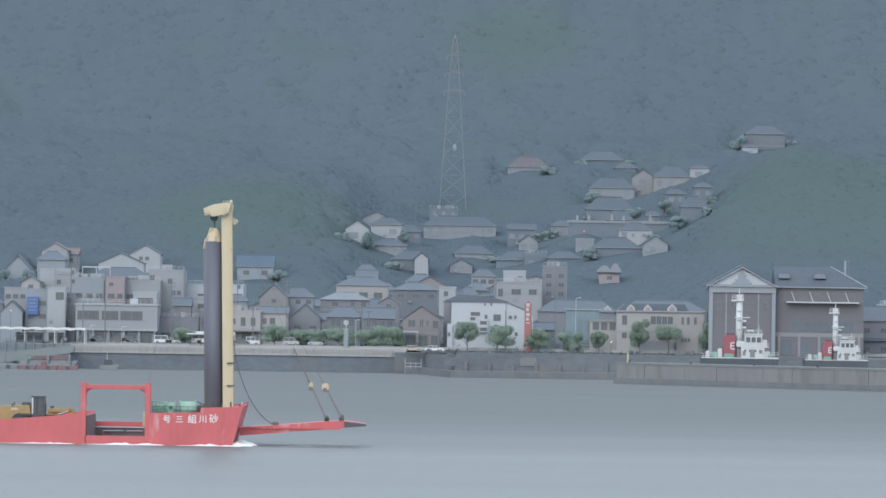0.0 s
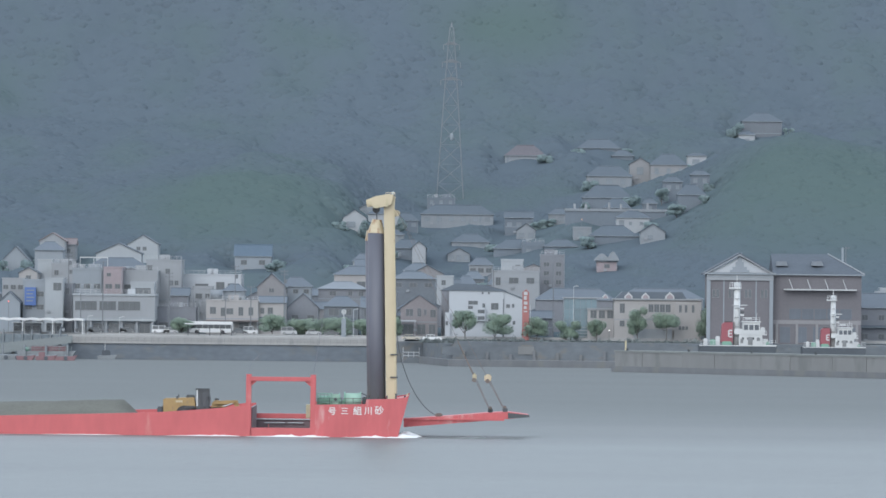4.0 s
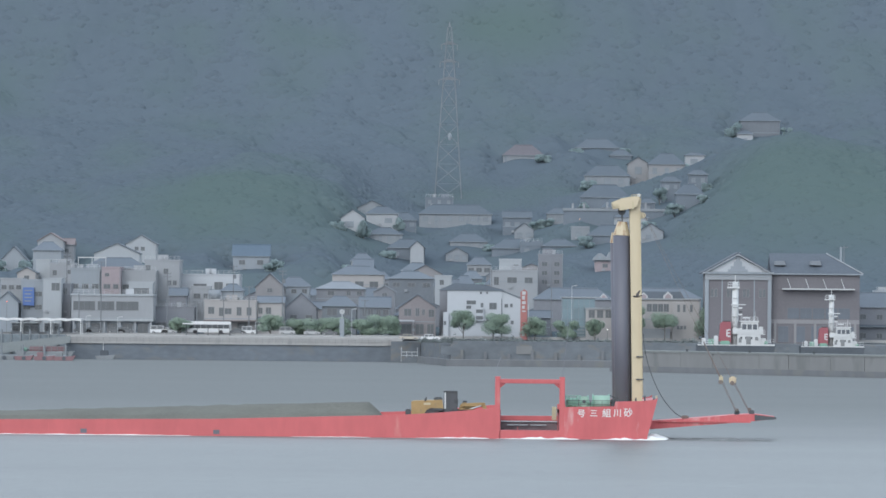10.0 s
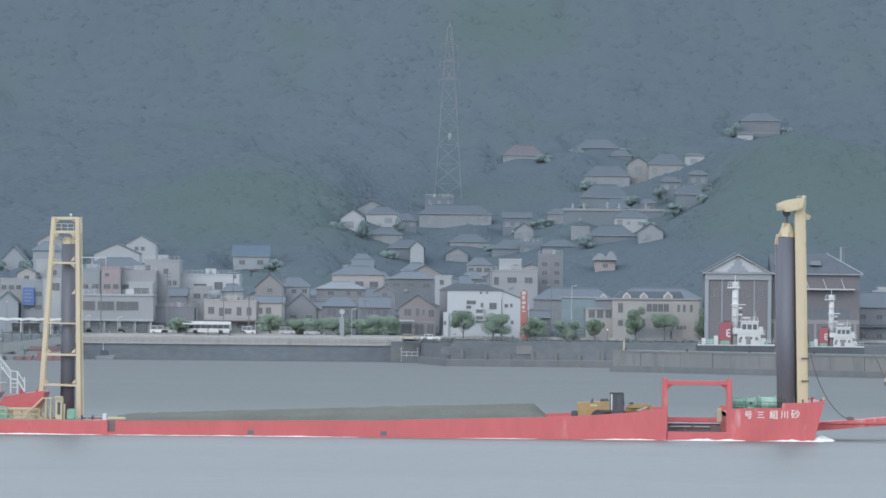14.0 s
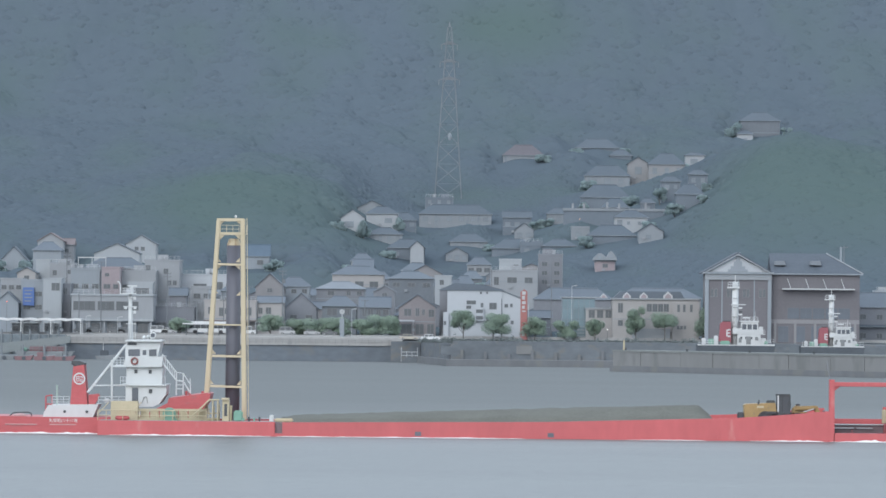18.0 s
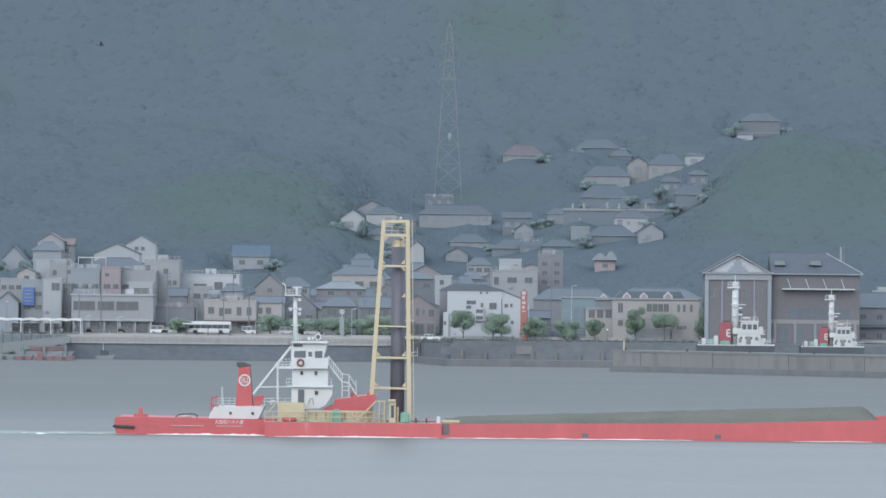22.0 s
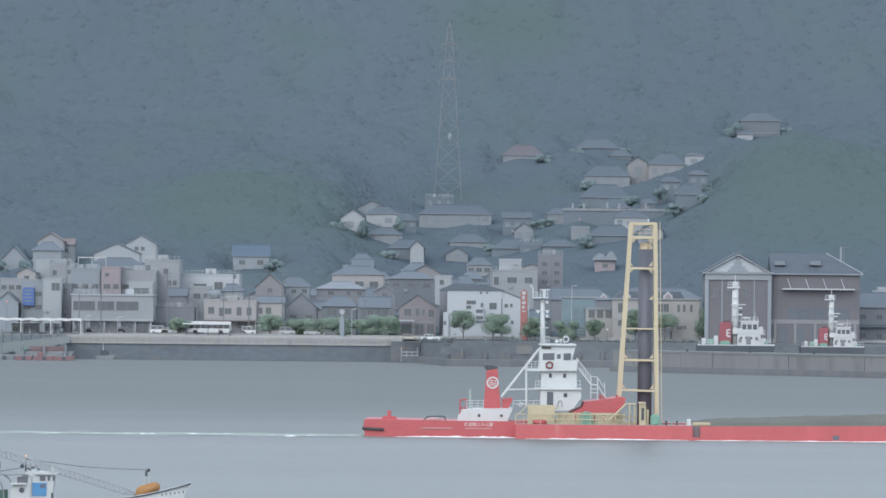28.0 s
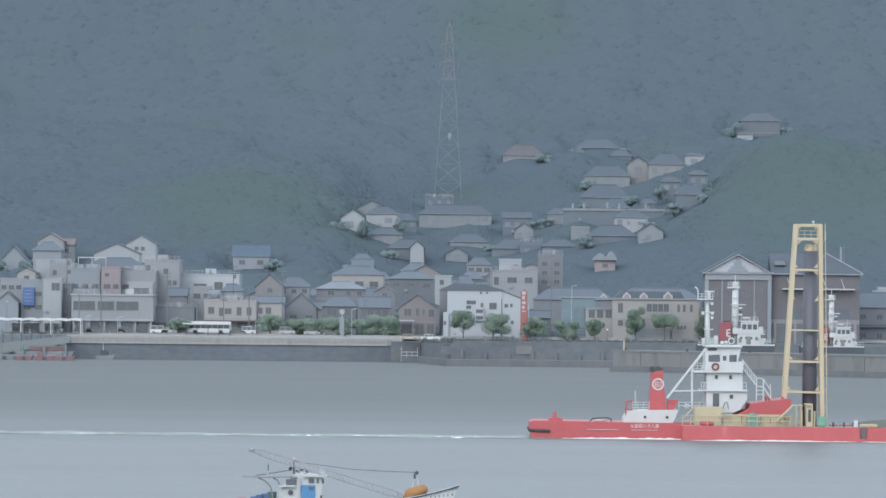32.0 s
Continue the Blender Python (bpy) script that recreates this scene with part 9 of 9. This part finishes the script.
bow_wave = foam("bow_wave", 85.0, [(82.6, 88.4, 689.9, 1.0, 0.4), (85.4, 89.6, 691.2, 1.4, 1.0), (86.4, 90.0, 695.5, 1.8, 1.15), (80.8, 86.0, 690.1, 0.5, 0.2), (69.6, 79.3, 690.0, 0.9, 0.38), (71.6, 77.6, 689.9, 1.0, 0.46),
                                  (60.28, 68.83, 690.2, 0.4, 0.15), (45.82, 55.02, 690.2, 0.3, 0.10)], M_FOAM, "white foam thrown up along the barge bow", 1, 1.9)
hull_wash = foam("hull_wash", 0.0, [(-14.52, 4.55, 690.2, 0.3, 0.14), (5.21, 34.14, 690.2, 0.3, 0.13), (-29.65, -15.31, 694.5, 0.6, 0.22), (-20.44, -15.18, 693.9, 0.5, 0.25)], M_FOAM, "thin white wash along the waterline", 2)

bow_ripple = foam("bow_ripple", 95.0, [(89.48, 101.84, 690.2, 1.0, 0.36), (90.53, 98.43, 688.6, 0.7, 0.2)], M_WATER, "dark smooth ripple pushed ahead of the bow", 9)
# water ridges added to shape the dark broken reflection of the spud
spud_reflection_ripple = foam("spud_reflection_ripple", 20.0, [(-3.47, -0.84, 686.5, 0.6, 0.3), (-1.89, 0.87, 683.5, 0.5, 0.24)], M_WATER, "short water ridges standing in for the spud pole's broken reflection", 12)
wake_ripple = foam("wake_ripple", -60.0, [(-33.12 - 9.0 - 14.0 * i, -33.12 - 1.0 - 14.0 * i, 690.5 + 0.5 * (i % 3), 0.6, 0.13) for i in range(16)], M_WATER, "thin dark ripples along the wake", 11)


def make_wake():
    """Pale churned water with broken white crests, drawn out behind the tug."""
    rnd = random.Random(5)
    bm = bmesh.new()
    xs = -33.12
    for i in range(3000):
        k = (i / 3000) ** 1.3
        crest = i % 15 == 0
        x = xs + 1.0 - 330 * k + rnd.uniform(-1, 1)
        if rnd.random() > 0.75 + 0.5 * noise.noise((x * 0.05, 0.0, 3.3)):
            continue
        y = 699.5 + rnd.gauss(0, 3.2 + 2.5 * k) if not crest else 697.0 + rnd.gauss(0, 2.0)
        ln, wd = (rnd.uniform(0.3, 1.3), 0.25) if crest else (rnd.uniform(0.8, 3.4), rnd.uniform(0.3, 0.9))
        z = rnd.uniform(0.03, 0.14 if x > xs - 30 else 0.07) if crest else 0.03
        n = 7
        ring = []
        for j in range(n):
            a = 2 * math.pi * j / n
            r = rnd.uniform(0.6, 1.2)
            ring.append(bm.verts.new((x - xs + ln * r * math.cos(a), y - 700 + wd * r * math.sin(a), 0.008 + 0.004 * (i % 3))))
        top = bm.verts.new((x - xs + rnd.uniform(-0.3, 0.3) * ln, y - 700, z))
        for j in range(n):
            bm.faces.new((ring[j], ring[(j + 1) % n], top)).material_index = 1 if crest else 0
    me = bpy.data.meshes.new("wake")
    bm.to_mesh(me)
    bm.free()
    me.materials.append(M_WAKE)
    me.materials.append(M_FOAM)
    ob = tagged(new("wake", me), "long pale broken wake trailing behind the tug", "foam", "", "stuff")
    ob.location = (xs, 700, 0)
    return ob


wake = make_wake()


# ---- movement ----
SHIP_SPEED = 4.864


KITE = [(0, 144.0, -3.5), (7.5, 49.0, 12.8), (8, 41.6, 14.0), (8.5, 35.3, 15.3), (9, 30.1, 16.0), (9.5, 24.5, 16.4), (10, 19.7, 16.9), (10.5, 14.9, 16.8), (11, 11.1, 17.7), (11.5, 6.7, 18.7), (12, 3.0, 19.0), (12.5, -1.1, 19.0), (13, -6.6, 18.5), (13.5, -12.4, 19.0), (14, -19.2, 19.1), (15, -31.1, 19.4), (20, -90.5, 21.2), (32, -233.4, 25.5)]
SWIFT_A = [(0, -424.6, 28.8), (22.4, -20.7, 24.3), (22.8, -13.4, 23.9), (23, -9.8, 23.8), (23.2, -6.1, 23.7), (23.4, -1.9, 23.7), (23.6, 2.6, 23.5), (23.8, 7.0, 23.0), (24, 11.7, 22.6), (24.4, 20.9, 21.6), (32, 166.1, 11.6)]
SWIFT_B = [(0, -424.4, 11.6), (21.6, -19.2, 24.9), (22, -11.6, 25.5), (22.2, -7.8, 25.9), (22.4, -4.0, 26.2), (22.6, -0.1, 26.1), (22.8, 3.6, 26.0), (23, 7.5, 26.0), (23.2, 10.9, 26.2), (23.4, 14.0, 26.2), (23.8, 21.2, 26.0), (32, 166.0, 23.0)]
BOAT_SPEED = 5.083


def flap(wings, t0, t1, period, deep):
    for sy, w in wings:
        rows = [(0.0, pose(0, 0, 0, 0, 0, 0))]
        t, up = t0, 1
        while t < t1:
            rows.append((t, pose(0, 0, 0, sy * up * deep)))
            t, up = round(t + period, 2), -up
        rows += [(t1 + 0.3, pose(0, 0, 0)), (32.0, pose(0, 0, 0))]
        walk(w, rows)


def motions():
    for ob in (barge, cargo, loader, tug, bow_wave, bow_ripple, spud_reflection_ripple, hull_wash, wake, wake_ripple):
        p = ob.location.copy()
        walk(ob, [(t, pose(p.x - 0.04 + SHIP_SPEED * (t - 23.0), p.y, p.z)) for t in (0.0, 8.0, 16.0, 24.0, 32.0)])
    walk(boat, [(t, pose(BOAT_SPEED * (t - 32.0), YB, 0, 0, 0.25 * math.sin(t * 1.3))) for t in (0.0, 8.0, 16.0, 24.0, 26.0, 28.0, 30.0, 32.0)])
    walk(kite, [(t, pose(x, 600, z - 0.1, -26, 8, 140)) for t, x, z in KITE])
    walk(swift_a, [(t, pose(x, 200, z, 20, 0, 0)) for t, x, z in SWIFT_A])
    walk(swift_b, [(t, pose(x, 200, z, -15, 0, 0)) for t, x, z in SWIFT_B])
    flap(kite_wings, 8.0, 14.4, 0.35, 38)
    flap(swift_a_wings, 22.4, 24.2, 0.1, 30)
    flap(swift_b_wings, 21.8, 23.5, 0.1, 30)


motions()
